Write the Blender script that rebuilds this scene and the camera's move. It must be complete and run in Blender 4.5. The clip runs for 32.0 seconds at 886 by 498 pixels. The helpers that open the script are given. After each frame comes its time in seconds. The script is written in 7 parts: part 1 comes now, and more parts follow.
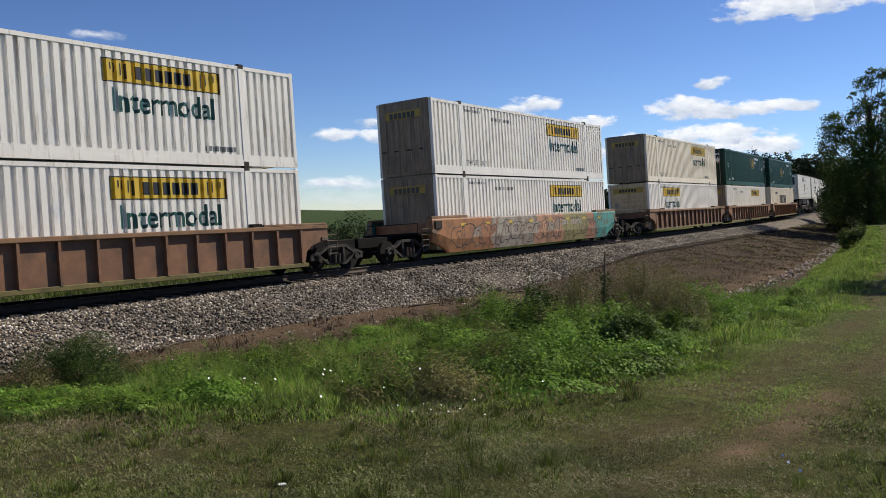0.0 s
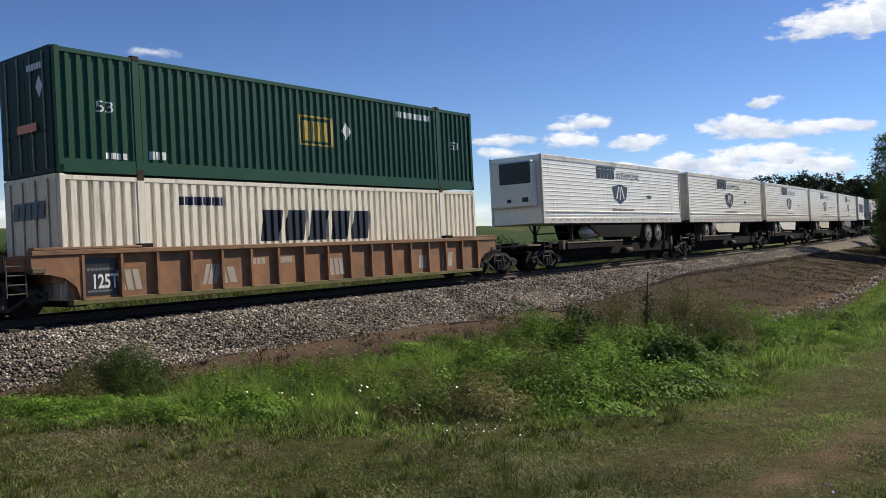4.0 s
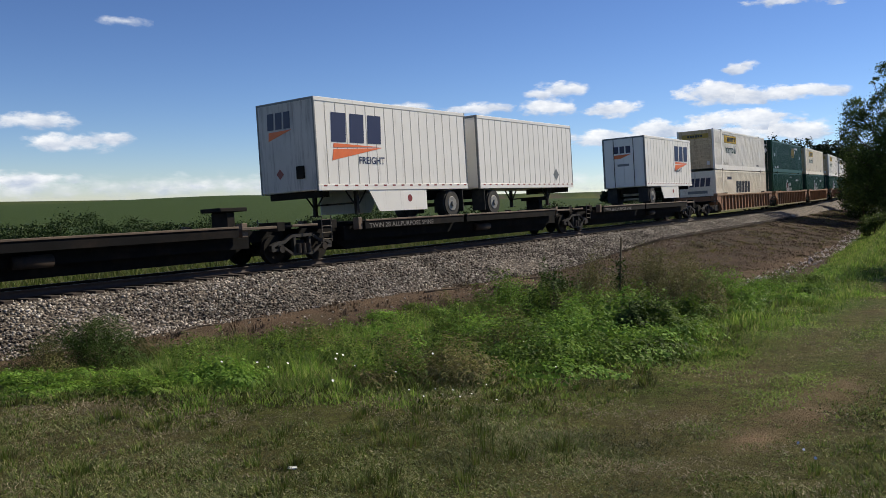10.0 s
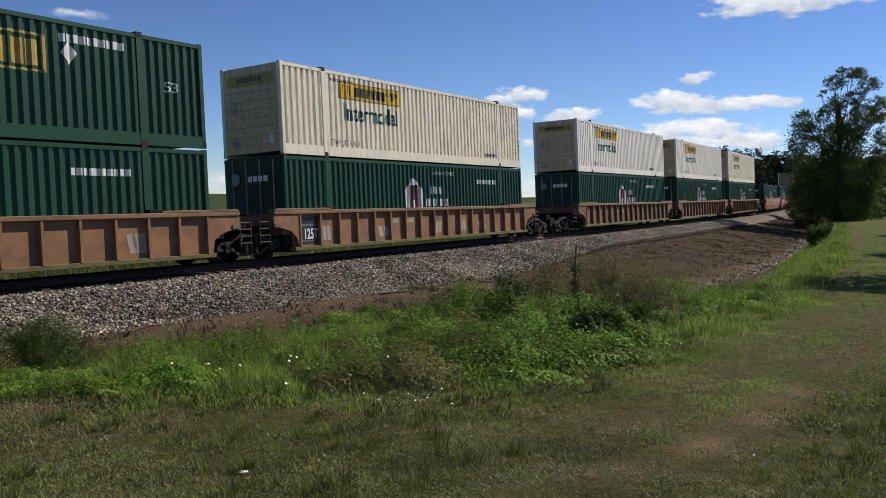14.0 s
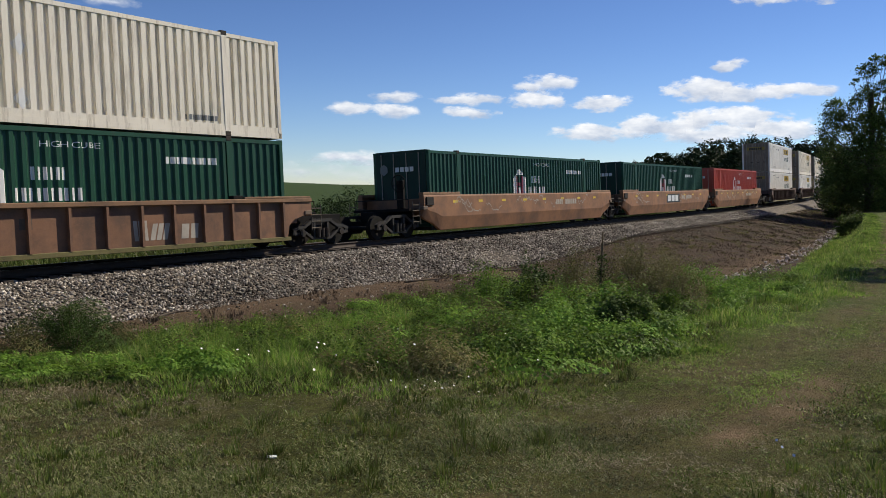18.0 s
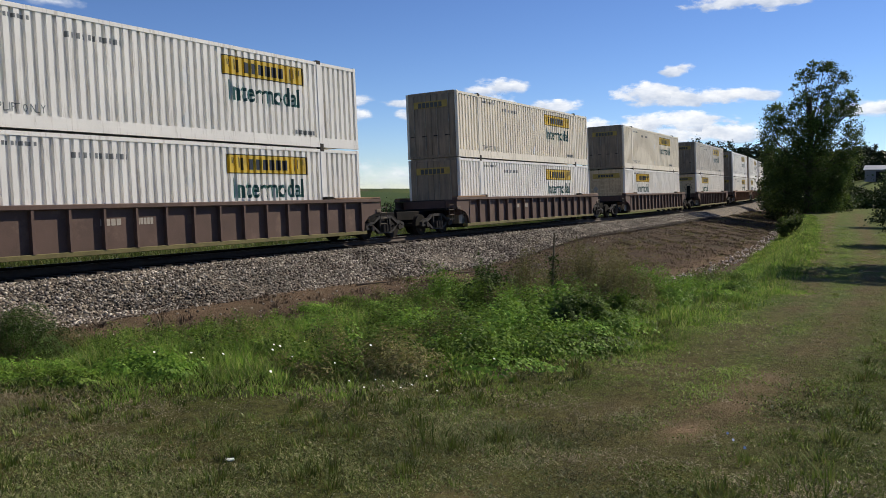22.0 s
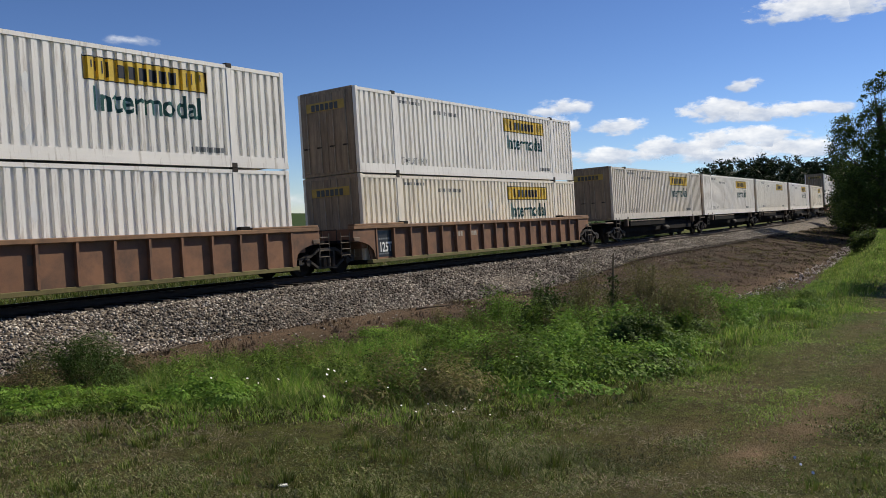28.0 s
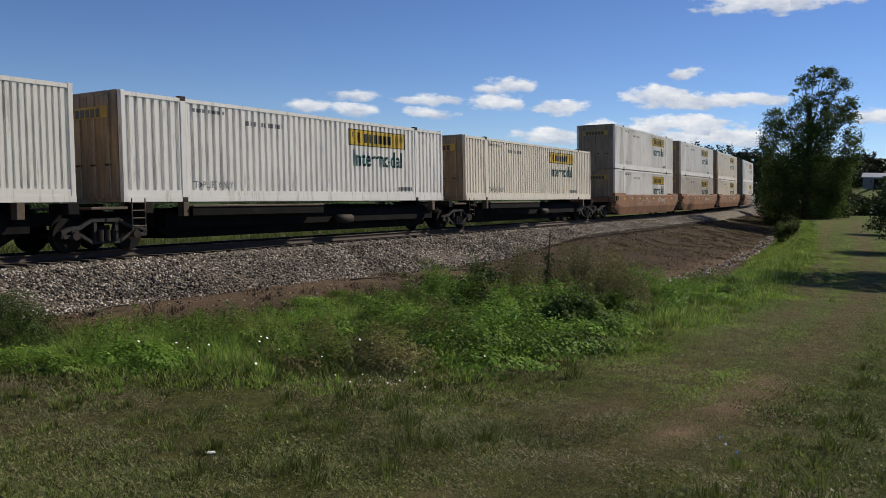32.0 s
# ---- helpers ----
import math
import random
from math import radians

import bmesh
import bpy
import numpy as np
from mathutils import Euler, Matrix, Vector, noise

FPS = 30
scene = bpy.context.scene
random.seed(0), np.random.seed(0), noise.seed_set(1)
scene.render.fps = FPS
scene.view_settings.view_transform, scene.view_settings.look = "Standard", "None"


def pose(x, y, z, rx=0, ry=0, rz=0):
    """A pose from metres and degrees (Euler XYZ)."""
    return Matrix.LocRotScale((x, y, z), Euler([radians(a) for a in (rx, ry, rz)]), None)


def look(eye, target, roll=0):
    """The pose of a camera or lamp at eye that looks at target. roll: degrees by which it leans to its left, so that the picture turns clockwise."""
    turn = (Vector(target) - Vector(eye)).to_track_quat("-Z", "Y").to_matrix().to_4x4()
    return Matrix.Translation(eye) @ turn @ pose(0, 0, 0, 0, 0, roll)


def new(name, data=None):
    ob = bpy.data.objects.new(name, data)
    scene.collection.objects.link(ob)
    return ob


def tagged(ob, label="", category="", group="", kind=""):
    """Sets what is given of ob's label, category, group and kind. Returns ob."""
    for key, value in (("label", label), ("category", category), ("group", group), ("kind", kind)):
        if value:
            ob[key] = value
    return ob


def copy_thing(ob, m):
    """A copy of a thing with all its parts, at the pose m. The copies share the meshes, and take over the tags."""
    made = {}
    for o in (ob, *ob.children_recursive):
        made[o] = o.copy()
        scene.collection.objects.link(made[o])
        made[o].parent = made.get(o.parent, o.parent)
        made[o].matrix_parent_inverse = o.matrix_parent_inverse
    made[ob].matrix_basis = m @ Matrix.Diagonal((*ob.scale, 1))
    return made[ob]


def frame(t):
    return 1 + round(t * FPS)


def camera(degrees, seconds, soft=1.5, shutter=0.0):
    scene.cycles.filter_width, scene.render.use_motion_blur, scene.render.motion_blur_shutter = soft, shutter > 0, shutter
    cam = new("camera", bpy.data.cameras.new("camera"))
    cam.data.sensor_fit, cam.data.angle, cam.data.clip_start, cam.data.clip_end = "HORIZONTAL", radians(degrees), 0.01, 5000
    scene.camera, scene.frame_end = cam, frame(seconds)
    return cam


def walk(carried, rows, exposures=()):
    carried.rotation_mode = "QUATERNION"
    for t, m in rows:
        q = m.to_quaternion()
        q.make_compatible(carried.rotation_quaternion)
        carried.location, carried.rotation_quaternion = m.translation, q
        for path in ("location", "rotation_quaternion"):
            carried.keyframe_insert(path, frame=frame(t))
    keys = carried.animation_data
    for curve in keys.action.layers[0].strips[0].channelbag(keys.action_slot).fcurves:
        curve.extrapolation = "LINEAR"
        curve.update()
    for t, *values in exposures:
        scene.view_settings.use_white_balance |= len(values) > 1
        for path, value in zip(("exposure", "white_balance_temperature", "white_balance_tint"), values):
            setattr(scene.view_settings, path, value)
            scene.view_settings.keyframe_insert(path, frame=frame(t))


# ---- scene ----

# The camera stands on a lawn beside a railway curve and is held by hand.
cam = camera(55.18, 32.0, soft=0.6)
CAMERA_ROWS = [
    (0, -0.005, -0.061, 1.946, -0.00, -2.52, 0.93), (0.5, -0.029, -0.055, 1.974, -0.49, -2.53, -0.15), (1, -0.024, -0.026, 1.970, -0.53, -3.16, -0.36),
    (1.5, 0.005, -0.003, 1.964, -0.74, -2.81, -0.95), (2, 0.013, -0.038, 1.977, 2.07, -6.31, -0.58), (2.5, 0.000, -0.061, 1.996, 3.81, -4.88, 0.28),
    (3, 0.035, -0.053, 1.979, 4.08, -3.16, 0.59), (3.5, 0.042, -0.039, 1.968, 3.87, -2.55, 1.29), (4, 0.035, -0.047, 1.951, 2.95, -1.33, 0.21),
    (4.5, 0.042, -0.024, 1.948, 1.25, -1.50, -0.33), (6.5, 0.019, -0.007, 1.953, 1.85, -2.70, 0.31), (7, 0.025, -0.010, 1.955, 1.12, -2.21, 0.22),
    (7.5, 0.015, -0.006, 1.939, 0.83, -3.20, -0.08), (8, 0.015, -0.016, 1.941, 1.69, -3.93, 0.61), (8.5, 0.028, -0.024, 1.941, 0.80, -2.54, 0.08),
    (9, 0.034, -0.026, 1.929, 1.01, -3.03, 0.58), (9.5, 0.030, -0.022, 1.922, 0.69, -3.23, 0.60), (10, 0.027, -0.019, 1.930, 1.14, -3.44, 0.82),
    (10.5, 0.012, -0.026, 1.944, 0.22, -5.35, 0.06), (11, 0.008, -0.025, 1.942, 1.64, -4.63, -0.07), (11.5, 0.018, -0.033, 1.948, 1.52, -3.36, 0.58),
    (12, 0.016, -0.027, 1.934, 0.31, -2.42, 0.15), (12.5, 0.025, -0.025, 1.935, -0.36, -2.53, 0.36), (13, 0.029, -0.011, 1.918, -0.41, -2.64, 0.68),
    (13.5, 0.021, 0.008, 1.929, -1.58, -3.30, -0.32), (15.5, -0.003, 0.027, 1.922, -2.57, -3.13, 0.21), (16, -0.003, 0.024, 1.913, -3.51, -3.01, -0.46),
    (16.5, -0.002, 0.020, 1.907, -3.37, -2.66, -0.65), (17, -0.011, 0.010, 1.902, -2.66, -2.88, -0.88), (17.5, -0.008, 0.001, 1.911, -1.37, -5.74, -0.53),
    (18, -0.011, 0.008, 1.932, -0.14, -4.09, -0.54), (18.5, -0.013, 0.007, 1.909, -0.33, -2.35, -0.83), (19, -0.008, 0.006, 1.907, -0.95, -2.50, -0.73),
    (19.5, -0.013, 0.009, 1.914, -1.27, -2.53, -0.79), (20, -0.018, 0.006, 1.907, -1.64, -2.24, -1.05), (20.5, -0.056, -0.009, 1.902, -2.05, -2.57, -0.87),
    (21, -0.049, -0.010, 1.906, -2.66, -2.18, -0.70), (21.5, -0.057, 0.003, 1.903, -4.19, -1.70, -0.94), (22, -0.063, -0.015, 1.909, -3.53, -3.84, -0.43),
    (22.5, -0.054, -0.013, 1.913, -2.88, -3.66, -0.64), (23, -0.043, 0.013, 1.925, -4.81, -3.18, -0.59), (23.5, -0.054, 0.016, 1.907, -5.36, -2.33, -0.44),
    (24, -0.047, 0.010, 1.900, -4.25, -3.27, 0.22), (24.5, -0.034, 0.013, 1.896, -5.18, -2.55, 1.36), (25, -0.011, 0.018, 1.906, -3.63, -2.51, -0.40),
    (25.5, 0.008, 0.006, 1.916, -0.30, -2.71, 0.16), (27.5, 0.015, 0.033, 1.879, -0.31, -1.75, -0.22), (28, 0.018, 0.036, 1.898, 0.56, -2.26, 0.90),
    (28.5, 0.025, 0.030, 1.869, -1.34, -2.25, -0.09), (29, 0.013, 0.049, 1.868, -1.83, -1.93, -1.26), (29.5, 0.021, 0.046, 1.872, -2.22, -1.90, -1.40),
    (30, 0.014, 0.045, 1.876, -1.32, -1.87, -0.69), (30.5, 0.007, 0.066, 1.858, -2.48, -3.71, -0.77), (31, 0.007, 0.079, 1.857, -3.91, -4.84, -1.53),
    (31.5, 0.002, 0.085, 1.857, -4.30, -4.99, -1.71), (32, -0.017, 0.103, 1.876, -3.65, -4.01, -1.79),
]
walk(cam, [(t, pose(x, y, z, 90 + p, r, yaw)) for t, x, y, z, yaw, p, r in CAMERA_ROWS],
     exposures=[(0, 0.14), (2, 0.12), (4, 0.18), (10, 0.08), (16, 0.04), (19, 0.08), (21, 0.10), (23, 0.16), (25, 0.06), (28, 0.03), (30, -0.02), (32, -0.12)])

# World, sun
SUN_AZ, SUN_EL = 60.0, 41.0          # clockwise from +y, above the horizon
world = bpy.data.worlds.new("sky")
scene.world = world
world.use_nodes = True
wn, wl = world.node_tree.nodes, world.node_tree.links
sky = wn.new("ShaderNodeTexSky")
sky.sky_type, sky.sun_disc = "NISHITA", False
sky.sun_elevation, sky.sun_rotation = radians(SUN_EL), radians(SUN_AZ)
sky.air_density, sky.dust_density, sky.ozone_density = 0.8, 0.0, 3.2
wn["Background"].inputs["Strength"].default_value = 0.052
deep = wn.new("ShaderNodeGamma")
deep.inputs["Gamma"].default_value = 1.28
tint = wn.new("ShaderNodeMix")
tint.data_type, tint.blend_type = "RGBA", "MULTIPLY"
tint.inputs[0].default_value, tint.inputs[7].default_value = 1.0, (0.96, 0.97, 1.08, 1)
wl.new(sky.outputs[0], tint.inputs[6])
wl.new(tint.outputs[2], deep.inputs["Color"])
wl.new(deep.outputs[0], wn["Background"].inputs["Color"])
sun = new("sun", bpy.data.lights.new("sun", "SUN"))
sun.data.energy, sun.data.angle, sun.data.color = 5.0, radians(0.6), (1.0, 0.90, 0.73)
_a, _e = radians(SUN_AZ), radians(SUN_EL)
SUN_DIR = Vector((math.sin(_a) * math.cos(_e), math.cos(_a) * math.cos(_e), math.sin(_e)))
sun.matrix_world = look(SUN_DIR * 100, (0, 0, 0))

# Track geometry: a circular curve, s along it (away from the camera), u across it (towards the camera)
CX, CY, RAD, ANG0 = -772.829, 554.175, 931.215, -0.61012
GRADE, BANK = 0.008, 0.0503


def track_xy(s, u):
    a = ANG0 + s / RAD
    return CX + (RAD + u) * math.cos(a), CY + (RAD + u) * math.sin(a)


def track_su(x, y):
    dx, dy = x - CX, y - CY
    return (np.arctan2(dy, dx) - ANG0) * RAD, np.hypot(dx, dy) - RAD


def track_pose(s, u=0.0, z=0.0):
    """The pose at s: x along the track, y away from the camera, z up, leaning with the cant."""
    x, y = track_xy(s, u)
    a = ANG0 + s / RAD + math.pi / 2
    return (Matrix.Translation((x, y, GRADE * s - 0.0375)) @ Matrix.Rotation(a, 4, "Z")
            @ Matrix.Rotation(-GRADE, 4, "Y") @ Matrix.Rotation(-BANK, 4, "X") @ Matrix.Translation((0, 0, z)))


def smooth(a, b, v):
    t = np.clip((v - a) / (b - a), 0, 1)
    return t * t * (3 - 2 * t)


# ---- materials ----
def material(name, colour, rough=0.6, metal=0.0, vary=0.25, scale=3.0, fine=40.0, bump=0.15, dirt=None, dirt_amount=0.3,
             dirt_scale=1.2, streak=False, stretch=(1, 1, 1), spec=0.5, jitter=0.0):
    """Paint, metal, soil and the like: two scales of noise in the colour, stains, fine relief."""
    m = bpy.data.materials.new(name)
    m.use_nodes = True
    nt = m.node_tree
    n, l = nt.nodes, nt.links
    b = n["Principled BSDF"]
    b.inputs["Roughness"].default_value, b.inputs["Metallic"].default_value = rough, metal
    b.inputs["Specular IOR Level"].default_value = spec
    tc = n.new("ShaderNodeTexCoord")
    # each object shows another part of the pattern
    oi0 = n.new("ShaderNodeObjectInfo")
    off = n.new("ShaderNodeVectorMath")
    off.operation = "MULTIPLY_ADD"
    off.inputs[1].default_value = (41.0, 17.0, 0.0)
    l.new(oi0.outputs["Random"], off.inputs[0])
    l.new(tc.outputs["Object"], off.inputs[2])
    mp = n.new("ShaderNodeMapping")
    mp.inputs["Scale"].default_value = stretch
    l.new(off.outputs[0], mp.inputs["Vector"])

    def noise_tex(sc, det=4.0):
        t = n.new("ShaderNodeTexNoise")
        t.inputs["Scale"].default_value, t.inputs["Detail"].default_value = sc, det
        l.new(mp.outputs[0], t.inputs["Vector"])
        return t

    def mix(fac, a, c, mode="MIX"):
        x = n.new("ShaderNodeMix")
        x.data_type, x.blend_type = "RGBA", mode
        for key, v in ((0, fac), (6, a), (7, c)):
            if isinstance(v, (int, float)):
                x.inputs[key].default_value = v
            elif isinstance(v, tuple):
                x.inputs[key].default_value = (*v, 1)
            else:
                l.new(v, x.inputs[key])
        return x.outputs[2]

    def ramp(src, lo, hi):
        r = n.new("ShaderNodeMapRange")
        r.inputs["From Min"].default_value, r.inputs["From Max"].default_value = lo, hi
        l.new(src, r.inputs["Value"])
        return r.outputs[0]

    big, small = noise_tex(scale), noise_tex(fine)
    dark = tuple(c * (1 - vary) for c in colour)
    light = tuple(min(1, c * (1 + vary * 0.5)) for c in colour)
    col = mix(ramp(big.outputs[0], 0.3, 0.7), dark, light)
    col = mix(ramp(small.outputs[0], 0.35, 0.65), col, mix(0.5, col, light), "MIX")
    if jitter:
        oi = n.new("ShaderNodeObjectInfo")
        col = mix(ramp(oi.outputs["Random"], 0, 1), col, mix(jitter, col, dark))
    if dirt:
        mp2 = n.new("ShaderNodeMapping")
        mp2.inputs["Scale"].default_value = (6, 6, 0.5) if streak else (1, 1, 1)
        l.new(off.outputs[0], mp2.inputs["Vector"])
        t = n.new("ShaderNodeTexNoise")
        t.inputs["Scale"].default_value, t.inputs["Detail"].default_value = dirt_scale, 6
        t.inputs["Roughness"].default_value = 0.7
        l.new(mp2.outputs[0], t.inputs["Vector"])
        f = ramp(t.outputs[0], 0.62 - 0.25 * dirt_amount, 0.75)
        mm = n.new("ShaderNodeMath")
        mm.operation = "MULTIPLY"
        l.new(f, mm.inputs[0])
        mm.inputs[1].default_value = 0.85
        col = mix(mm.outputs[0], col, dirt)
    l.new(col, b.inputs["Base Color"])
    if bump:
        bp = n.new("ShaderNodeBump")
        bp.inputs["Strength"].default_value, bp.inputs["Distance"].default_value = bump, 0.02
        l.new(small.outputs[0], bp.inputs["Height"])
        l.new(bp.outputs[0], b.inputs["Normal"])
    return m


RUST = (0.10, 0.045, 0.02)
GRIME = (0.11, 0.095, 0.075)
M = {
    "white": material("white_paint", (0.80, 0.775, 0.725), 0.45, vary=0.1, scale=0.6, dirt=(0.3, 0.25, 0.19), dirt_amount=0.32, streak=True, bump=0.03),
    "cream": material("cream_paint", (0.78, 0.72, 0.60), 0.5, vary=0.1, scale=0.8, dirt=(0.3, 0.245, 0.175), dirt_amount=0.4, streak=True, bump=0.03),
    "grey": material("grey_white_paint", (0.62, 0.575, 0.50), 0.5, vary=0.12, scale=0.8, dirt=GRIME, dirt_amount=0.45, streak=True, bump=0.03),
    # door paint: real soiling, plus end-wall shade put into the base tone
    "soiled_shaded": material("soiled_shaded_white_paint", (0.30, 0.23, 0.155), 0.6, vary=0.35, scale=1.5, dirt=(0.06, 0.042, 0.03), dirt_amount=1.1, streak=True, bump=0.05),
    "green": material("green_paint", (0.008, 0.06, 0.031), 0.45, vary=0.2, scale=0.8, dirt=(0.03, 0.045, 0.035), dirt_amount=0.35, streak=True, bump=0.03, spec=0.3),
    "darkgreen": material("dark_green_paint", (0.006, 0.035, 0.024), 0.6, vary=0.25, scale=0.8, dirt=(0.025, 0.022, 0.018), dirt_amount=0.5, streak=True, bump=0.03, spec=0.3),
    "red": material("red_paint", (0.42, 0.055, 0.028), 0.45, vary=0.15, scale=0.8, dirt=(0.2, 0.06, 0.04), dirt_amount=0.3, streak=True, bump=0.03),
    "yellow": material("yellow_vinyl", (0.66, 0.45, 0.04), 0.4, vary=0.15, scale=2, dirt=(0.25, 0.17, 0.03), dirt_amount=0.4, bump=0.0),
    "black": material("black_vinyl", (0.02, 0.02, 0.022), 0.4, vary=0.2, bump=0.0),
    "textgreen": material("green_vinyl", (0.008, 0.065, 0.048), 0.4, vary=0.1, bump=0.0),
    "navy": material("navy_vinyl", (0.014, 0.018, 0.06), 0.4, vary=0.1, bump=0.0),
    "seam": material("grey_wall_seam", (0.40, 0.38, 0.34), 0.5, vary=0.15, scale=2, bump=0.02),
    "rim": material("dull_wheel_rim", (0.24, 0.235, 0.225), 0.6, 0.2, vary=0.3, scale=6, dirt=(0.05, 0.045, 0.04), dirt_amount=0.6, bump=0.05),
    "rod": material("worn_pale_rod", (0.34, 0.30, 0.24), 0.6, vary=0.3, scale=5, dirt=(0.12, 0.08, 0.05), dirt_amount=0.6, bump=0.05),
    "slate": material("slate_vinyl", (0.022, 0.026, 0.036), 0.4, vary=0.2, bump=0.0),
    "orange": material("orange_vinyl", (0.75, 0.16, 0.03), 0.4, vary=0.1, bump=0.0),
    "maroon": material("maroon_vinyl", (0.2, 0.02, 0.03), 0.4, vary=0.1, bump=0.0),
    "whitevinyl": material("white_vinyl", (0.72, 0.72, 0.7), 0.45, vary=0.1, bump=0.0),
    "greyvinyl": material("grey_vinyl", (0.16, 0.17, 0.17), 0.45, vary=0.1, bump=0.0),
    "brown": material("oxide_brown_steel", (0.20, 0.096, 0.05), 0.75, vary=0.3, scale=1.2, dirt=(0.05, 0.033, 0.026), dirt_amount=0.8, dirt_scale=1.3, bump=0.1),
    "tan": material("faded_orange_steel", (0.28, 0.13, 0.058), 0.7, vary=0.25, scale=0.9, dirt=(0.075, 0.046, 0.032), dirt_amount=0.85, dirt_scale=1.1, bump=0.08),
    "darkbrown": material("dark_brown_steel", (0.095, 0.056, 0.044), 0.8, vary=0.3, scale=1.2, dirt=(0.17, 0.11, 0.08), dirt_amount=0.3, dirt_scale=1.4, bump=0.1),
    "sill": material("worn_sill_steel", (0.22, 0.12, 0.06), 0.75, vary=0.3, scale=1.0, dirt=(0.05, 0.03, 0.02), dirt_amount=0.5, bump=0.1),
    "moss": material("dusty_sill_steel", (0.14, 0.12, 0.045), 0.9, vary=0.35, scale=2.5, dirt=(0.05, 0.04, 0.02), dirt_amount=0.5, bump=0.2),
    "steel": material("dark_running_gear_steel", (0.012, 0.011, 0.010), 0.85, spec=0.15, vary=0.4, scale=4, dirt=(0.035, 0.026, 0.02), dirt_amount=0.5, bump=0.15),
    "worn": material("worn_grey_steel", (0.022, 0.019, 0.017), 0.75, 0.0, vary=0.4, scale=5, dirt=(0.06, 0.036, 0.022), dirt_amount=0.5, bump=0.15, spec=0.25),
    "deck": material("black_deck_steel", (0.007, 0.007, 0.0075), 0.85, spec=0.12, vary=0.4, scale=3, dirt=(0.025, 0.018, 0.014), dirt_amount=0.5, bump=0.1),
    "deckedge": material("worn_deck_edge", (0.14, 0.095, 0.062), 0.7, vary=0.4, scale=3, dirt=(0.035, 0.025, 0.02), dirt_amount=0.9, bump=0.1),
    "rail": material("rusty_rail_steel", (0.045, 0.028, 0.02), 0.8, 0.0, vary=0.3, scale=6, bump=0.1),
    "railtop": material("polished_rail_steel", (0.22, 0.21, 0.20), 0.35, 0.9, vary=0.2, scale=6, bump=0.02),
    "tie": material("creosoted_timber", (0.05, 0.036, 0.027), 0.9, vary=0.4, scale=4, fine=25, stretch=(1, 0.15, 1), bump=0.4, jitter=0.6),
    "alu": material("ribbed_white_aluminium", (0.77, 0.74, 0.67), 0.33, 0.12, vary=0.06, scale=1.0, dirt=(0.35, 0.32, 0.26), dirt_amount=0.25, streak=True, bump=0.02, spec=0.6),
    "alubright": material("bare_aluminium_rail", (0.62, 0.58, 0.50), 0.42, 0.3, vary=0.15, scale=2.0, dirt=(0.25, 0.2, 0.15), dirt_amount=0.5, bump=0.03),
    "trailerwhite": material("white_trailer_plate", (0.80, 0.775, 0.72), 0.4, vary=0.06, scale=1.0, dirt=(0.5, 0.47, 0.42), dirt_amount=0.12, streak=True, bump=0.02),
    "trailercream": material("cream_trailer_skirt", (0.62, 0.58, 0.47), 0.5, vary=0.1, scale=1.0, dirt=GRIME, dirt_amount=0.3, bump=0.02),
    "rubber": material("tyre_rubber", (0.02, 0.02, 0.02), 0.85, vary=0.3, scale=8, dirt=(0.08, 0.07, 0.055), dirt_amount=0.4, bump=0.1),
    "reflector": material("red_reflector_tape", (0.22, 0.03, 0.022), 0.4, vary=0.2, bump=0.0),
    "litter": material("white_paper_litter", (0.75, 0.74, 0.7), 0.7, vary=0.15, bump=0.2),
    "bluepetal": material("pale_blue_petals", (0.58, 0.64, 0.82), 0.6, vary=0.08, bump=0.0),
    "petal": material("white_petals", (0.8, 0.8, 0.74), 0.6, vary=0.08, bump=0.0),
    "bark": material("grey_brown_bark", (0.085, 0.065, 0.048), 0.95, vary=0.4, scale=3, fine=18, stretch=(1, 1, 0.2), bump=0.7),
    "roof": material("pale_metal_roof", (0.55, 0.56, 0.57), 0.45, 0.2, vary=0.1, scale=0.6, bump=0.05),
    "barn": material("weathered_barn_wall", (0.2, 0.19, 0.19), 0.8, vary=0.2, scale=0.6, bump=0.1),
    "drygrass": material("dry_stalk", (0.13, 0.10, 0.06), 0.9, vary=0.3, bump=0.1),
    "faded": material("faded_white_paint", (0.36, 0.32, 0.27), 0.7, vary=0.3, scale=3, bump=0.0),
    "fadedgold": material("faded_gold_vinyl", (0.40, 0.28, 0.05), 0.6, vary=0.3, scale=3, dirt=(0.09, 0.065, 0.03), dirt_amount=0.2, dirt_scale=2.5, bump=0.0),
    "ladder": material("pale_ladder_paint", (0.10, 0.08, 0.058), 0.7, vary=0.3, scale=4, dirt=RUST, dirt_amount=0.5, bump=0.05),
    "brightwhite": material("fresh_white_paint", (0.78, 0.75, 0.68), 0.45, vary=0.08, scale=0.8, dirt=(0.3, 0.26, 0.2), dirt_amount=0.3, streak=True, bump=0.03),
    "sprayblack": material("sprayed_dark_lines", (0.045, 0.035, 0.032), 0.7, vary=0.4, scale=2, dirt=(0.2, 0.12, 0.07), dirt_amount=0.5, bump=0.0),
    "spraypale": material("sprayed_pale_fill", (0.30, 0.25, 0.20), 0.7, vary=0.3, scale=2, dirt=(0.22, 0.12, 0.06), dirt_amount=0.6, bump=0.0),
    "frame": material("grey_cast_steel", (0.03, 0.028, 0.026), 0.7, 0.0, vary=0.35, scale=5, dirt=(0.03, 0.022, 0.017), dirt_amount=0.6, bump=0.15, spec=0.3),
    "dimwhite": material("dull_white_lettering", (0.16, 0.15, 0.14), 0.7, vary=0.3, scale=3, bump=0.0),
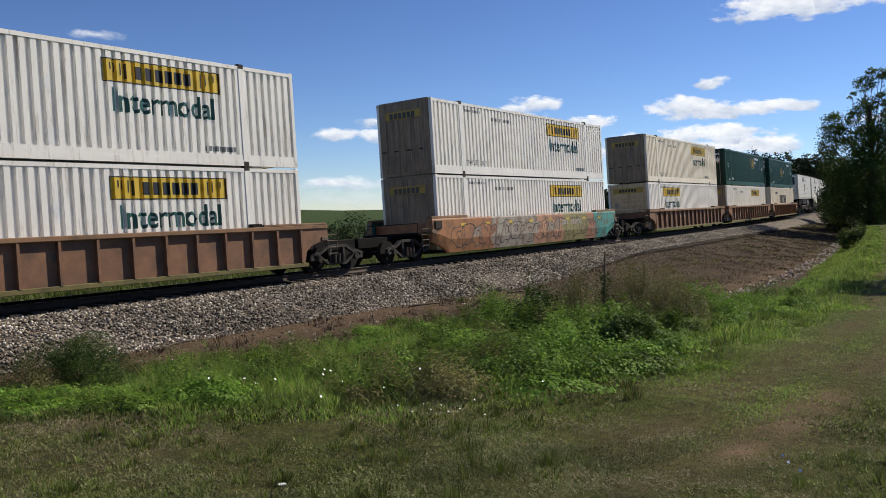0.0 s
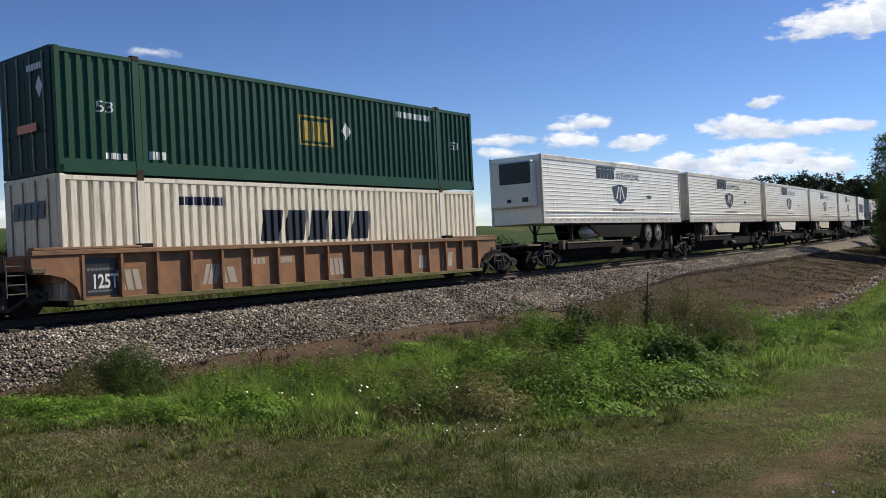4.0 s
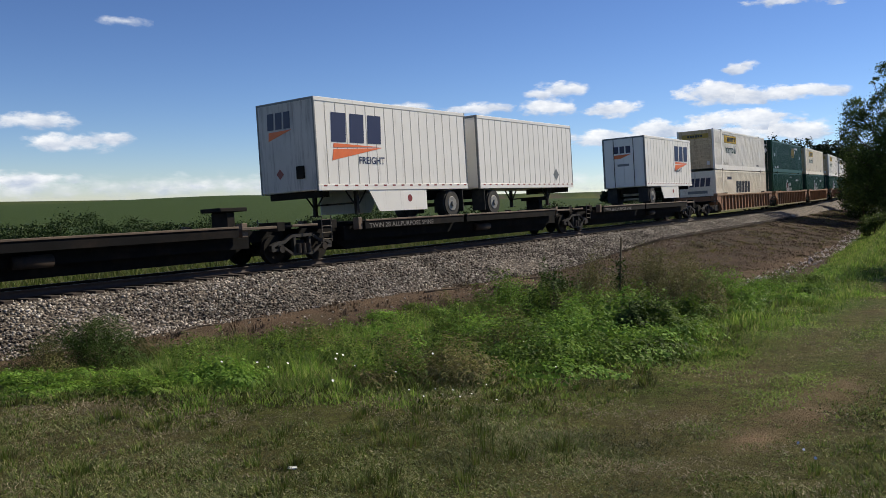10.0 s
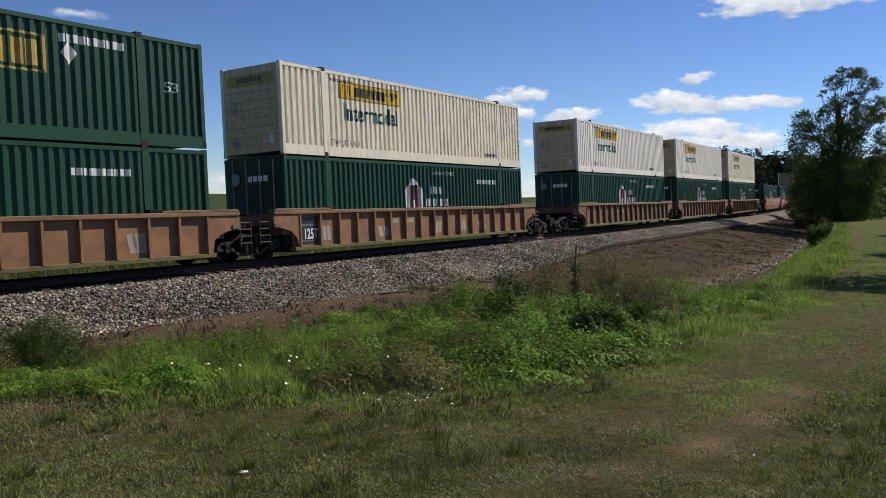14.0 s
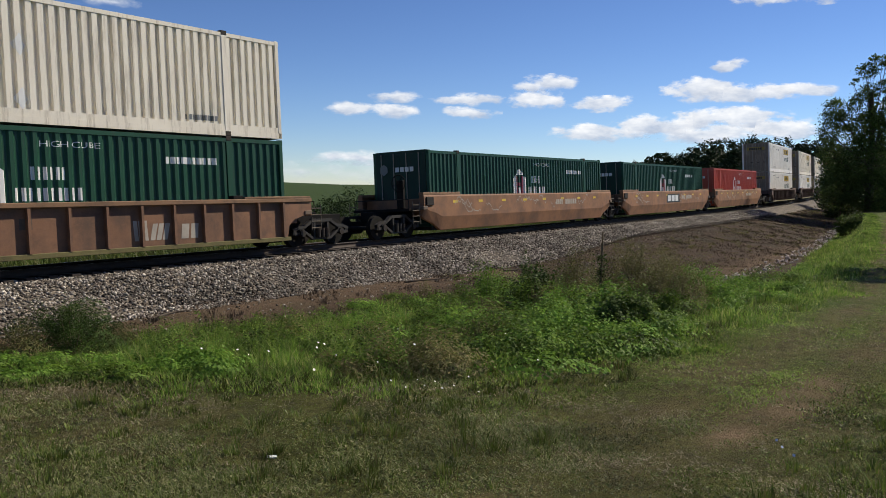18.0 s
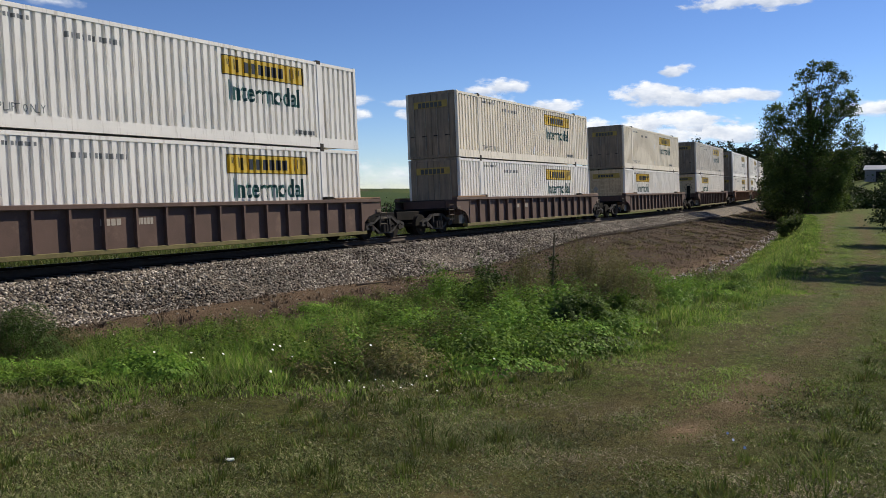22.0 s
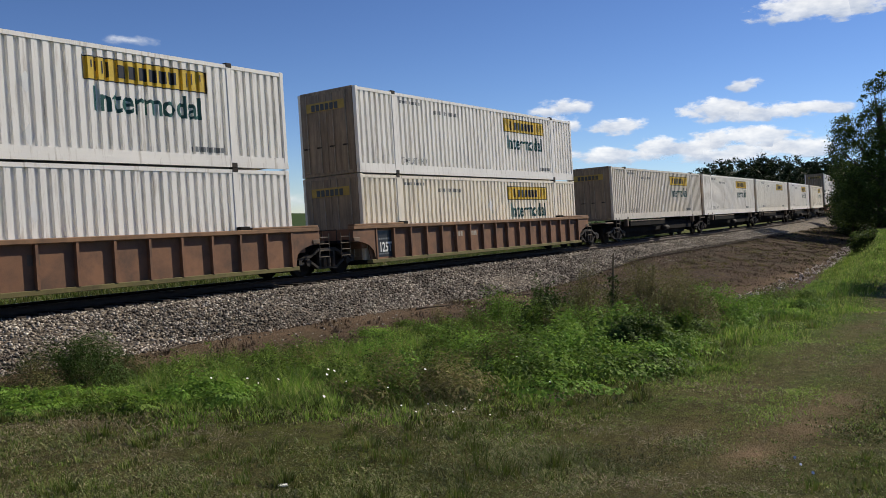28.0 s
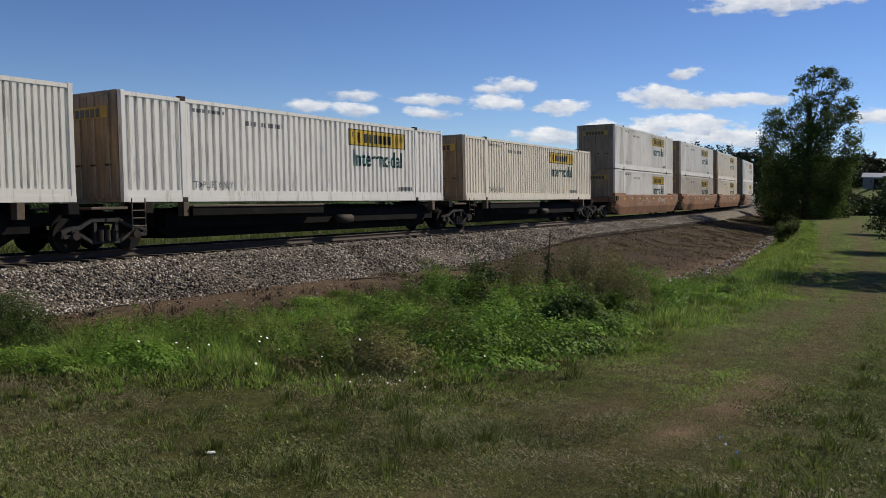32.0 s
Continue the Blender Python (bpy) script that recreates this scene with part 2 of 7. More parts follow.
    # grime, with shade and warm bounce light tinted into the base colour
    "nose": material("grimy_shaded_nose_paint", (0.60, 0.46, 0.28), 0.6, vary=0.2, scale=1.2, dirt=(0.2, 0.11, 0.055), dirt_amount=0.6, streak=True, bump=0.04),
    # trailer white made darker, so the end wall's shade sits in the paint
    "trailernose": material("shaded_trailer_nose", (0.52, 0.49, 0.45), 0.55, vary=0.15, scale=1.0, dirt=(0.16, 0.14, 0.12), dirt_amount=0.5, streak=True, bump=0.03),
    "whiterock": material("pale_riprap_stone", (0.5, 0.44, 0.41), 0.9, vary=0.3, scale=3, bump=0.5),
}


def graffiti_material():
    """Orange steel covered with patches of spray paint and dark outlines."""
    m = bpy.data.materials.new("graffiti_covered_steel")
    m.use_nodes = True
    n, l = m.node_tree.nodes, m.node_tree.links
    b = n["Principled BSDF"]
    b.inputs["Roughness"].default_value = 0.6
    tc = n.new("ShaderNodeTexCoord")
    sep = n.new("ShaderNodeSeparateXYZ")
    l.new(tc.outputs["Object"], sep.inputs[0])
    warp = n.new("ShaderNodeTexNoise")
    warp.inputs["Scale"].default_value = 1.3
    l.new(tc.outputs["Object"], warp.inputs["Vector"])
    add = n.new("ShaderNodeMath")
    add.operation = "MULTIPLY_ADD"
    l.new(warp.outputs[0], add.inputs[0])
    add.inputs[1].default_value = 2.4
    l.new(sep.outputs["X"], add.inputs[2])
    mr = n.new("ShaderNodeMapRange")
    mr.inputs["From Min"].default_value, mr.inputs["From Max"].default_value = 0.5, 18.5
    l.new(add.outputs[0], mr.inputs[0])
    cr = n.new("ShaderNodeValToRGB")
    cr.color_ramp.interpolation = "CONSTANT"
    stops = [(0.0, (0.36, 0.16, 0.06)), (0.14, (0.34, 0.15, 0.065)), (0.24, (0.34, 0.30, 0.25)), (0.46, (0.46, 0.25, 0.15)),
             (0.62, (0.27, 0.245, 0.10)), (0.77, (0.38, 0.18, 0.11)), (0.81, (0.06, 0.29, 0.26)), (0.97, (0.38, 0.19, 0.07))]
    while len(cr.color_ramp.elements) < len(stops):
        cr.color_ramp.elements.new(0.5)
    for e, (p, c) in zip(cr.color_ramp.elements, stops):
        e.position, e.color = p, (*c, 1)
    l.new(mr.outputs[0], cr.inputs[0])
    nz = n.new("ShaderNodeTexNoise")
    nz.inputs["Scale"].default_value, nz.inputs["Detail"].default_value = 3.0, 7
    l.new(tc.outputs["Object"], nz.inputs["Vector"])
    wr = n.new("ShaderNodeMapRange")
    wr.inputs["From Min"].default_value, wr.inputs["From Max"].default_value = 0.45, 0.75
    l.new(nz.outputs[0], wr.inputs[0])
    mx = n.new("ShaderNodeMix")
    mx.data_type = "RGBA"
    l.new(wr.outputs[0], mx.inputs[0])
    l.new(cr.outputs[0], mx.inputs[6])
    mx.inputs[7].default_value = (0.12, 0.07, 0.045, 1)
    l.new(mx.outputs[2], b.inputs["Base Color"])
    return m


M["graffiti"] = graffiti_material()


def leaf_material(name, colours, rough=0.55, translucent=0.3, patch=(0.6, 0.5, 1.4)):
    """Foliage whose colour changes from leaf to leaf."""
    m = bpy.data.materials.new(name)
    m.use_nodes = True
    n, l = m.node_tree.nodes, m.node_tree.links
    b = n["Principled BSDF"]
    g = n.new("ShaderNodeNewGeometry")
    cr = n.new("ShaderNodeValToRGB")
    while len(cr.color_ramp.elements) < len(colours):
        cr.color_ramp.elements.new(0.5)
    for i, (e, c) in enumerate(zip(cr.color_ramp.elements, colours)):
        e.position, e.color = i / (len(colours) - 1), (*c, 1)
    l.new(g.outputs["Random Per Island"], cr.inputs[0])
    tc = n.new("ShaderNodeTexCoord")
    nz = n.new("ShaderNodeTexNoise")
    nz.inputs["Scale"].default_value = patch[0]
    nz.inputs["Detail"].default_value = 5
    l.new(tc.outputs["Object"], nz.inputs["Vector"])
    mr = n.new("ShaderNodeMapRange")
    mr.inputs["From Min"].default_value, mr.inputs["From Max"].default_value = 0.3, 0.7
    mr.inputs["To Min"].default_value, mr.inputs["To Max"].default_value = patch[1:]
    l.new(nz.outputs[0], mr.inputs[0])
    vm = n.new("ShaderNodeVectorMath")
    vm.operation = "SCALE"
    l.new(cr.outputs[0], vm.inputs[0])
    l.new(mr.outputs[0], vm.inputs["Scale"])
    l.new(vm.outputs[0], b.inputs["Base Color"])
    b.inputs["Roughness"].default_value = rough
    b.inputs["Specular IOR Level"].default_value = 0.1
    tr = n.new("ShaderNodeBsdfTranslucent")
    l.new(vm.outputs[0], tr.inputs[0])
    ms = n.new("ShaderNodeMixShader")
    ms.inputs[0].default_value = translucent
    l.new(b.outputs[0], ms.inputs[1])
    l.new(tr.outputs[0], ms.inputs[2])
    l.new(ms.outputs[0], n["Material Output"].inputs[0])
    return m


LEAF = {
    "lawn": leaf_material("lawn_grass", [(0.11, 0.145, 0.046), (0.145, 0.18, 0.058), (0.195, 0.215, 0.08), (0.29, 0.275, 0.155), (0.13, 0.16, 0.05)], 0.45, translucent=0.35, patch=(1.3, 0.4, 1.5)),
    "straw": leaf_material("dry_straw_grass", [(0.19, 0.155, 0.09), (0.33, 0.28, 0.175), (0.5, 0.44, 0.3), (0.13, 0.105, 0.06)], 0.45, translucent=0.3, patch=(1.6, 0.4, 1.4)),
    "tuft": leaf_material("lawn_tufts", [(0.08, 0.115, 0.024), (0.115, 0.165, 0.034), (0.17, 0.225, 0.05), (0.36, 0.35, 0.17)], 0.3, 0.4),
    "tall": leaf_material("tall_green_grass", [(0.10, 0.18, 0.03), (0.15, 0.25, 0.042), (0.21, 0.31, 0.058), (0.33, 0.35, 0.13)], translucent=0.5, patch=(0.9, 0.4, 1.45)),
    "fringe": leaf_material("fringe_grass", [(0.15, 0.245, 0.044), (0.2, 0.31, 0.06), (0.27, 0.37, 0.08), (0.35, 0.35, 0.14)], translucent=0.45, patch=(0.5, 0.45, 1.35)),
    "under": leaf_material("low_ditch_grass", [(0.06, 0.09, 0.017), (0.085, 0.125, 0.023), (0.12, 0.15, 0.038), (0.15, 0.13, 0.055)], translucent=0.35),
    # lawn green copied darker, with tree shade in its colour
    "shade": leaf_material("shaded_lawn_blades", [(0.075, 0.115, 0.022), (0.1, 0.15, 0.028), (0.14, 0.185, 0.04), (0.22, 0.19, 0.08)], 0.4, translucent=0.35, patch=(1.3, 0.35, 1.5)),
    "broad": leaf_material("broad_weed_leaves", [(0.055, 0.095, 0.016), (0.1, 0.165, 0.026), (0.165, 0.245, 0.042)], translucent=0.38, patch=(1.6, 0.35, 1.6)),
    "vine": leaf_material("vine_leaves", [(0.105, 0.2, 0.03), (0.155, 0.275, 0.045), (0.225, 0.345, 0.062)], translucent=0.42, patch=(1.4, 0.45, 1.5)),
    "feather": leaf_material("feathery_leaves", [(0.035, 0.068, 0.014), (0.056, 0.1, 0.02), (0.085, 0.138, 0.03)], translucent=0.25),
    "dull": leaf_material("dull_weed_leaves", [(0.12, 0.13, 0.04), (0.175, 0.165, 0.065), (0.225, 0.185, 0.09), (0.14, 0.17, 0.046)]),
    "dead": leaf_material("dead_weed_stems", [(0.06, 0.045, 0.034), (0.1, 0.075, 0.055), (0.145, 0.11, 0.08), (0.2, 0.165, 0.12)], 0.8, translucent=0.05),
    "tree": leaf_material("tree_leaves", [(0.05, 0.08, 0.02), (0.08, 0.122, 0.03), (0.12, 0.168, 0.044)], translucent=0.42),
    "wood": leaf_material("far_wood_leaves", [(0.02, 0.034, 0.015), (0.03, 0.048, 0.02), (0.04, 0.062, 0.024)], translucent=0.1),
    "hedge": leaf_material("hedge_leaves", [(0.026, 0.047, 0.017), (0.042, 0.07, 0.022), (0.058, 0.09, 0.028)], translucent=0.15),
}


def mesh_object(name, verts, faces, mat, parent=None):
    """One mesh from arrays of vertices and of faces with equally many corners."""
    me = bpy.data.meshes.new(name)
    verts, faces = np.asarray(verts, np.float32), np.asarray(faces, np.int32)
    k = faces.shape[1]
    me.vertices.add(len(verts))
    me.vertices.foreach_set("co", verts.ravel())
    me.loops.add(faces.size)
    me.loops.foreach_set("vertex_index", faces.ravel())
    me.polygons.add(len(faces))
    me.polygons.foreach_set("loop_start", np.arange(0, faces.size, k, dtype=np.int32))
    me.update(calc_edges=True)
    if mat:
        me.materials.append(mat)
    ob = new(name, me)
    ob.parent = parent
    return ob


def part(name, bm, mat, parent, label="", flat=True):
    """Links a bmesh as one mesh object under a thing or under a part."""
    me = bpy.data.meshes.new(name)
    bmesh.ops.recalc_face_normals(bm, faces=bm.faces)
    bm.to_mesh(me)
    bm.free()
    if not flat:
        me.polygons.foreach_set("use_smooth", [True] * len(me.polygons))
    me.materials.append(mat)
    ob = new(name, me)
    ob.parent = parent
    joined = name.endswith(("_tape", "_marks", "_mark", "_line", "_number", "lettering", "_serial", "scrawl"))
    return tagged(ob, label, kind="stuff" if joined else "")


def parts(name, mat, parent, m, *rows, bevel=0.01, label=""):
    """Several alike boxes, each a part of its own."""
    for r in rows:
        part(name, boxes(r, bevel=bevel), mat, parent, label).matrix_basis = m


def again(ob, m, parent=None):
    """The same part once more, sharing its mesh, with its own parts."""
    c = copy_thing(ob, m)
    if parent:
        c.parent = parent
    return c


def box(bm, x0, x1, y0, y1, z0, z1):
    v = [bm.verts.new((x, y, z)) for x in (x0, x1) for y in (y0, y1) for z in (z0, z1)]
    for f in ((0, 1, 3, 2), (4, 6, 7, 5), (0, 4, 5, 1), (2, 3, 7, 6), (0, 2, 6, 4), (1, 5, 7, 3)):
        bm.faces.new([v[i] for i in f])
    return bm


def boxes(*rows, bevel=0.0):
    bm = bmesh.new()
    for r in rows:
        box(bm, *r)
    if bevel:
        bmesh.ops.bevel(bm, geom=list(bm.edges), offset=bevel, segments=1, affect="EDGES", profile=0.5)
    return bm


def prism(points, y0, y1, axis="Y"):
    """A plate with the outline points (x, z), from y0 to y1."""
    bm = bmesh.new()
    a = [bm.verts.new((x, y0, z)) for x, z in points]
    b = [bm.verts.new((x, y1, z)) for x, z in points]
    bm.faces.new(a)
    bm.faces.new(b[::-1])
    for i in range(len(points)):
        j = (i + 1) % len(points)
        bm.faces.new((a[i], b[i], b[j], a[j]))
    return bm


def tube(bm, p, q, r, seg=8, r2=None):
    p, q = Vector(p), Vector(q)
    d = q - p
    m = Matrix.Translation((p + q) / 2) @ d.to_track_quat("Z", "Y").to_matrix().to_4x4()
    bmesh.ops.create_cone(bm, cap_ends=True, segments=seg, radius1=r, radius2=r if r2 is None else r2, depth=d.length, matrix=m)
    return bm


def text_mesh(words, size, shear=0.0, bold=0.0):
    """Flat lettering in the xz plane, its lower left corner at the origin."""
    cu = bpy.data.curves.new("lettering", "FONT")
    cu.body, cu.size, cu.offset, cu.shear = words, size, bold, shear
    cu.resolution_u = 3
    ob = bpy.data.objects.new("lettering", cu)
    me = bpy.data.meshes.new_from_object(ob)
    bpy.data.objects.remove(ob)
    bm = bmesh.new()
    bm.from_mesh(me)
    bpy.data.meshes.remove(me)
    bmesh.ops.rotate(bm, verts=bm.verts, cent=(0, 0, 0), matrix=Matrix.Rotation(math.pi / 2, 3, "X"))
    lo = Vector((min(v.co.x for v in bm.verts), 0, min(v.co.z for v in bm.verts)))
    bmesh.ops.translate(bm, verts=bm.verts, vec=-lo)
    return bm


def fit_to(bm, x0, x1, z0, z1):
    hx, hz = max(v.co.x for v in bm.verts), max(v.co.z for v in bm.verts)
    for v in bm.verts:
        v.co = (x0 + v.co.x / hx * (x1 - x0), v.co.y, z0 + v.co.z / hz * (z1 - z0))
    return bm


def blocks(n, x0, x1, z0, z1, stroke=0.28, gap=0.16, lean=0.0, bm=None):
    """A row of plain bars in place of a name or a number."""
    bm = bm or bmesh.new()
    w = (x1 - x0) / n
    for i in range(n):
        a, b = x0 + i * w, x0 + (i + 1) * w - max(gap, 0.22) * w
        bm.faces.new([bm.verts.new((x + lean * (z - z0), 0, z)) for x, z in ((a, z0), (b, z0), (b, z1), (a, z1))])
    return bm


def quad(x0, x1, z0, z1, bm=None):
    bm = bm or bmesh.new()
    bm.faces.new([bm.verts.new((x, 0, z)) for x, z in ((x0, z0), (x1, z0), (x1, z1), (x0, z1))])
    return bm


def poly(*outlines):
    bm = bmesh.new()
    for o in outlines:
        bm.faces.new([bm.verts.new((x, 0, z)) for x, z in o])
    return bm


def corrugation(x, pitch, flat, slope, depth):
    """How far the wall stands back at x."""
    f = (x % pitch)
    if f < flat:
        return 0.0
    f -= flat
    if f < slope:
        return depth * f / slope
    f -= slope
    inner = pitch - flat - 2 * slope
    if f < inner:
        return depth
    return depth * (1 - (f - inner) / slope)


def breaks(x0, x1, pitch, flat, slope):
    inner = pitch - flat - 2 * slope
    out = []
    k = math.floor(x0 / pitch)
    while k * pitch < x1:
        for o in (0, flat, flat + slope, flat + slope + inner):
            if x0 < k * pitch + o < x1:
                out.append(k * pitch + o)
        k += 1
    return out


def drape(bm, y, wave=None, lift=0.004):
    """Lays a flat drawing on a side wall (outward -y) and follows its corrugation."""
    if wave:
        xs = [v.co.x for v in bm.verts]
        for c in breaks(min(xs), max(xs), *wave[:3]):
            bmesh.ops.bisect_plane(bm, geom=list(bm.verts) + list(bm.edges) + list(bm.faces), plane_co=(c, 0, 0), plane_no=(1, 0, 0))
    for v in bm.verts:
        v.co.y = y - lift + (corrugation(v.co.x, *wave) if wave else 0)
    return bm


def other_side(bm, length):
    """The same drawing for the wall across, so that it reads there too."""
    c = bm.copy()
    bmesh.ops.rotate(c, verts=c.verts, cent=(length / 2, 0, 0), matrix=Matrix.Rotation(math.pi, 3, "Z"))
    return c


# ---- the ground ----
BORDER = [(-60, 11), (-14, 8.8), (-6, 7.9), (-2.8, 7.5), (-0.5, 7.2), (1.0, 8.0), (3.4, 10.6), (7, 16), (12.0, 24.5), (21, 42), (40, 80), (62, 118)]
LANE = [(1.3, 5.0), (2.45, 6.4), (3.8, 8.3), (5.3, 10.2), (6.75, 12.2), (10.0, 17.8), (15.7, 28), (22, 39), (30, 54), (46, 83), (62, 112)]

# the two wheel tracks of the lane
TRACK_L = [(1.3, 6.2), (2.25, 7.37), (3.74, 9.41), (5.24, 11.17), (7.02, 13.9), (11.18, 21.65), (20.84, 39.49), (32.0, 60.0), (50, 92)]
TRACK_R = [(0.9, 4.7), (2.05, 5.98), (2.69, 6.66), (3.55, 7.65), (4.9, 9.45), (6.57, 11.84), (8.6, 14.7), (12.4, 21.2), (17.6, 30.2), (22.6, 39.0), (33.6, 59.0), (52, 91)]


def near_line(x, y, line):
    """Distance to a polyline, and on which side (+ to its left)."""
    best, side = np.full(np.shape(x), 1e9), np.zeros(np.shape(x))
    for (ax, ay), (bx_, by_) in zip(line, line[1:]):
        dx, dy = bx_ - ax, by_ - ay
        t = np.clip(((x - ax) * dx + (y - ay) * dy) / (dx * dx + dy * dy), 0, 1)
        d = np.hypot(x - ax - t * dx, y - ay - t * dy)
        c = dx * (y - ay) - dy * (x - ax)
        side = np.where(d < best, np.sign(c), side)
        best = np.minimum(best, d)
    return best, side


def wobble(x, y, f, seed=0.0):
    return (np.sin(x * f * 1.3 + y * f * 0.7 + seed) + np.sin(-x * f * 0.8 + y * f * 1.7 + seed * 2.1) + np.sin(x * f * 2.3 + y * f * 2.9 + seed * 0.7) * 0.5) / 2.5


def bank_k(s):
    """Where the shoulder widens into a dirt bank."""
    return smooth(6, 20, s) * (1 - smooth(85, 115, s))


def bank_toe(s):
    return 4.1 + bank_k(s) * (6.6 - 2.0 * smooth(30, 75, s))


def ground_z(x, y):
    x, y = np.asarray(x, float), np.asarray(y, float)
    s, u = track_su(x, y)
    base = GRADE * np.clip(s, -100, 160)
    k = bank_k(s)
    u_toe, z_toe = bank_toe(s), -0.80 - 0.88 * k
    z_in = -0.70 + 0.18 * smooth(16, 32, s) * k
    bank = np.where(u < 2, z_in, z_in + (z_toe - z_in) * np.clip((u - 2) / (u_toe - 2), 0, 1))
    d, side = near_line(x, y, BORDER)
    d = np.where(side > 0, d, 0)
    lawn = 0.30 - 0.010 * np.clip(np.hypot(x, y), 0, 40) - 0.003 * np.clip(s, 0, 80) + 0.035 * wobble(x, y, 0.5)
    dt = np.clip(u - u_toe, 0, None)
    t = dt / (dt + d + 1e-6)
    t = t ** (1.3 + 1.9 * smooth(14.5, 19, np.hypot(x, y)))
    near = (z_toe - 0.2 * smooth(0, 2.5, dt) * (1 - k)) * (1 - t) + lawn * t
    z = np.where(u < u_toe, bank, near)
    # the far side: a verge and a field that rises to a low hill
    v = -u
    far = -0.62 - 0.45 * smooth(2, 5, v) - 0.3 * smooth(6, 30, v)
    az = np.degrees(np.arctan2(x, y))
    hill = smooth(70, 330, v) * (6.1 - 5.0 * smooth(-12, -30, az) * (az < 0)) + smooth(330, 1500, v) * 3
    far = far + hill
    z = np.where(u < -2, far, z)
    z = z + base + 0.03 * wobble(x, y, 1.7, 1.0) * (np.abs(u) > 4.6)
    return z + smooth(300, 2500, np.hypot(x, y)) * (u > 0) * 2.0 + smooth(110, 240, np.hypot(x, y)) * smooth(8, 24, u) * 5.2


def ground_material():
    m = bpy.data.materials.new("grass_and_soil")
    m.use_nodes = True
    n, l = m.node_tree.nodes, m.node_tree.links
    b = n["Principled BSDF"]
    b.inputs["Roughness"].default_value = 0.95
    b.inputs["Specular IOR Level"].default_value = 0.1
    tc = n.new("ShaderNodeTexCoord")

    def noise_tex(sc, det=5, rough=0.6):
        t = n.new("ShaderNodeTexNoise")
        t.inputs["Scale"].default_value, t.inputs["Detail"].default_value, t.inputs["Roughness"].default_value = sc, det, rough
        l.new(tc.outputs["Object"], t.inputs["Vector"])
        return t.outputs[0]

    def rng(src, lo, hi):
        r = n.new("ShaderNodeMapRange")
        r.inputs[1].default_value, r.inputs[2].default_value = lo, hi
        l.new(src, r.inputs[0])
        return r.outputs[0]

    def mix(f, a, c):
        x = n.new("ShaderNodeMix")
        x.data_type = "RGBA"
        for k, v in ((0, f), (6, a), (7, c)):
            if isinstance(v, tuple):
                x.inputs[k].default_value = (*v, 1)
            elif isinstance(v, float):
                x.inputs[k].default_value = v
            else:
                l.new(v, x.inputs[k])
        return x.outputs[2]

    def attr(name):
        a = n.new("ShaderNodeAttribute")
        a.attribute_name = name
        return a.outputs["Fac"]

    def mul(a, c):
        k = n.new("ShaderNodeMath")
        k.operation = "MULTIPLY"
        l.new(a, k.inputs[0])
        l.new(c, k.inputs[1])
        return k.outputs[0]

    big, mid, fine, tuft = noise_tex(0.5), noise_tex(2.2), noise_tex(55, 10, 0.8), noise_tex(7, 7, 0.75)
    lawn = mix(rng(mid, 0.4, 0.6), (0.115, 0.135, 0.03), (0.16, 0.17, 0.042))
    lawn = mix(rng(big, 0.48, 0.64), lawn, (0.18, 0.145, 0.068))
    lawn = mix(rng(tuft, 0.46, 0.62), lawn, (0.075, 0.08, 0.024))
    lawn = mix(rng(fine, 0.46, 0.62), lawn, (0.055, 0.05, 0.02))
    soil = mix(rng(mid, 0.35, 0.65), (0.066, 0.046, 0.033), (0.135, 0.09, 0.06))
    soil = mix(rng(big, 0.5, 0.62), soil, (0.075, 0.065, 0.04))
    soil = mix(rng(fine, 0.4, 0.7), soil, (0.032, 0.025, 0.018))
    bare = mix(rng(fine, 0.4, 0.7), (0.42, 0.29, 0.18), (0.15, 0.105, 0.068))
    field = mix(rng(mid, 0.3, 0.7), (0.026, 0.045, 0.013), (0.037, 0.062, 0.017))
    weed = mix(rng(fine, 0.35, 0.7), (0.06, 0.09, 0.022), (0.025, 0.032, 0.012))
    bright = mix(rng(mid, 0.4, 0.6), (0.10, 0.165, 0.028), (0.145, 0.20, 0.042))
    bright = mix(rng(tuft, 0.45, 0.62), bright, (0.06, 0.10, 0.02))
    bright = mix(rng(fine, 0.45, 0.65), bright, (0.045, 0.065, 0.016))
    col = mix(attr("field"), lawn, field)
    # darker green mixed into the ground, standing for tree shade
    col = mix(attr("clover"), col, mix(rng(tuft, 0.42, 0.62), (0.10, 0.125, 0.03), (0.062, 0.072, 0.02)))
    col = mix(attr("bright"), col, bright)
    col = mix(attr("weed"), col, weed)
    track_soil = mix(rng(tuft, 0.4, 0.65), (0.17, 0.127, 0.064), (0.085, 0.07, 0.033))
    col = mix(attr("lane"), col, track_soil)
    col = mix(attr("soil"), col, soil)
    col = mix(mul(attr("bare"), rng(tuft, 0.3, 0.5)), col, bare)
    l.new(col, b.inputs["Base Color"])
    bp = n.new("ShaderNodeBump")
    bp.inputs["Strength"].default_value, bp.inputs["Distance"].default_value = 1.0, 0.06
    l.new(fine, bp.inputs["Height"])
    l.new(bp.outputs[0], b.inputs["Normal"])
    return m


def axis_values(lo, hi, step, far):
    dense = list(np.arange(lo, hi + step, step))
    up, dn, d = [], [], step
    while (up[-1] if up else hi) < far:
        d *= 1.14
        up.append((up[-1] if up else dense[-1]) + d)
    d = step
    while (dn[-1] if dn else lo) > -far:
        d *= 1.14
        dn.append((dn[-1] if dn else dense[0]) - d)
    return np.array(dn[::-1] + dense + up)


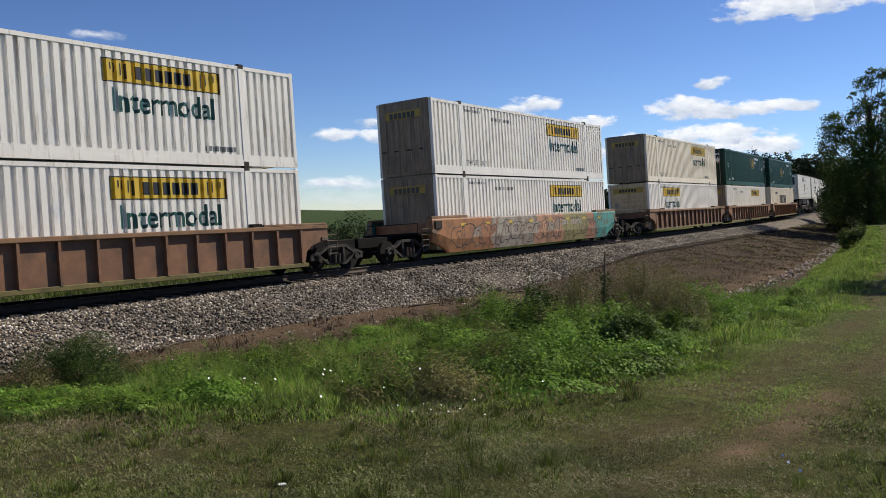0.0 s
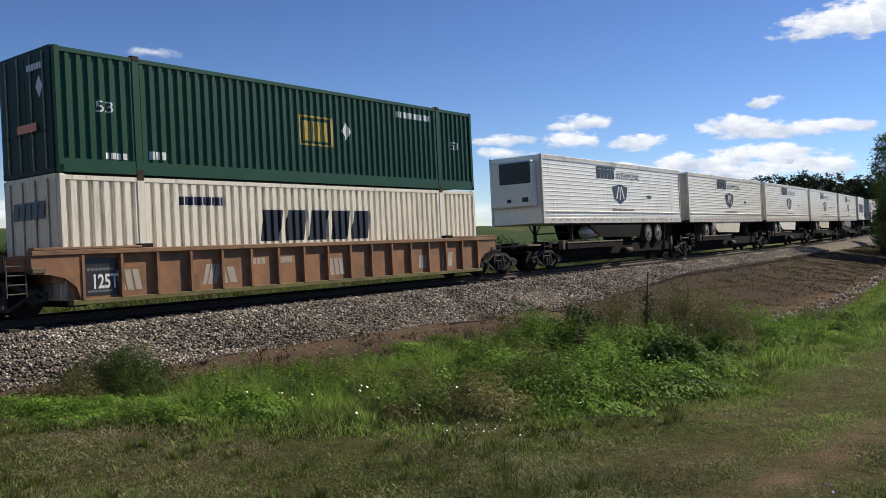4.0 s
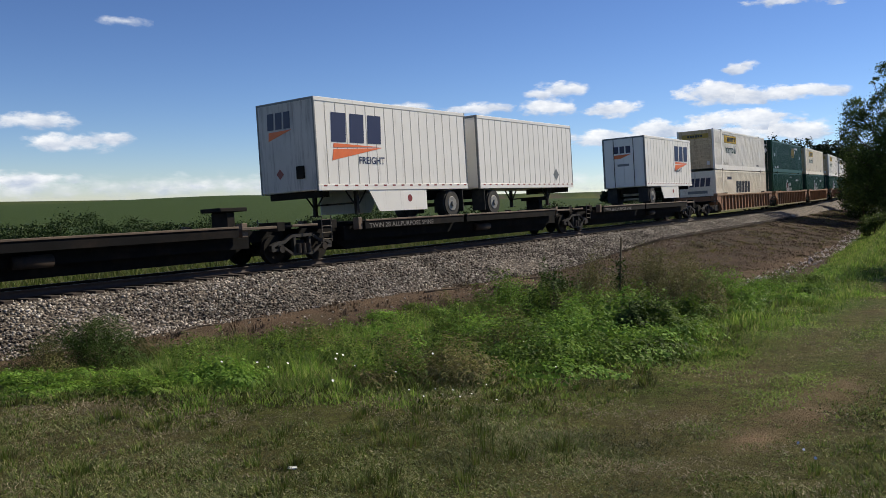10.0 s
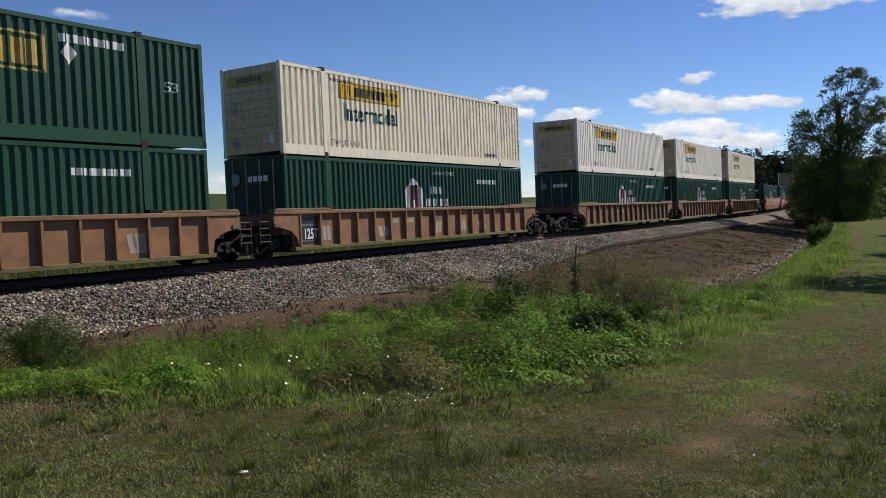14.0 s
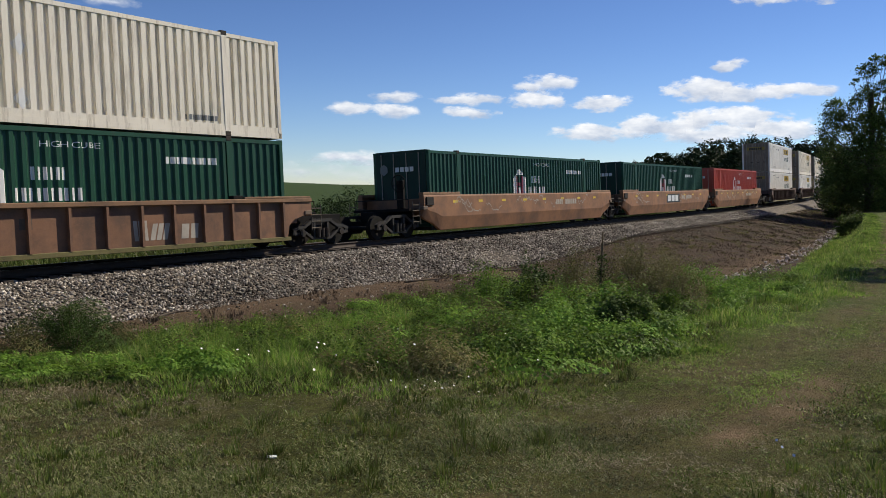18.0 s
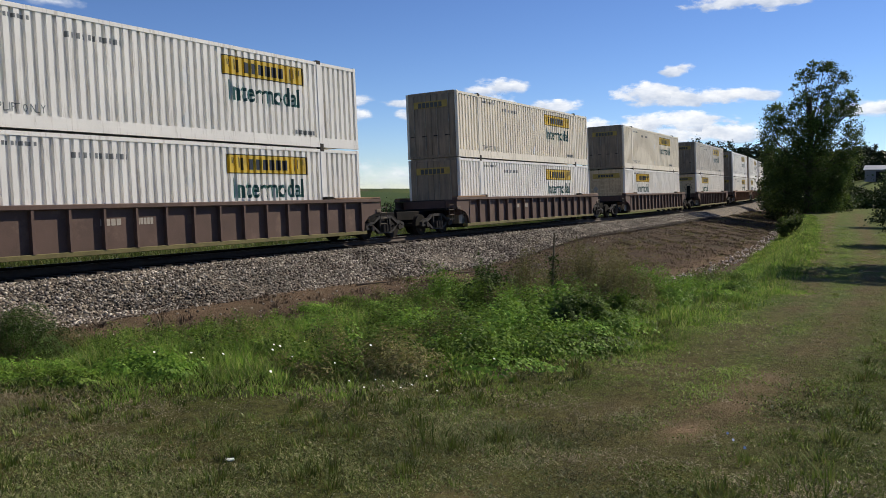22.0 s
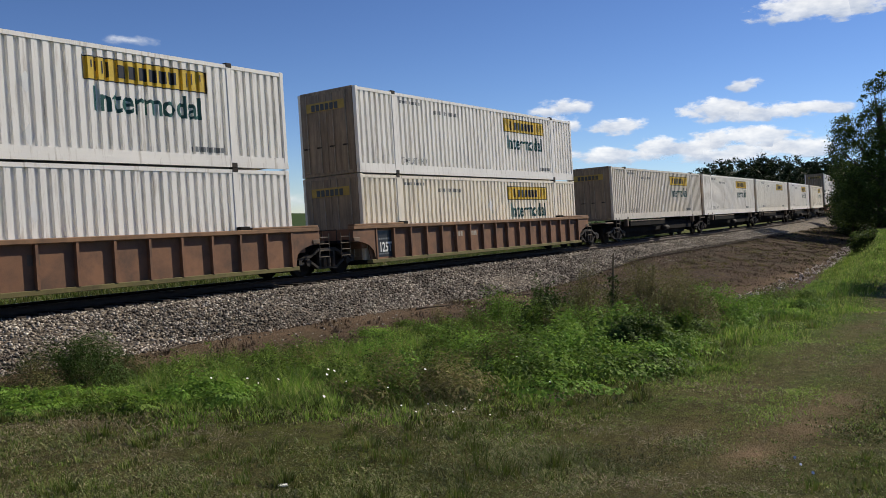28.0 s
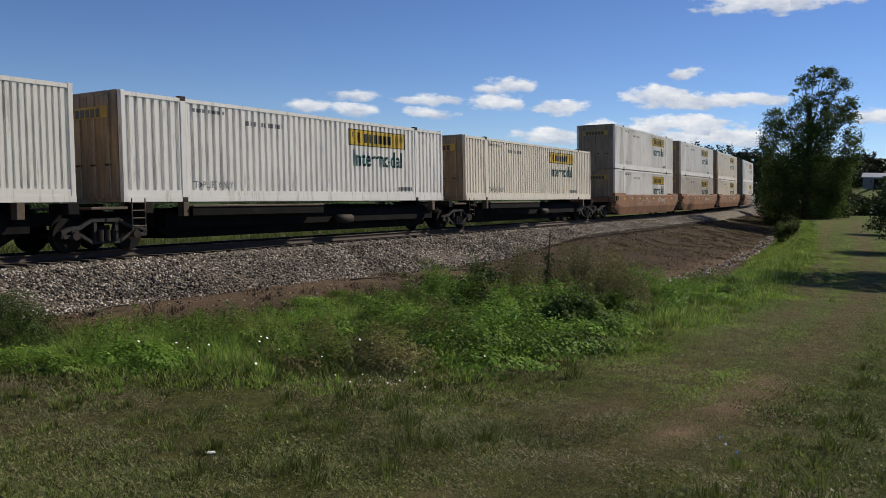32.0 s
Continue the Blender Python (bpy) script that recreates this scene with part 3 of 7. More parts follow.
gx, gy = axis_values(-22, 38, 0.36, 4200), axis_values(-3, 64, 0.36, 4200)
GX, GY = np.meshgrid(gx, gy)
GZ = ground_z(GX, GY)
nx, ny = len(gx), len(gy)
idx = np.arange(nx * ny).reshape(ny, nx)
faces = np.stack([idx[:-1, :-1], idx[:-1, 1:], idx[1:, 1:], idx[1:, :-1]], -1).reshape(-1, 4)
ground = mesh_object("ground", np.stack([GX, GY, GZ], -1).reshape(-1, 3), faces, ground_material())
ground.data.polygons.foreach_set("use_smooth", [True] * len(faces))
tagged(ground, "mown lawn, worn dirt lane, weedy ditch and green field", "ground", kind="structure")


def paint(name, values):
    a = ground.data.attributes.new(name, "FLOAT", "POINT")
    a.data.foreach_set("value", np.asarray(values, np.float32).ravel())


GS, GU = track_su(GX, GY)
bd, bside = near_line(GX, GY, BORDER)
ld, lside = near_line(GX, GY, LANE)
dist = np.hypot(GX, GY)
in_weed = (bside > 0) & (GU > 0)
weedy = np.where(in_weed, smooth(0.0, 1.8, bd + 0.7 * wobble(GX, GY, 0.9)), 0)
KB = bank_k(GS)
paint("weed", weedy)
paint("field", smooth(12, 40, -GU))
paint("bright", np.clip(smooth(7, 12, dist) * (GU > 4) * smooth(1.5, 5, GX) * (0.85 + 0.3 * wobble(GX, GY, 0.8)) * np.where(lside > 0, 1, smooth(10, 24, dist) * 0.6) * (1 - 0.35 * smooth(16, 36, dist)), 0, 1) + np.clip((GU < -4) * 0.15, 0, 1))


def rut_d(x, y):
    """Distance to the nearer wheel track."""
    return np.minimum(near_line(x, y, TRACK_L)[0], near_line(x, y, TRACK_R)[0])


rd = rut_d(GX, GY)
wear = (0.6 + 0.35 * smooth(8, 14, dist)) * (1 - smooth(0.05, 0.5, rd + 0.16 * wobble(GX, GY, 1.9))) * (0.8 + 0.3 * wobble(GX, GY, 2.7, 0.5))
# mask of the painted tree shade, right of the lane
paint("clover", np.where(lside <= 0, smooth(0.2, 1.2, ld) * smooth(0.2, 3.0, GX + 0.6 * wobble(GX, GY, 0.9)), 0) * (0.8 + 0.25 * wobble(GX, GY, 1.2)))
paint("lane", np.clip(wear, 0, 1))
soil_v = np.where(GU > 0, (1 - smooth(6.2, 7.6, GU + 0.5 * wobble(GX, GY, 0.7) - (bank_toe(GS) - 4.1) * 0.85)), 0)
paint("soil", np.clip(soil_v + np.where(GU < 0, 1 - smooth(3.6, 5.0, -GU), 0), 0, 1))
BARE = [(0.75, 6.3, 0.16, 0.06, 0.7), (1.07, 6.47, 0.2, 0.06, 0.8), (1.58, 6.55, 0.16, 0.06, 0.7), (1.35, 6.95, 0.2, 0.05, 0.5), (1.9, 6.75, 0.12, 0.05, 0.6), (2.05, 5.98, 0.16, 0.10, 1.2), (2.3, 6.22, 0.16, 0.11, 1.4),
        (2.69, 6.66, 0.17, 0.14, 1.5), (2.95, 6.95, 0.14, 0.14, 1.2), (3.25, 7.3, 0.12, 0.15, 1.2), (3.55, 7.65, 0.12, 0.18, 1.1), (-0.2, 4.3, 0.2, 0.12, 0.9), (0.25, 4.6, 0.2, 0.1, 0.7)]


def bare_at(x, y):
    v = 0
    for bx, by, wx, wy, amt in BARE:
        v = v + amt * np.exp(-((x - bx) / wx) ** 2 - ((y - by) / wy) ** 2)
    return v


bare_v = bare_at(GX, GY)
bare_v += np.where((GU > 4.0) & (GU < 7) & (GS > -6) & (GS < 14), np.exp(-(GU - 5.0) ** 2 / 0.8) * 0.28, 0)
bare_v += np.where(GU > 5, np.exp(-((GS - 30) / 16) ** 2 - ((GU - bank_toe(GS) + 0.7) / 0.7) ** 2) * 0.35, 0)
paint("bare", np.clip(bare_v, 0, 1))

# ---- ballast, ties, rails ----
def stone_material(name, colours, scale):
    m = bpy.data.materials.new(name)
    m.use_nodes = True
    n, l = m.node_tree.nodes, m.node_tree.links
    b = n["Principled BSDF"]
    b.inputs["Roughness"].default_value = 0.9
    tc = n.new("ShaderNodeTexCoord")
    v = n.new("ShaderNodeTexVoronoi")
    v.inputs["Scale"].default_value = scale
    l.new(tc.outputs["Object"], v.inputs["Vector"])
    sep = n.new("ShaderNodeSeparateColor")
    l.new(v.outputs["Color"], sep.inputs[0])
    cr = n.new("ShaderNodeValToRGB")
    while len(cr.color_ramp.elements) < len(colours):
        cr.color_ramp.elements.new(0.5)
    for i, (e, c) in enumerate(zip(cr.color_ramp.elements, colours)):
        e.position, e.color = i / (len(colours) - 1), (*c, 1)
    l.new(sep.outputs[0], cr.inputs[0])
    l.new(cr.outputs[0], b.inputs["Base Color"])
    bp = n.new("ShaderNodeBump")
    bp.inputs["Strength"].default_value, bp.inputs["Distance"].default_value = 1.0, 0.04
    bp.invert = True
    l.new(v.outputs["Distance"], bp.inputs["Height"])
    l.new(bp.outputs[0], b.inputs["Normal"])
    return m


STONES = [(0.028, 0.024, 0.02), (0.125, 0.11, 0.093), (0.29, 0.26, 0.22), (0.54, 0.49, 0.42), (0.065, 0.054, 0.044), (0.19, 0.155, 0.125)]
# stone tones cut to about 0.4, painting shade into the gaps between stones
bed_mat = stone_material("gap_shaded_ballast_bed", [(0.42 * c[0], 0.38 * c[1], 0.34 * c[2]) for c in STONES], 13)
rock_mat = leaf_material("grey_ballast_stones", STONES, 0.9, 0.0)
prof = [(-5.0, -1.35), (-4.3, -1.0), (-2.3, -0.27), (-1.9, -0.23), (-0.9, -0.24), (0.9, -0.24), (1.9, -0.21), (2.3, -0.25), (4.2, -0.86), (4.9, -1.3)]
ss = np.concatenate([np.arange(-700, -20, 20.0), np.arange(-20, 90, 1.0), np.arange(90, 780, 20.0)])
bv = []
for s in ss:
    kk0 = float(bank_k(s))
    for j, (u, z) in enumerate(prof):
        kk = kk0 * float(smooth(16, 32, s))
        uu = u - (1.3 * kk if j == 8 else 1.5 * kk if j == 9 else 0)
        zz = z + (0.05 * wobble(s, u, 0.9) if j in (1, 8) else 0) + (0.40 * kk if j == 8 else 0.5 * kk if j == 9 else 0)
        x, y = track_xy(s, uu)
        bv.append((x, y, zz + GRADE * float(np.clip(s, -100, 160))))
k = len(prof)
fi = np.array([[i * k + j, i * k + j + 1, (i + 1) * k + j + 1, (i + 1) * k + j] for i in range(len(ss) - 1) for j in range(k - 1)])
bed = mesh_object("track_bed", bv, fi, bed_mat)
tagged(bed, "raised bed of crushed grey stone ballast under the railway", "ballast", kind="structure")

rs = np.random.RandomState(3)


def scatter_stones(name, n, s0, s1, u0, u1, r0, r1, zfun, mat, along_toe=False):
    """Loose angular stones, each an uneven eight-sided lump."""
    s = s0 + (s1 - s0) * rs.rand(n) ** 1.1
    u = u0 + (u1 - u0) * rs.rand(n)
    u = bank_toe(s) + u if along_toe else np.where(u > 2.3, 2.3 + (u - 2.3) * (1 - 0.42 * bank_k(s) * smooth(16, 32, s)), u)
    a = ANG0 + s / RAD
    x, y = CX + (RAD + u) * np.cos(a), CY + (RAD + u) * np.sin(a)
    z = zfun(s, u, x, y)
    r = r0 + (r1 - r0) * rs.rand(n) ** 2
    base = np.array([(1, 0, 0), (-1, 0, 0), (0, 1, 0), (0, -1, 0), (0, 0, 1), (0, 0, -1)], float)
    ax = rs.randn(n, 3, 3)
    q, _ = np.linalg.qr(ax)
    sc = 0.65 + 0.7 * rs.rand(n, 6, 1)
    v = np.einsum("nij,kj->nki", q, base) * sc * r[:, None, None] * np.array([1.0, 1.0, 0.8])
    v += np.stack([x, y, z + r * 0.35], -1)[:, None, :]
    t = np.array([(0, 2, 4), (2, 1, 4), (1, 3, 4), (3, 0, 4), (2, 0, 5), (1, 2, 5), (3, 1, 5), (0, 3, 5)])
    f = (np.arange(n)[:, None, None] * 6 + t[None]).reshape(-1, 3)
    return mesh_object(name, v.reshape(-1, 3), f, mat)


def bed_z(s, u, x, y):
    kk = bank_k(s) * smooth(16, 32, s)
    toe = 4.2 - 1.3 * kk
    z = np.where(u < 2.3, -0.24, -0.25 - (0.61 - 0.40 * kk) * np.clip((u - 2.3) / (toe - 2.3), 0, 1.2))
    return np.maximum(z + GRADE * s, ground_z(x, y) - 0.01)


tagged(scatter_stones("ballast_stones", 74000, -17, 66, 0.9, 4.6, 0.024, 0.056, bed_z, rock_mat),
       "loose crushed grey and tan ballast stones", "stones", kind="stuff")
tagged(scatter_stones("spilled_stones", 2600, -12, 45, 4.3, 6.4, 0.012, 0.04, lambda s, u, x, y: ground_z(x, y), rock_mat),
       "scattered small stones on brown soil below the ballast", "stones", kind="stuff")

track = tagged(new("railway_track"), "single railway track with worn steel rails on timber ties", "railway track", kind="structure")
for side, nm in ((0.75, "rail"), (-0.75, "rail")):
    vs, fs = [], []
    rp = [(-0.07, -0.17), (0.07, -0.17), (0.07, -0.155), (0.012, -0.13), (0.012, -0.045), (0.036, -0.035), (0.036, 0.0), (-0.036, 0.0), (-0.036, -0.035), (-0.012, -0.045), (-0.012, -0.13), (-0.07, -0.155)]
    sl = np.concatenate([np.arange(-700, -20, 10.0), np.arange(-20, 100, 2.0), np.arange(100, 780, 10.0)])
    for s in sl:
        mt = track_pose(s)
        for a, b in rp:
            vs.append(mt @ Vector((0, -side - a, b)))
    kk = len(rp)
    for i in range(len(sl) - 1):
        for j in range(kk):
            fs.append((i * kk + j, i * kk + (j + 1) % kk, (i + 1) * kk + (j + 1) % kk, (i + 1) * kk + j))
    r = mesh_object("rail", [tuple(v) for v in vs], fs, M["rail"], track)
    r.data.materials.append(M["railtop"])
    mi = np.zeros(len(fs), np.int32)
    mi[[i for i in range(len(fs)) if i % kk == 6]] = 1
    r.data.polygons.foreach_set("material_index", mi)
tie0 = part("tie", boxes((-0.115, 0.115, -1.3, 1.3, -0.36, -0.175), bevel=0.012), M["tie"], track)
tie0.matrix_basis = track_pose(-20)
for i in range(1, 210):
    again(tie0, track_pose(-20 + i * 0.54) @ pose(0, rs.uniform(-0.04, 0.04), rs.uniform(-0.012, 0.004), 0, 0, rs.uniform(-1, 1)))


# ---- vegetation ----
def blades(name, x, y, h, w, lean, mat, seg=2, zoff=0.0, ang=None):
    """Curved grass blades, each one narrow bent strip."""
    n = len(x)
    z = ground_z(x, y) + zoff
    a = rs.rand(n) * 2 * np.pi if ang is None else ang
    d = np.stack([np.cos(a), np.sin(a)], -1)
    side = np.stack([-np.sin(a), np.cos(a)], -1)
    v = np.zeros((n, 2 * seg + 1, 3))
    for i in range(seg + 1):
        t = i / seg
        off = d * (lean * h * t ** 1.8)[:, None]
        zz = z + h * t * (1 - 0.25 * lean * t)
        ww = w * (1 - 0.55 * t)
        if i < seg:
            for k_, sg in ((0, -1), (1, 1)):
                v[:, 2 * i + k_, :2] = np.stack([x, y], -1) + off + side * (sg * ww / 2)[:, None]
                v[:, 2 * i + k_, 2] = zz
        else:
            v[:, 2 * seg, :2] = np.stack([x, y], -1) + off
            v[:, 2 * seg, 2] = zz
    t = []
    for i in range(seg - 1):
        t += [(2 * i, 2 * i + 1, 2 * i + 3), (2 * i, 2 * i + 3, 2 * i + 2)]
    t.append((2 * seg - 2, 2 * seg - 1, 2 * seg))
    t = np.array(t)
    f = (np.arange(n)[:, None, None] * (2 * seg + 1) + t[None]).reshape(-1, 3)
    return mesh_object(name, v.reshape(-1, 3), f, mat)


def fan(n, near, far, a0=-34, a1=40, power=1.4):
    """Places on the ground within the sweep of the view, denser close by."""
    r = near * (far / near) ** (rs.rand(n) ** power)
    a = np.radians(a0 + (a1 - a0) * rs.rand(n))
    return r * np.sin(a), r * np.cos(a)


def keep(x, y, test):
    m = test(x, y)
    return x[m], y[m]


def edge_d(x, y):
    """Distance from the lawn's ragged edge, above zero on the ditch side."""
    d, sd = near_line(x, y, BORDER)
    return np.where(sd > 0, d, -d) + 0.45 * wobble(x, y, 1.4) + 0.25 * wobble(x, y, 4.1, 1.0)


def is_lawn(x, y):
    return edge_d(x, y) < 1.2 * rs.rand(len(x))


def is_weed(x, y, inner=0.0):
    s, u = track_su(x, y)
    return (edge_d(x, y) > inner) & (u > 6.7 + 0.85 * (bank_toe(s) - 4.1) + 0.9 * wobble(x, y, 0.8))


def lane_wear(x, y):
    return rut_d(x, y) + 0.12 * wobble(x, y, 2.3) < 0.1 + 0.32 * rs.rand(len(x))


def dryness(x, y):
    """Straw-coloured patches in the lawn."""
    v = wobble(x, y, 1.1, 0.3) + 0.6 * wobble(x, y, 2.9, 1.7) + 0.5 * wobble(x, y, 6.3, 0.9)
    for a, b in ((-2.3, 6.9), (-0.9, 6.6), (-0.1, 7.2), (-3.6, 7.1), (1.2, 6.6), (0.9, 5.4)):
        v = v + 1.0 * np.exp(-((x - a) / 0.9) ** 2 - ((y - b) / 0.35) ** 2)
    return v - 1.5 * smooth(2.5, 5, x) * (rut_d(x, y) > 0.5)


def leaves(name, p, size, mat, parent=None, up=0.3, ratio=0.55, out=None):
    """Small pointed leaves as folded diamonds at the places p."""
    n = len(p)
    nrm = rs.randn(n, 3)
    nrm[:, 2] = np.abs(nrm[:, 2]) + up
    if out is not None:
        nrm = 0.55 * nrm + out * 1.2
    nrm /= np.linalg.norm(nrm, axis=1)[:, None]
    t = np.cross(nrm, rs.randn(n, 3))
    t /= np.linalg.norm(t, axis=1)[:, None] + 1e-9
    b = np.cross(nrm, t)
    L = (size * (0.6 + 0.8 * rs.rand(n)))[:, None]
    v = np.stack([p - t * L * 0.5, p + b * L * ratio * 0.5 + nrm * L * 0.08, p + t * L * 0.5, p - b * L * ratio * 0.5 + nrm * L * 0.08], 1)
    f = (np.arange(n)[:, None, None] * 4 + np.array([(0, 1, 2), (0, 2, 3)])[None]).reshape(-1, 3)
    return mesh_object(name, v.reshape(-1, 3), f, mat, parent)


def lawn_leaves(name, x, y, size, height, mat, label):
    """Tiny leaves of clover and plantain lying among the grass, at uneven heights."""
    p = np.stack([x, y, ground_z(x, y) + height], -1)
    tagged(leaves(name, p, size, mat, up=0.9, ratio=0.5), label, "lawn plants", kind="stuff")


x, y = keep(*fan(1050000, 3.2, 46, power=0.95), is_lawn)
r_ = np.hypot(x, y)
m = ~(lane_wear(x, y) & (rs.rand(len(x)) < 0.5 + 0.25 * smooth(8, 14, r_))) & (bare_at(x, y) < 0.15 + 0.55 * rs.rand(len(x)))
x, y, r_ = x[m], y[m], r_[m]
patch = wobble(x, y, 1.5) + 0.5 * wobble(x, y, 3.7, 2.0) + 0.45 * wobble(x, y, 8.5, 0.6)
m = rs.rand(len(x)) < np.clip(0.8 + 0.4 * patch, 0.45, 1)
x, y, r_, patch = x[m], y[m], r_[m], patch[m]
right = near_line(x, y, TRACK_R)[1] <= 0
hh = (1 - 0.45 * (rut_d(x, y) < 0.6) * smooth(8, 14, r_)) * (0.008 + 0.026 * rs.rand(len(x)) ** 2.0) * np.clip(1 + 0.9 * patch, 0.3, 2.2) * (1 + 0.02 * r_)
dry = dryness(x, y) + 0.5 * rs.randn(len(x)) > 0.55
wd = 0.003 + 0.003 * rs.rand(len(x)) + 0.0006 * r_
ln = 0.3 + 1.8 * rs.rand(len(x)) ** 1.2
lane_mid = (near_line(x, y, TRACK_L)[1] <= 0) & ~right
# blades past the right wheel track get the shade-toned leaf colour
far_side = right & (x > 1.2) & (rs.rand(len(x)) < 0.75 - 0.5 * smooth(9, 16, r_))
dry = dry | (lane_mid & (rs.rand(len(x)) < 0.06)) | ((rut_d(x, y) < 0.16 + 0.25 * rs.rand(len(x))) & (x > 1.2) & (rs.rand(len(x)) < 0.35))
fresh = ~dry & ~far_side & ~(lane_mid & (rs.rand(len(x)) < 0.15)) & (x > 0.2) & ((edge_d(x, y) > -1.6 - 1.5 * rs.rand(len(x)) - 0.8 * smooth(8, 14, r_)) | (right & (r_ > 8)) | (rs.rand(len(x)) < 0.4 * smooth(1.6, 3.0, x))) & (r_ > 6.2 + 1.1 * rs.rand(len(x)))
low = rs.rand(len(x)) < 0.36 * (1 - 0.6 * smooth(9, 20, r_))
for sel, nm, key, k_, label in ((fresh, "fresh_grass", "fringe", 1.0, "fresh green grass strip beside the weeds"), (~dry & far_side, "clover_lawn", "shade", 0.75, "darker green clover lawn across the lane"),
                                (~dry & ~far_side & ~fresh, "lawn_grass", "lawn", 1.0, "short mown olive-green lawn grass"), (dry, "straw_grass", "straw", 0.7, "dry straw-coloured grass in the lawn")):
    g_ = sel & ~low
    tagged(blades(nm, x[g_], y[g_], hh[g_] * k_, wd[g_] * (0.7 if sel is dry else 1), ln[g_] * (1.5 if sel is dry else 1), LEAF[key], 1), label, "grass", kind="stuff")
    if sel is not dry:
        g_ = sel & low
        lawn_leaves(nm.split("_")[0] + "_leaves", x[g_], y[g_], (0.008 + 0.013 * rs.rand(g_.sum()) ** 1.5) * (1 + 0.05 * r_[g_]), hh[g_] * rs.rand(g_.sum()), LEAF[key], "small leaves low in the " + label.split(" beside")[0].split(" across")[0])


def clumps(name, cx, cy, per, spread, hgt, wid, mat, label, lean=0.5, seg=3):
    """Tufts: blades that splay outward from each centre."""
    k = len(cx)
    a = rs.rand(k, per) * 2 * np.pi
    r = np.abs(rs.randn(k, per)) * spread[:, None]
    x, y = cx[:, None] + r * np.cos(a), cy[:, None] + r * np.sin(a)
    h = hgt[:, None] * (0.45 + 0.6 * rs.rand(k, per)) * (1 - 0.25 * np.clip(r / (3 * spread[:, None]), 0, 1))
    ln = (0.15 + lean * np.clip(r / (2 * spread[:, None]), 0, 1.3) + 0.25 * rs.rand(k, per))
    x, y, h, ln, a = [v.ravel() for v in (x, y, h, ln, a + 0.7 * rs.randn(k, per))]
    w = wid * (0.7 + 0.6 * rs.rand(len(x))) + 0.0006 * np.hypot(x, y)
    tagged(blades(name, x, y, h, w, ln, mat, seg, ang=a), label, "grass", kind="stuff")


# longer tufts left standing in the lawn
cx, cy = keep(*fan(4200, 3.2, 20), is_lawn)
sel = (wobble(cx, cy, 0.9, 2.0) + 0.5 * wobble(cx, cy, 2.3, 1.0) + 0.35 * rs.randn(len(cx)) > 0.1) & (rut_d(cx, cy) > 0.35 + 0.3 * rs.rand(len(cx)))
cx, cy = cx[sel], cy[sel]
clumps("grass_tufts", cx, cy, 30, 0.04 + 0.05 * rs.rand(len(cx)), 0.025 + 0.055 * rs.rand(len(cx)) ** 2, 0.003, LEAF["tuft"], "longer dark green tufts of grass in the lawn", 0.9, 2)
cx, cy = keep(*fan(420, 3.4, 14), is_lawn)
ok_ = rut_d(cx, cy) > 0.6
cx, cy = cx[ok_], cy[ok_]
clumps("coarse_tufts", cx, cy, 60, 0.07 + 0.09 * rs.rand(len(cx)), 0.06 + 0.08 * rs.rand(len(cx)), 0.0045, LEAF["under"], "coarse darker grass tufts in the lawn", 1.0, 2)
# lush grass along the ditch, in tufts
cx, cy = fan(13500, 6.6, 70, power=0.92)
cx, cy = keep(cx, cy, lambda a, b: is_weed(a, b, -0.5 - 1.6 * smooth(13, 22, np.hypot(a, b)) * (a > 3)))
rr = np.hypot(cx, cy)
lush = wobble(cx, cy, 0.75, 0.4) + 0.5 * wobble(cx, cy, 1.9, 1.1) + 0.7 * smooth(17, 24, rr) + 0.35 * np.exp(-((cx + 2.4) / 2.0) ** 2) - 0.9 * smooth(-19, -22.5, np.degrees(np.arctan2(cx, cy)))
hump = np.exp(-((np.degrees(np.arctan2(cx, cy)) - 8) / 8) ** 4) * (smooth(8.6, 9.6, rr) - smooth(16, 18, rr))
m = lush + 0.35 * rs.randn(len(cx)) - 0.4 * hump > -0.15
cx, cy, rr = cx[m], cy[m], rr[m]
ramp_h = 0.16 + 0.84 * smooth(-0.4 - 1.6 * smooth(13, 22, rr) * (cx > 3), 1.9, edge_d(cx, cy))
hc = (0.18 + 0.36 * rs.rand(len(cx)) ** 1.5) * (1 - 0.5 * smooth(14, 18, rr)) * ramp_h * (0.6 + 0.4 * smooth(6.0, 8.0, track_su(cx, cy)[1])) * (1 - 0.45 * smooth(14, 22, rr) * (cx > 4)) * (1 - 0.5 * smooth(-18, -22, np.degrees(np.arctan2(cx, cy))))
clumps("tall_grass", cx, cy, 34, 0.07 + 0.10 * rs.rand(len(cx)) + 0.004 * rr, hc, 0.0055, LEAF["tall"], "lush bright green grass in tufts along the ditch", 0.75, 2)
# a dense fringe along the far edge of the ditch
cx, cy = [], []
for (ax, ay), (bx_, by_) in zip(BORDER[6:], BORDER[7:]):
    k_ = int(math.hypot(bx_ - ax, by_ - ay) * 62)
    f_ = rs.rand(k_)
    o_ = rs.uniform(-0.7, 2.4, k_)
    L_ = math.hypot(bx_ - ax, by_ - ay)
    cx.append(ax + f_ * (bx_ - ax) - (by_ - ay) / L_ * o_)
    cy.append(ay + f_ * (by_ - ay) + (bx_ - ax) / L_ * o_)
cx, cy = np.concatenate(cx), np.concatenate(cy)
ok_ = (np.hypot(cx, cy) < 75) & (track_su(cx, cy)[1] > bank_toe(track_su(cx, cy)[0]) + 0.3)
cx, cy = cx[ok_], cy[ok_]
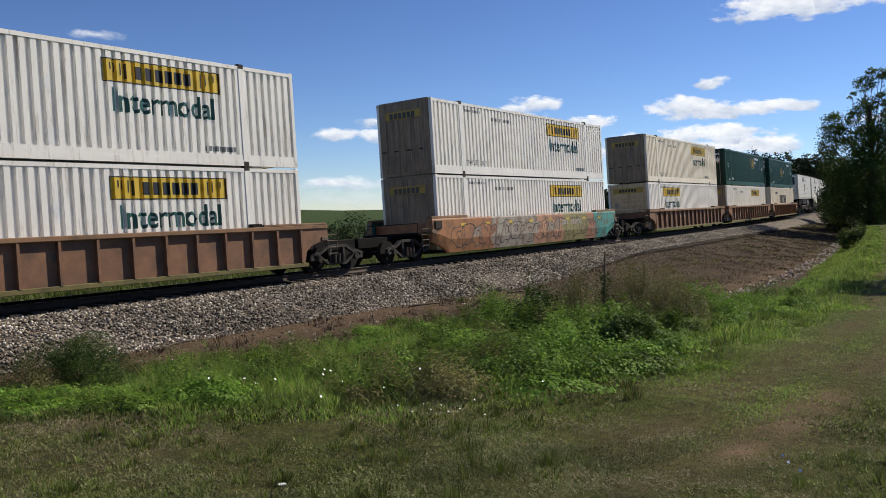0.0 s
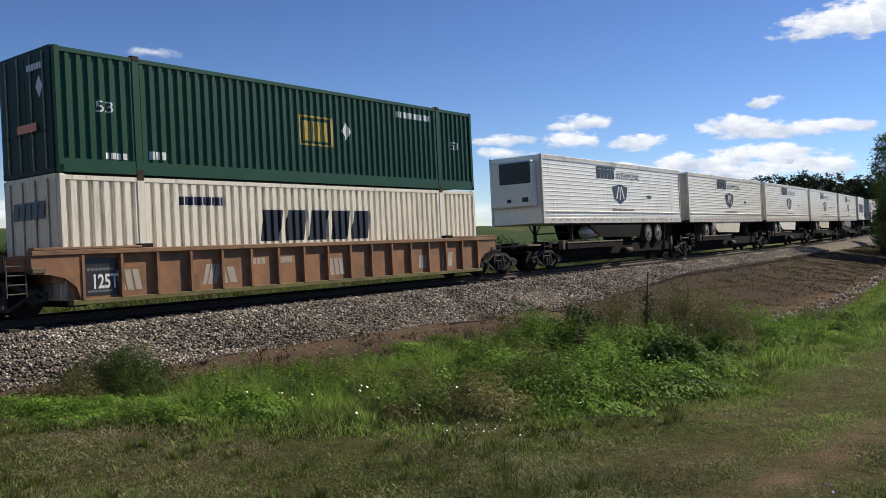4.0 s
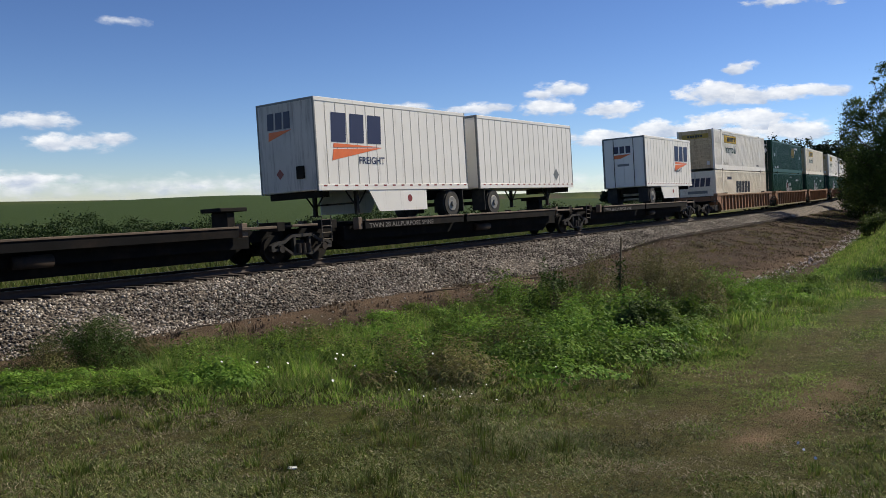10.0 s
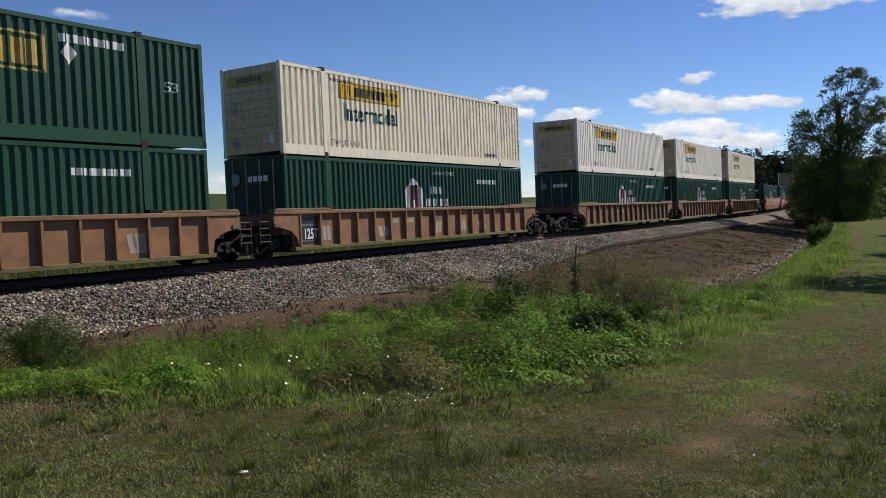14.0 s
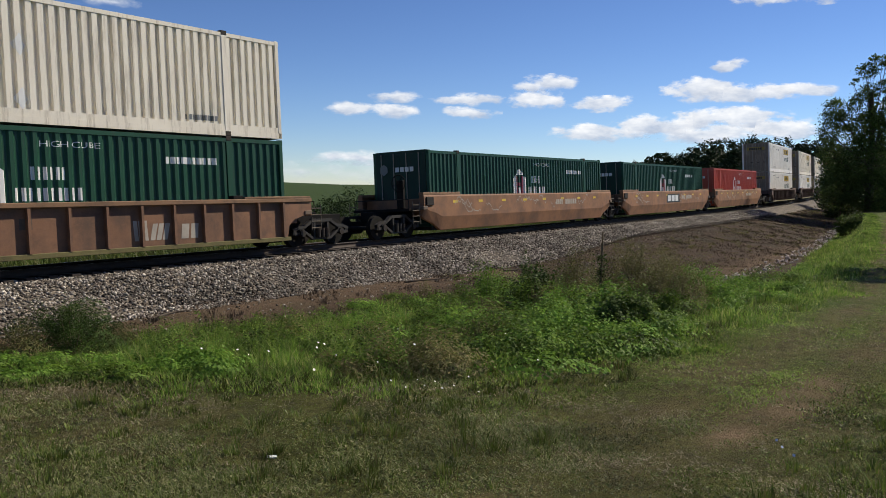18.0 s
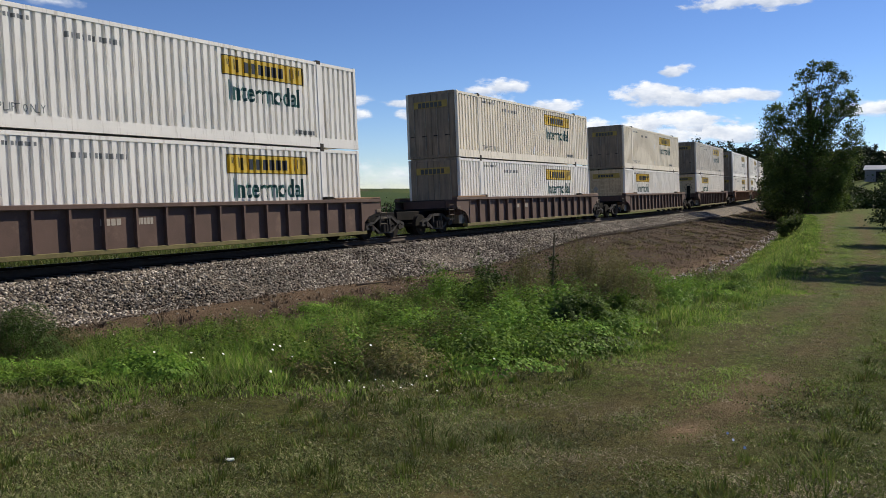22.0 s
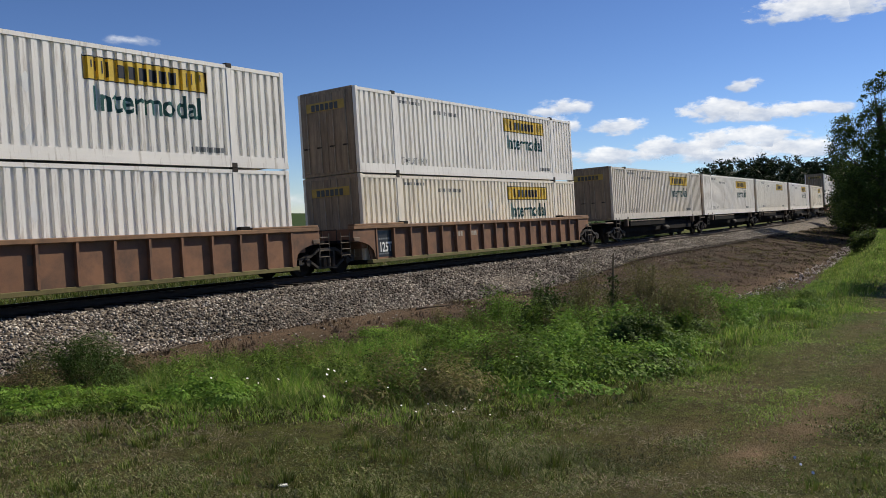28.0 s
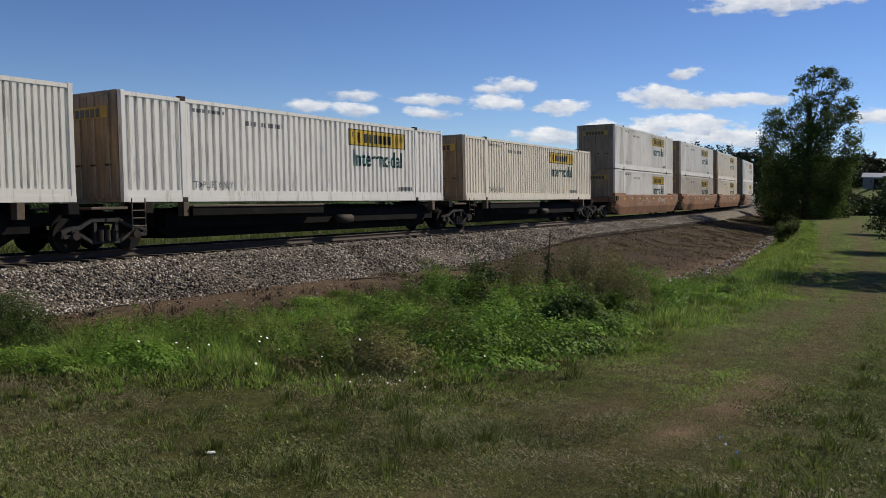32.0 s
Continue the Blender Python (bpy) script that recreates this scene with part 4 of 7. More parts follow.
clumps("ditch_fringe", cx, cy, 15, 0.12 + 0.12 * rs.rand(len(cx)), (0.1 + 0.22 * rs.rand(len(cx))) * (0.35 + 0.65 * smooth(-0.9, 0.6, edge_d(cx, cy))), 0.006, LEAF["tall"], "bright green grass fringe along the ditch edge", 0.7, 2)
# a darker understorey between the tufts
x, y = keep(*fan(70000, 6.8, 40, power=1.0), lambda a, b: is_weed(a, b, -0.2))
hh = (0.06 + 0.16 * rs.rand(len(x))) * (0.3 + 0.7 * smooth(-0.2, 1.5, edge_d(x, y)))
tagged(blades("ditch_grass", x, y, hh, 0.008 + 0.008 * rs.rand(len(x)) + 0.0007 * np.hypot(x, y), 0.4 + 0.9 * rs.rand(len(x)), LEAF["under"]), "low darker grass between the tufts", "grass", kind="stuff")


def dome(n, w, h, wild=0.25):
    """Places and outward directions over a lumpy mound of leaves."""
    d = rs.randn(n, 3)
    d[:, 2] = np.abs(d[:, 2]) * 1.1 + 0.02
    d /= np.linalg.norm(d, axis=1)[:, None]
    ph = rs.rand(3) * 6.28
    lump = 1 + wild * (np.sin(d[:, 0] * 5 + ph[0]) * np.sin(d[:, 1] * 5 + ph[1]) + 0.6 * np.sin(d[:, 2] * 9 + d[:, 0] * 7 + ph[2]))
    r = lump * (1 - 0.45 * rs.rand(n) ** 2.2)
    return d * r[:, None] * (w / 2, w / 2, h), d


# low leafy weeds in small mounds over the ditch
cx, cy = keep(*fan(760, 8.0, 30, -32, 24, 0.85), lambda a, b: is_weed(a, b, 0.0))
sets = {"broad": ([], []), "dull": ([], []), "vine": ([], [])}
for a, b in zip(cx, cy):
    kind = wobble(a, b, 0.75, 0.4) + 0.4 * rs.randn()
    e = float(smooth(-0.2, 1.6, edge_d(a, b)))
    key = "dull" if kind < -0.6 and e > 0.5 else "vine" if kind > 0.3 - 0.5 * (1 - e) else "broad"
    big_ = math.exp(-((math.degrees(math.atan2(a, b)) - 8) / 8) ** 4)
    w_, h_ = rs.uniform(0.35, 0.8) * (1 + 0.5 * big_), rs.uniform(0.15, 0.4) * (0.3 + 0.7 * e) * (1 + 0.4 * big_)
    if math.degrees(math.atan2(a, b)) < -19.0:
        h_ *= 0.4
    q, o = dome(int(240 + 800 * w_), w_, h_, 0.4)
    sets[key][0].append(q + (a, b, float(ground_z(a, b)) + 0.02))
    sets[key][1].append(o)
for key, size, ratio, nm, label in (("broad", 0.038, 0.6, "broad_weeds", "mounds of dark green broad-leaved weeds in the ditch"), ("dull", 0.05, 0.25, "dull_weeds", "dull brownish feathery weeds in the ditch"),
                                    ("vine", 0.038, 0.75, "vine_weeds", "bright green creeping vines over the ditch weeds")):
    p_ = np.concatenate(sets[key][0])
    tagged(leaves(nm, p_, size * np.ones(len(p_)), LEAF[key], ratio=ratio, out=np.concatenate(sets[key][1])), label, "weeds", kind="stuff")


def spot(az, dist_):
    a = radians(az)
    return dist_ * math.sin(a), dist_ * math.cos(a)


def weed_bush(az, d, w, h, mat, leaf, label, n=900, ratio=0.6, wild=0.25, sprays=0):
    """A bushy weed: thin stems inside a lumpy mound of leaves, with loose sprays above."""
    x0, y0 = spot(az, d)
    z0 = float(ground_z(x0, y0))
    ob = tagged(new("weed_bush"), label, "bush", "weed bushes by the track")
    ob.matrix_world = pose(x0, y0, z0 - 0.03)
    bm = bmesh.new()
    tips = []
    for i in range(10 + sprays):
        a, r = rs.uniform(0, 6.28), w * 0.5 * rs.uniform(0.1, 0.85)
        tip = Vector((r * math.cos(a), r * math.sin(a), h * rs.uniform(0.7, 1.12) * (1 - 0.4 * (2 * r / w) ** 2)))
        tube(bm, (0.05 * math.cos(a), 0.05 * math.sin(a), 0), tip, 0.009, 5, 0.003)
        tips.append(tip)
    part("stem", bm, M["drygrass"], ob)
    n, leaf = int(n * 1.9), leaf * 0.72
    p, o = dome(n, w, h * 0.9, wild)
    if sprays:
        m_ = n // 3
        ks = rs.randint(0, len(tips), m_)
        q = np.array([tips[k] for k in ks]) * (0.6 + 0.42 * rs.rand(m_))[:, None] + rs.randn(m_, 3) * (0.05, 0.05, 0.06)
        p, o = np.concatenate([p, q]), np.concatenate([o, rs.randn(m_, 3) * 0.6])
    p[:, 2] = np.abs(p[:, 2]) + 0.01
    leaves("foliage", p, leaf * np.ones(len(p)), mat, ob, ratio=ratio, out=o)
    return ob


FEATHER, DULLB = "dark green feathery weed bush beside the ballast", "brownish fuzzy shrub over the ditch"
LEAFY, VINE, LOWB = "dark leafy weed clump over the ditch hollow", "green vine-covered mound at the ditch edge", "low brownish weed clump at the lawn's edge"
weed_bush(-23.7, 13.1, 1.8, 0.8, LEAF["feather"], 0.07, FEATHER, 6500, 0.16, 0.3, 12)
weed_bush(-26.6, 12.6, 1.3, 0.5, LEAF["dull"], 0.06, DULLB, 1900, 0.2, 0.3, 8)
weed_bush(-20.8, 13.4, 0.7, 0.45, LEAF["dull"], 0.06, DULLB, 900, 0.2, 0.3, 4)
weed_bush(-15.4, 12.2, 0.7, 0.5, LEAF["broad"], 0.06, LEAFY, 900, 0.6, 0.35, 0)
weed_bush(12.6, 11.4, 0.8, 0.62, LEAF["broad"], 0.075, LEAFY, 1300, 0.7, 0.3, 0)
weed_bush(10.6, 11.1, 0.8, 0.46, LEAF["vine"], 0.07, VINE, 1200, 0.7, 0.3, 0)
weed_bush(11.5, 11.9, 0.9, 0.6, LEAF["vine"], 0.07, VINE, 1300, 0.7, 0.3, 0)
weed_bush(12.9, 14.8, 1.7, 1.12, LEAF["dull"], 0.055, DULLB, 4600, 0.3, 0.35, 16)
weed_bush(14.6, 13.6, 1.2, 0.85, LEAF["dull"], 0.055, DULLB, 2600, 0.3, 0.35, 10)
weed_bush(15.8, 12.7, 1.0, 0.66, LEAF["dull"], 0.055, DULLB, 2000, 0.3, 0.35, 8)
weed_bush(14.3, 11.6, 0.6, 0.34, LEAF["broad"], 0.075, LEAFY, 700, 0.7, 0.3, 0)
weed_bush(15.6, 15.6, 1.3, 0.9, LEAF["dull"], 0.055, DULLB, 2600, 0.3, 0.35, 8)
weed_bush(17.0, 15.0, 1.2, 0.6, LEAF["vine"], 0.06, VINE, 1900, 0.5, 0.4, 6)
weed_bush(6.3, 13.5, 1.0, 0.78, LEAF["broad"], 0.07, LEAFY, 1900, 0.65, 0.35, 0)
weed_bush(3.2, 9.9, 0.9, 0.4, LEAF["dull"], 0.045, LOWB, 1500, 0.4, 0.3, 4)
weed_bush(6.0, 10.4, 0.6, 0.27, LEAF["broad"], 0.06, LEAFY, 700, 0.65, 0.3, 0)
weed_bush(9.0, 15.4, 1.3, 1.12, LEAF["dull"], 0.055, DULLB, 2600, 0.3, 0.35, 10)
weed_bush(3.0, 15.0, 1.0, 0.95, LEAF["vine"], 0.06, VINE, 1700, 0.45, 0.4, 6)
weed_bush(9.0, 13.0, 0.9, 0.56, LEAF["vine"], 0.06, VINE, 1500, 0.7, 0.35, 0)
weed_bush(7.6, 11.8, 0.9, 0.5, LEAF["vine"], 0.06, VINE, 1500, 0.6, 0.3, 4)
weed_bush(0.6, 10.6, 0.9, 0.4, LEAF["broad"], 0.055, LEAFY, 1300, 0.6, 0.3, 0)
weed_bush(-1.6, 10.4, 0.8, 0.36, LEAF["broad"], 0.055, LEAFY, 900, 0.6, 0.3, 0)
weed_bush(0.0, 13.4, 0.9, 0.6, LEAF["broad"], 0.06, LEAFY, 1300, 0.6, 0.35, 0)
weed_bush(18.6, 14.4, 1.0, 0.4, LEAF["vine"], 0.06, VINE, 1100, 0.5, 0.4, 6)
weed_bush(20.0, 18.0, 1.2, 0.34, LEAF["vine"], 0.07, VINE, 1200, 0.5, 0.4, 6)
DARKC = "dense dark green weed clump in the ditch"
weed_bush(6.3, 14.2, 0.9, 0.95, LEAF["feather"], 0.07, DARKC, 2200, 0.5, 0.3, 4)
weed_bush(0.0, 10.2, 0.8, 0.32, LEAF["dull"], 0.05, DULLB, 1500, 0.3, 0.35, 6)
weed_bush(3.3, 12.3, 1.1, 0.55, LEAF["dull"], 0.05, DULLB, 2300, 0.3, 0.4, 8)
weed_bush(4.3, 10.6, 0.9, 0.5, LEAF["broad"], 0.05, LEAFY, 2000, 0.5, 0.2, 0)
weed_bush(1.0, 9.6, 0.9, 0.26, LEAF["feather"], 0.06, DARKC, 1700, 0.5, 0.35, 0)
weed_bush(11.9, 11.0, 0.55, 0.55, LEAF["feather"], 0.07, DARKC, 1400, 0.6, 0.3, 0)
weed_bush(13.6, 11.2, 0.6, 0.42, LEAF["broad"], 0.06, LEAFY, 1400, 0.6, 0.3, 0)
weed_bush(15.2, 12.2, 0.7, 0.4, LEAF["broad"], 0.06, LEAFY, 1400, 0.5, 0.3, 2)
weed_bush(7.6, 13.2, 0.8, 0.6, LEAF["dull"], 0.05, DULLB, 1800, 0.3, 0.4, 8)
weed_bush(-5.2, 11.8, 0.6, 0.3, LEAF["feather"], 0.06, DARKC, 1000, 0.4, 0.3, 2)
weed_bush(-12.5, 11.6, 0.6, 0.26, LEAF["feather"], 0.06, DARKC, 900, 0.4, 0.3, 2)
# a pale dead tuft behind the shrubs
x0, y0 = spot(16.2, 17.0)
clumps("dead_tuft", np.array([x0, x0 + 0.25]), np.array([y0, y0 + 0.1]), 140, np.array([0.12, 0.1]), np.array([0.78, 0.7]), 0.008, LEAF["straw"], "pale dead grass tuft behind the shrubs", 0.7)

# the dead stalk
x0, y0 = spot(10.7, 14.5)
z0 = float(ground_z(x0, y0))
stalk = tagged(new("dead_stalk"), "tall dead brown weed stalk standing in the ditch", "weed")
stalk.matrix_world = pose(x0, y0, z0)
top = 1.23 - z0
part("stem", tube(bmesh.new(), (0, 0, 0), (0.03, 0, top), 0.026, 6, 0.013), M["drygrass"], stalk)
bm = bmesh.new()
for i in range(9):
    zz = top * (0.35 + 0.07 * i)
    a = i * 2.4
    tube(bm, (0.02, 0, zz), (0.02 + 0.09 * math.cos(a), 0.09 * math.sin(a), zz + 0.07), 0.006, 5, 0.003)
part("side_shoot", bm, M["drygrass"], stalk)
q_ = np.stack([0.02 + 0.07 * rs.randn(260), 0.07 * rs.randn(260), top * (0.3 + 0.42 * rs.rand(260))], -1)
leaves("foliage", q_, 0.06 * np.ones(260), LEAF["feather"], stalk, ratio=0.35)

# white flowers: single heads on thin stems
fl = tagged(new("wildflower"), "white wildflower head on a thin stem in the ditch grass", "flower", "white wildflowers")
bm = bmesh.new()
c = bm.verts.new((0, 0, 0.002))
ring = []
for i in range(12):
    a = i * math.pi / 6
    r = 0.045 if i % 2 else 0.034
    ring.append(bm.verts.new((r * math.cos(a), r * math.sin(a), 0.014)))
for i in range(12):
    bm.faces.new((c, ring[i], ring[(i + 1) % 12]))
part("flower_head", bm, M["petal"], fl)
part("stem", tube(bmesh.new(), (0, 0, -0.45), (0, 0, 0.0), 0.004, 5), LEAF["tall"], fl)
FLOWERS = [(-15.9, 0.184), (-13.6, 0.187), (-11.6, 0.190), (-8.4, 0.187), (-7.9, 0.183), (-8.3, 0.181), (-1.8, 0.184), (-8.6, 0.213), (-4.3, 0.205), (-6.2, 0.178),
           (-2.9, 0.166), (-4.2, 0.165), (0.1, 0.236), (-1.1, 0.233), (-1.6, 0.226), (-2.4, 0.235), (0.9, 0.233), (1.9, 0.222), (2.6, 0.24), (1.4, 0.158), (4.4, 0.17),
           (-12.9, 0.193), (-3.4, 0.227), (5.8, 0.15), (7.6, 0.145), (-0.4, 0.228), (9.7, 0.12), (6.6, 0.2), (-7.1, 0.196), (11.4, 0.135), (3.4, 0.128), (8.4, 0.11)]


def ground_hit(az, dep, lift):
    """Where the line of sight with that depression comes down to lift over the ground."""
    for d in np.arange(4, 40, 0.05):
        a, b = spot(az, d)
        if 1.92 - dep * d <= float(ground_z(a, b)) + lift:
            return a, b, 1.92 - dep * d
    return a, b, float(ground_z(a, b)) + lift


for i, (az, dep) in enumerate(FLOWERS):
    m = Matrix.Translation(ground_hit(az, dep, 0.38)) @ pose(0, 0, 0, rs.uniform(20, 50), 0, rs.uniform(5, 70)) @ Matrix.Scale(rs.uniform(0.2, 0.32) * (1.0 if i < 8 else 0.6), 4)
    if i == 0:
        fl.matrix_basis = m
    else:
        c = copy_thing(fl, m)
        c.scale = m.to_scale()

# small blue flowers in the lawn across the lane
bf = tagged(new("blue_wildflower"), "pale blue wildflower on a short stem in the lawn", "flower", "blue wildflowers")
part("flower_head", poly([((0.03 if i % 2 else 0.02) * math.cos(i * math.pi / 6), (0.03 if i % 2 else 0.02) * math.sin(i * math.pi / 6)) for i in range(12)]), M["bluepetal"], bf)
part("stem", tube(bmesh.new(), (0, 0.003, -0.12), (0, 0.003, 0.0), 0.002, 5), LEAF["tall"], bf)
for i, (az, dep) in enumerate(((22.0, 0.274), (22.35, 0.281), (23.05, 0.289))):
    m = Matrix.Translation(ground_hit(az, dep, 0.09)) @ pose(0, 0, 0, rs.uniform(-40, -10), 0, rs.uniform(-50, 20)) @ Matrix.Scale(rs.uniform(0.3, 0.42), 4)
    c = bf if i == 0 else copy_thing(bf, m)
    c.matrix_basis = m

# scraps on the lawn
x0, y0, z0 = ground_hit(-11.4, 0.319, 0.0)
bm = boxes((-0.03, 0.03, -0.018, 0.018, 0.0, 0.01), bevel=0.006)
bmesh.ops.subdivide_edges(bm, edges=bm.edges, cuts=2)
for v in bm.verts:
    v.co += Vector((0, 0, 0.008 * math.sin(v.co.x * 120 + 1) * math.cos(v.co.y * 140)))
scrap = part("paper_scrap", bm, M["litter"], None)
tagged(scrap, "crumpled white paper scrap lying in the lawn", "litter")
scrap.matrix_world = pose(x0, y0, z0 + 0.018, 4, 3, 20)

# dark fallen branches at the foot of the ballast
def branch(s, u, length, turn):
    x0, y0 = track_xy(s, u)
    z0 = float(ground_z(x0, y0))
    bm = bmesh.new()
    p = Vector((0, 0, 0.03))
    for i in range(5):
        q = p + Vector((length / 5, rs.uniform(-0.06, 0.06), rs.uniform(-0.02, 0.03)))
        tube(bm, p, q, 0.035 - 0.005 * i, 6, 0.03 - 0.005 * i)
        p = q
    ob = part("fallen_branch", bm, M["bark"], None)
    ob.matrix_world = pose(x0, y0, z0, 0, 0, turn)
    tagged(ob, "dark fallen branch on bare soil below the ballast", "branch", "fallen branches")


branch(8.0, 4.9, 1.5, 35)
branch(-0.6, 4.8, 1.1, 50)
branch(13.5, 5.0, 1.0, 30)

# pale rock at the foot of the dirt bank, dead weeds over it
tagged(scatter_stones("riprap", 900, 18, 82, -0.6, 0.25, 0.02, 0.10, lambda s, u, x, y: ground_z(x, y), M["whiterock"], True),
       "pale broken rock along the foot of the dirt bank", "stones", kind="stuff")
sb = rs.uniform(10, 90, 3600)
ub = 4.3 - 1.2 * smooth(18, 32, sb) + (bank_toe(sb) - 3.1) * rs.rand(3600) ** 0.9
ok_ = wobble(sb, ub, 0.9) + 0.7 * rs.randn(3600) > -0.4
sb, ub = sb[ok_], ub[ok_]
ab = ANG0 + sb / RAD
clumps("dead_bank_grass", CX + (RAD + ub) * np.cos(ab), CY + (RAD + ub) * np.sin(ab), 14, 0.2 + 0.35 * rs.rand(len(sb)), 0.03 + 0.16 * rs.rand(len(sb)) ** 2.5, 0.003, LEAF["dead"],
       "dead brown weeds on the dirt bank", 1.0, 2)
ok_ = rs.rand(len(sb)) < 0.3
sb, ub = sb[ok_] + 0.4, ub[ok_] + 0.3
ab = ANG0 + sb / RAD
clumps("green_bank_weeds", CX + (RAD + ub) * np.cos(ab), CY + (RAD + ub) * np.sin(ab), 16, 0.12 + 0.2 * rs.rand(len(sb)), 0.04 + 0.16 * rs.rand(len(sb)) ** 2, 0.004, LEAF["dull"],
       "dull green weeds creeping over the dirt bank", 1.0, 2)
# thin dry weeds on the soil strip below the ballast
sb = rs.uniform(-14, 12, 500)
ub = rs.uniform(4.6, 6.6, 500)
ok_ = wobble(sb, ub, 1.6) > 0.1
sb, ub = sb[ok_], ub[ok_]
ab = ANG0 + sb / RAD
clumps("dry_strip_weeds", CX + (RAD + ub) * np.cos(ab), CY + (RAD + ub) * np.sin(ab), 16, 0.08 + 0.08 * rs.rand(len(sb)), 0.06 + 0.16 * rs.rand(len(sb)), 0.006, LEAF["dead"],
       "thin dry weeds on the soil below the ballast", 1.0, 2)


# ---- trees ----
def lobes_points(lobes, n, clumps=0.16):
    """Leaf places gathered in many small clumps over a set of lobes (x, y, z, rx, ry, rz)."""
    vol = np.array([l[3] * l[4] * l[5] for l in lobes]) ** 0.75
    out = []
    per = 26
    for l, share in zip(lobes, vol / vol.sum()):
        k = max(4, int(n * share / per))
        d = rs.randn(k, 3)
        d /= np.linalg.norm(d, axis=1)[:, None]
        r = (0.45 + 0.6 * rs.rand(k) ** 0.5)[:, None]
        c = np.array(l[:3]) + d * r * np.array(l[3:])
        sz = clumps * (l[3] + l[5]) * 0.5 * (0.6 + 0.9 * rs.rand(k))
        out.append((c[:, None, :] + rs.randn(k, per, 3) * sz[:, None, None] * np.array([1, 1, 0.7])).reshape(-1, 3))
    return np.concatenate(out)


def tree(name, x0, y0, lobes, n, leaf, label, mat, height, trunk_r=0.25, clumps=0.16, group=""):
    z0 = float(ground_z(x0, y0))
    ob = tagged(new(name), label, "tree", group)
    ob.matrix_world = pose(x0, y0, z0 - 0.1)
    bm = bmesh.new()
    p, r = Vector((0, 0, 0)), trunk_r
    for i in range(5):
        q = p + Vector((rs.uniform(-0.15, 0.15), rs.uniform(-0.15, 0.15), height * 0.16))
        tube(bm, p, q, r, 9, r * 0.84)
        p, r = q, r * 0.84
    part("trunk", bm, M["bark"], ob, flat=False)
    for l in lobes:
        bm = bmesh.new()
        st = Vector((0, 0, min(height * 0.7, max(0.5, l[2] * 0.55))))
        lr = trunk_r * min(0.35, 0.12 * (l[3] + l[5]))
        tube(bm, st, Vector(l[:3]), lr, 6, lr * 0.25)
        for j in range(5):
            e = Vector(l[:3]) + Vector((rs.uniform(-1, 1) * l[3], rs.uniform(-1, 1) * l[4], rs.uniform(-0.5, 1) * l[5])) * 0.75
            tube(bm, st.lerp(Vector(l[:3]), rs.uniform(0.4, 0.9)), e, lr * 0.35, 5, lr * 0.12)
        part("limb", bm, M["bark"], ob)
    if not n:
        return ob
    p = lobes_points(lobes, n, clumps)
    p = p[p[:, 2] > 0.05]
    leaves("crown", p, leaf * np.ones(len(p)), mat, ob, ratio=0.75)
    return ob


def lobes_at(k, rows):
    """Lobes given as place and half size across and up, in steps of k metres."""
    return [(x * k, 0.0, z * k, rx * k, max(rx, rz) * k, rz * k) for x, z, rx, rz in rows]


# a dense column wrapped in vines, with open leafy boughs above and beside it
x0, y0 = spot(26.75, 86)
dense = lobes_at(0.0545, [(4, 32, 40, 38), (-3, 85, 40, 42), (2, 130, 37, 34), (18, 160, 28, 22), (-48, 40, 26, 38), (40, 25, 24, 24)])
open_ = lobes_at(0.0545, [(-57, 168, 17, 20), (-64, 132, 15, 20), (-60, 92, 18, 22), (-42, 150, 16, 18), (58, 172, 17, 12), (66, 140, 13, 17), (60, 100, 16, 24), (48, 60, 17, 26), (-8, 196, 17, 14), (-10, 232, 15, 12),
                          (18, 246, 18, 9), (42, 226, 15, 12), (54, 194, 15, 11), (22, 205, 15, 12), (-30, 214, 7, 6), (0, 252, 8, 5), (36, 182, 18, 12), (-26, 178, 13, 12), (70, 190, 6, 5), (78, 118, 7, 8), (30, 240, 8, 6)])
big_tree = tree("big_tree", x0, y0, dense + open_, 0, 0.2, "tall dark green deciduous tree wrapped in vines beside the track", LEAF["tree"], 13.5, 0.4, 0.17)
big_tree.matrix_world = big_tree.matrix_world @ pose(0, 0, 0, 0, 0, -26.75)
for nm_, lb_, n_, sz_, cl_ in (("vine_cover", dense, 34000, 0.16, 0.2), ("bough_leaves", open_, 26000, 0.14, 0.22)):
    p = lobes_points(lb_, n_, cl_)
    leaves(nm_, p[p[:, 2] > 0.05], sz_ * np.ones((p[:, 2] > 0.05).sum()), LEAF["tree"], big_tree, ratio=0.75)
x0, y0 = spot(25.85, 63)
tree("round_bush", x0, y0, [(0, 0, 0.7, 0.95, 0.9, 0.7), (0.35, 0, 1.1, 0.6, 0.6, 0.5), (-0.45, 0, 0.9, 0.5, 0.5, 0.5)], 4200, 0.10, "small round dark bush at the end of the ditch", LEAF["tree"], 1.0, 0.05)
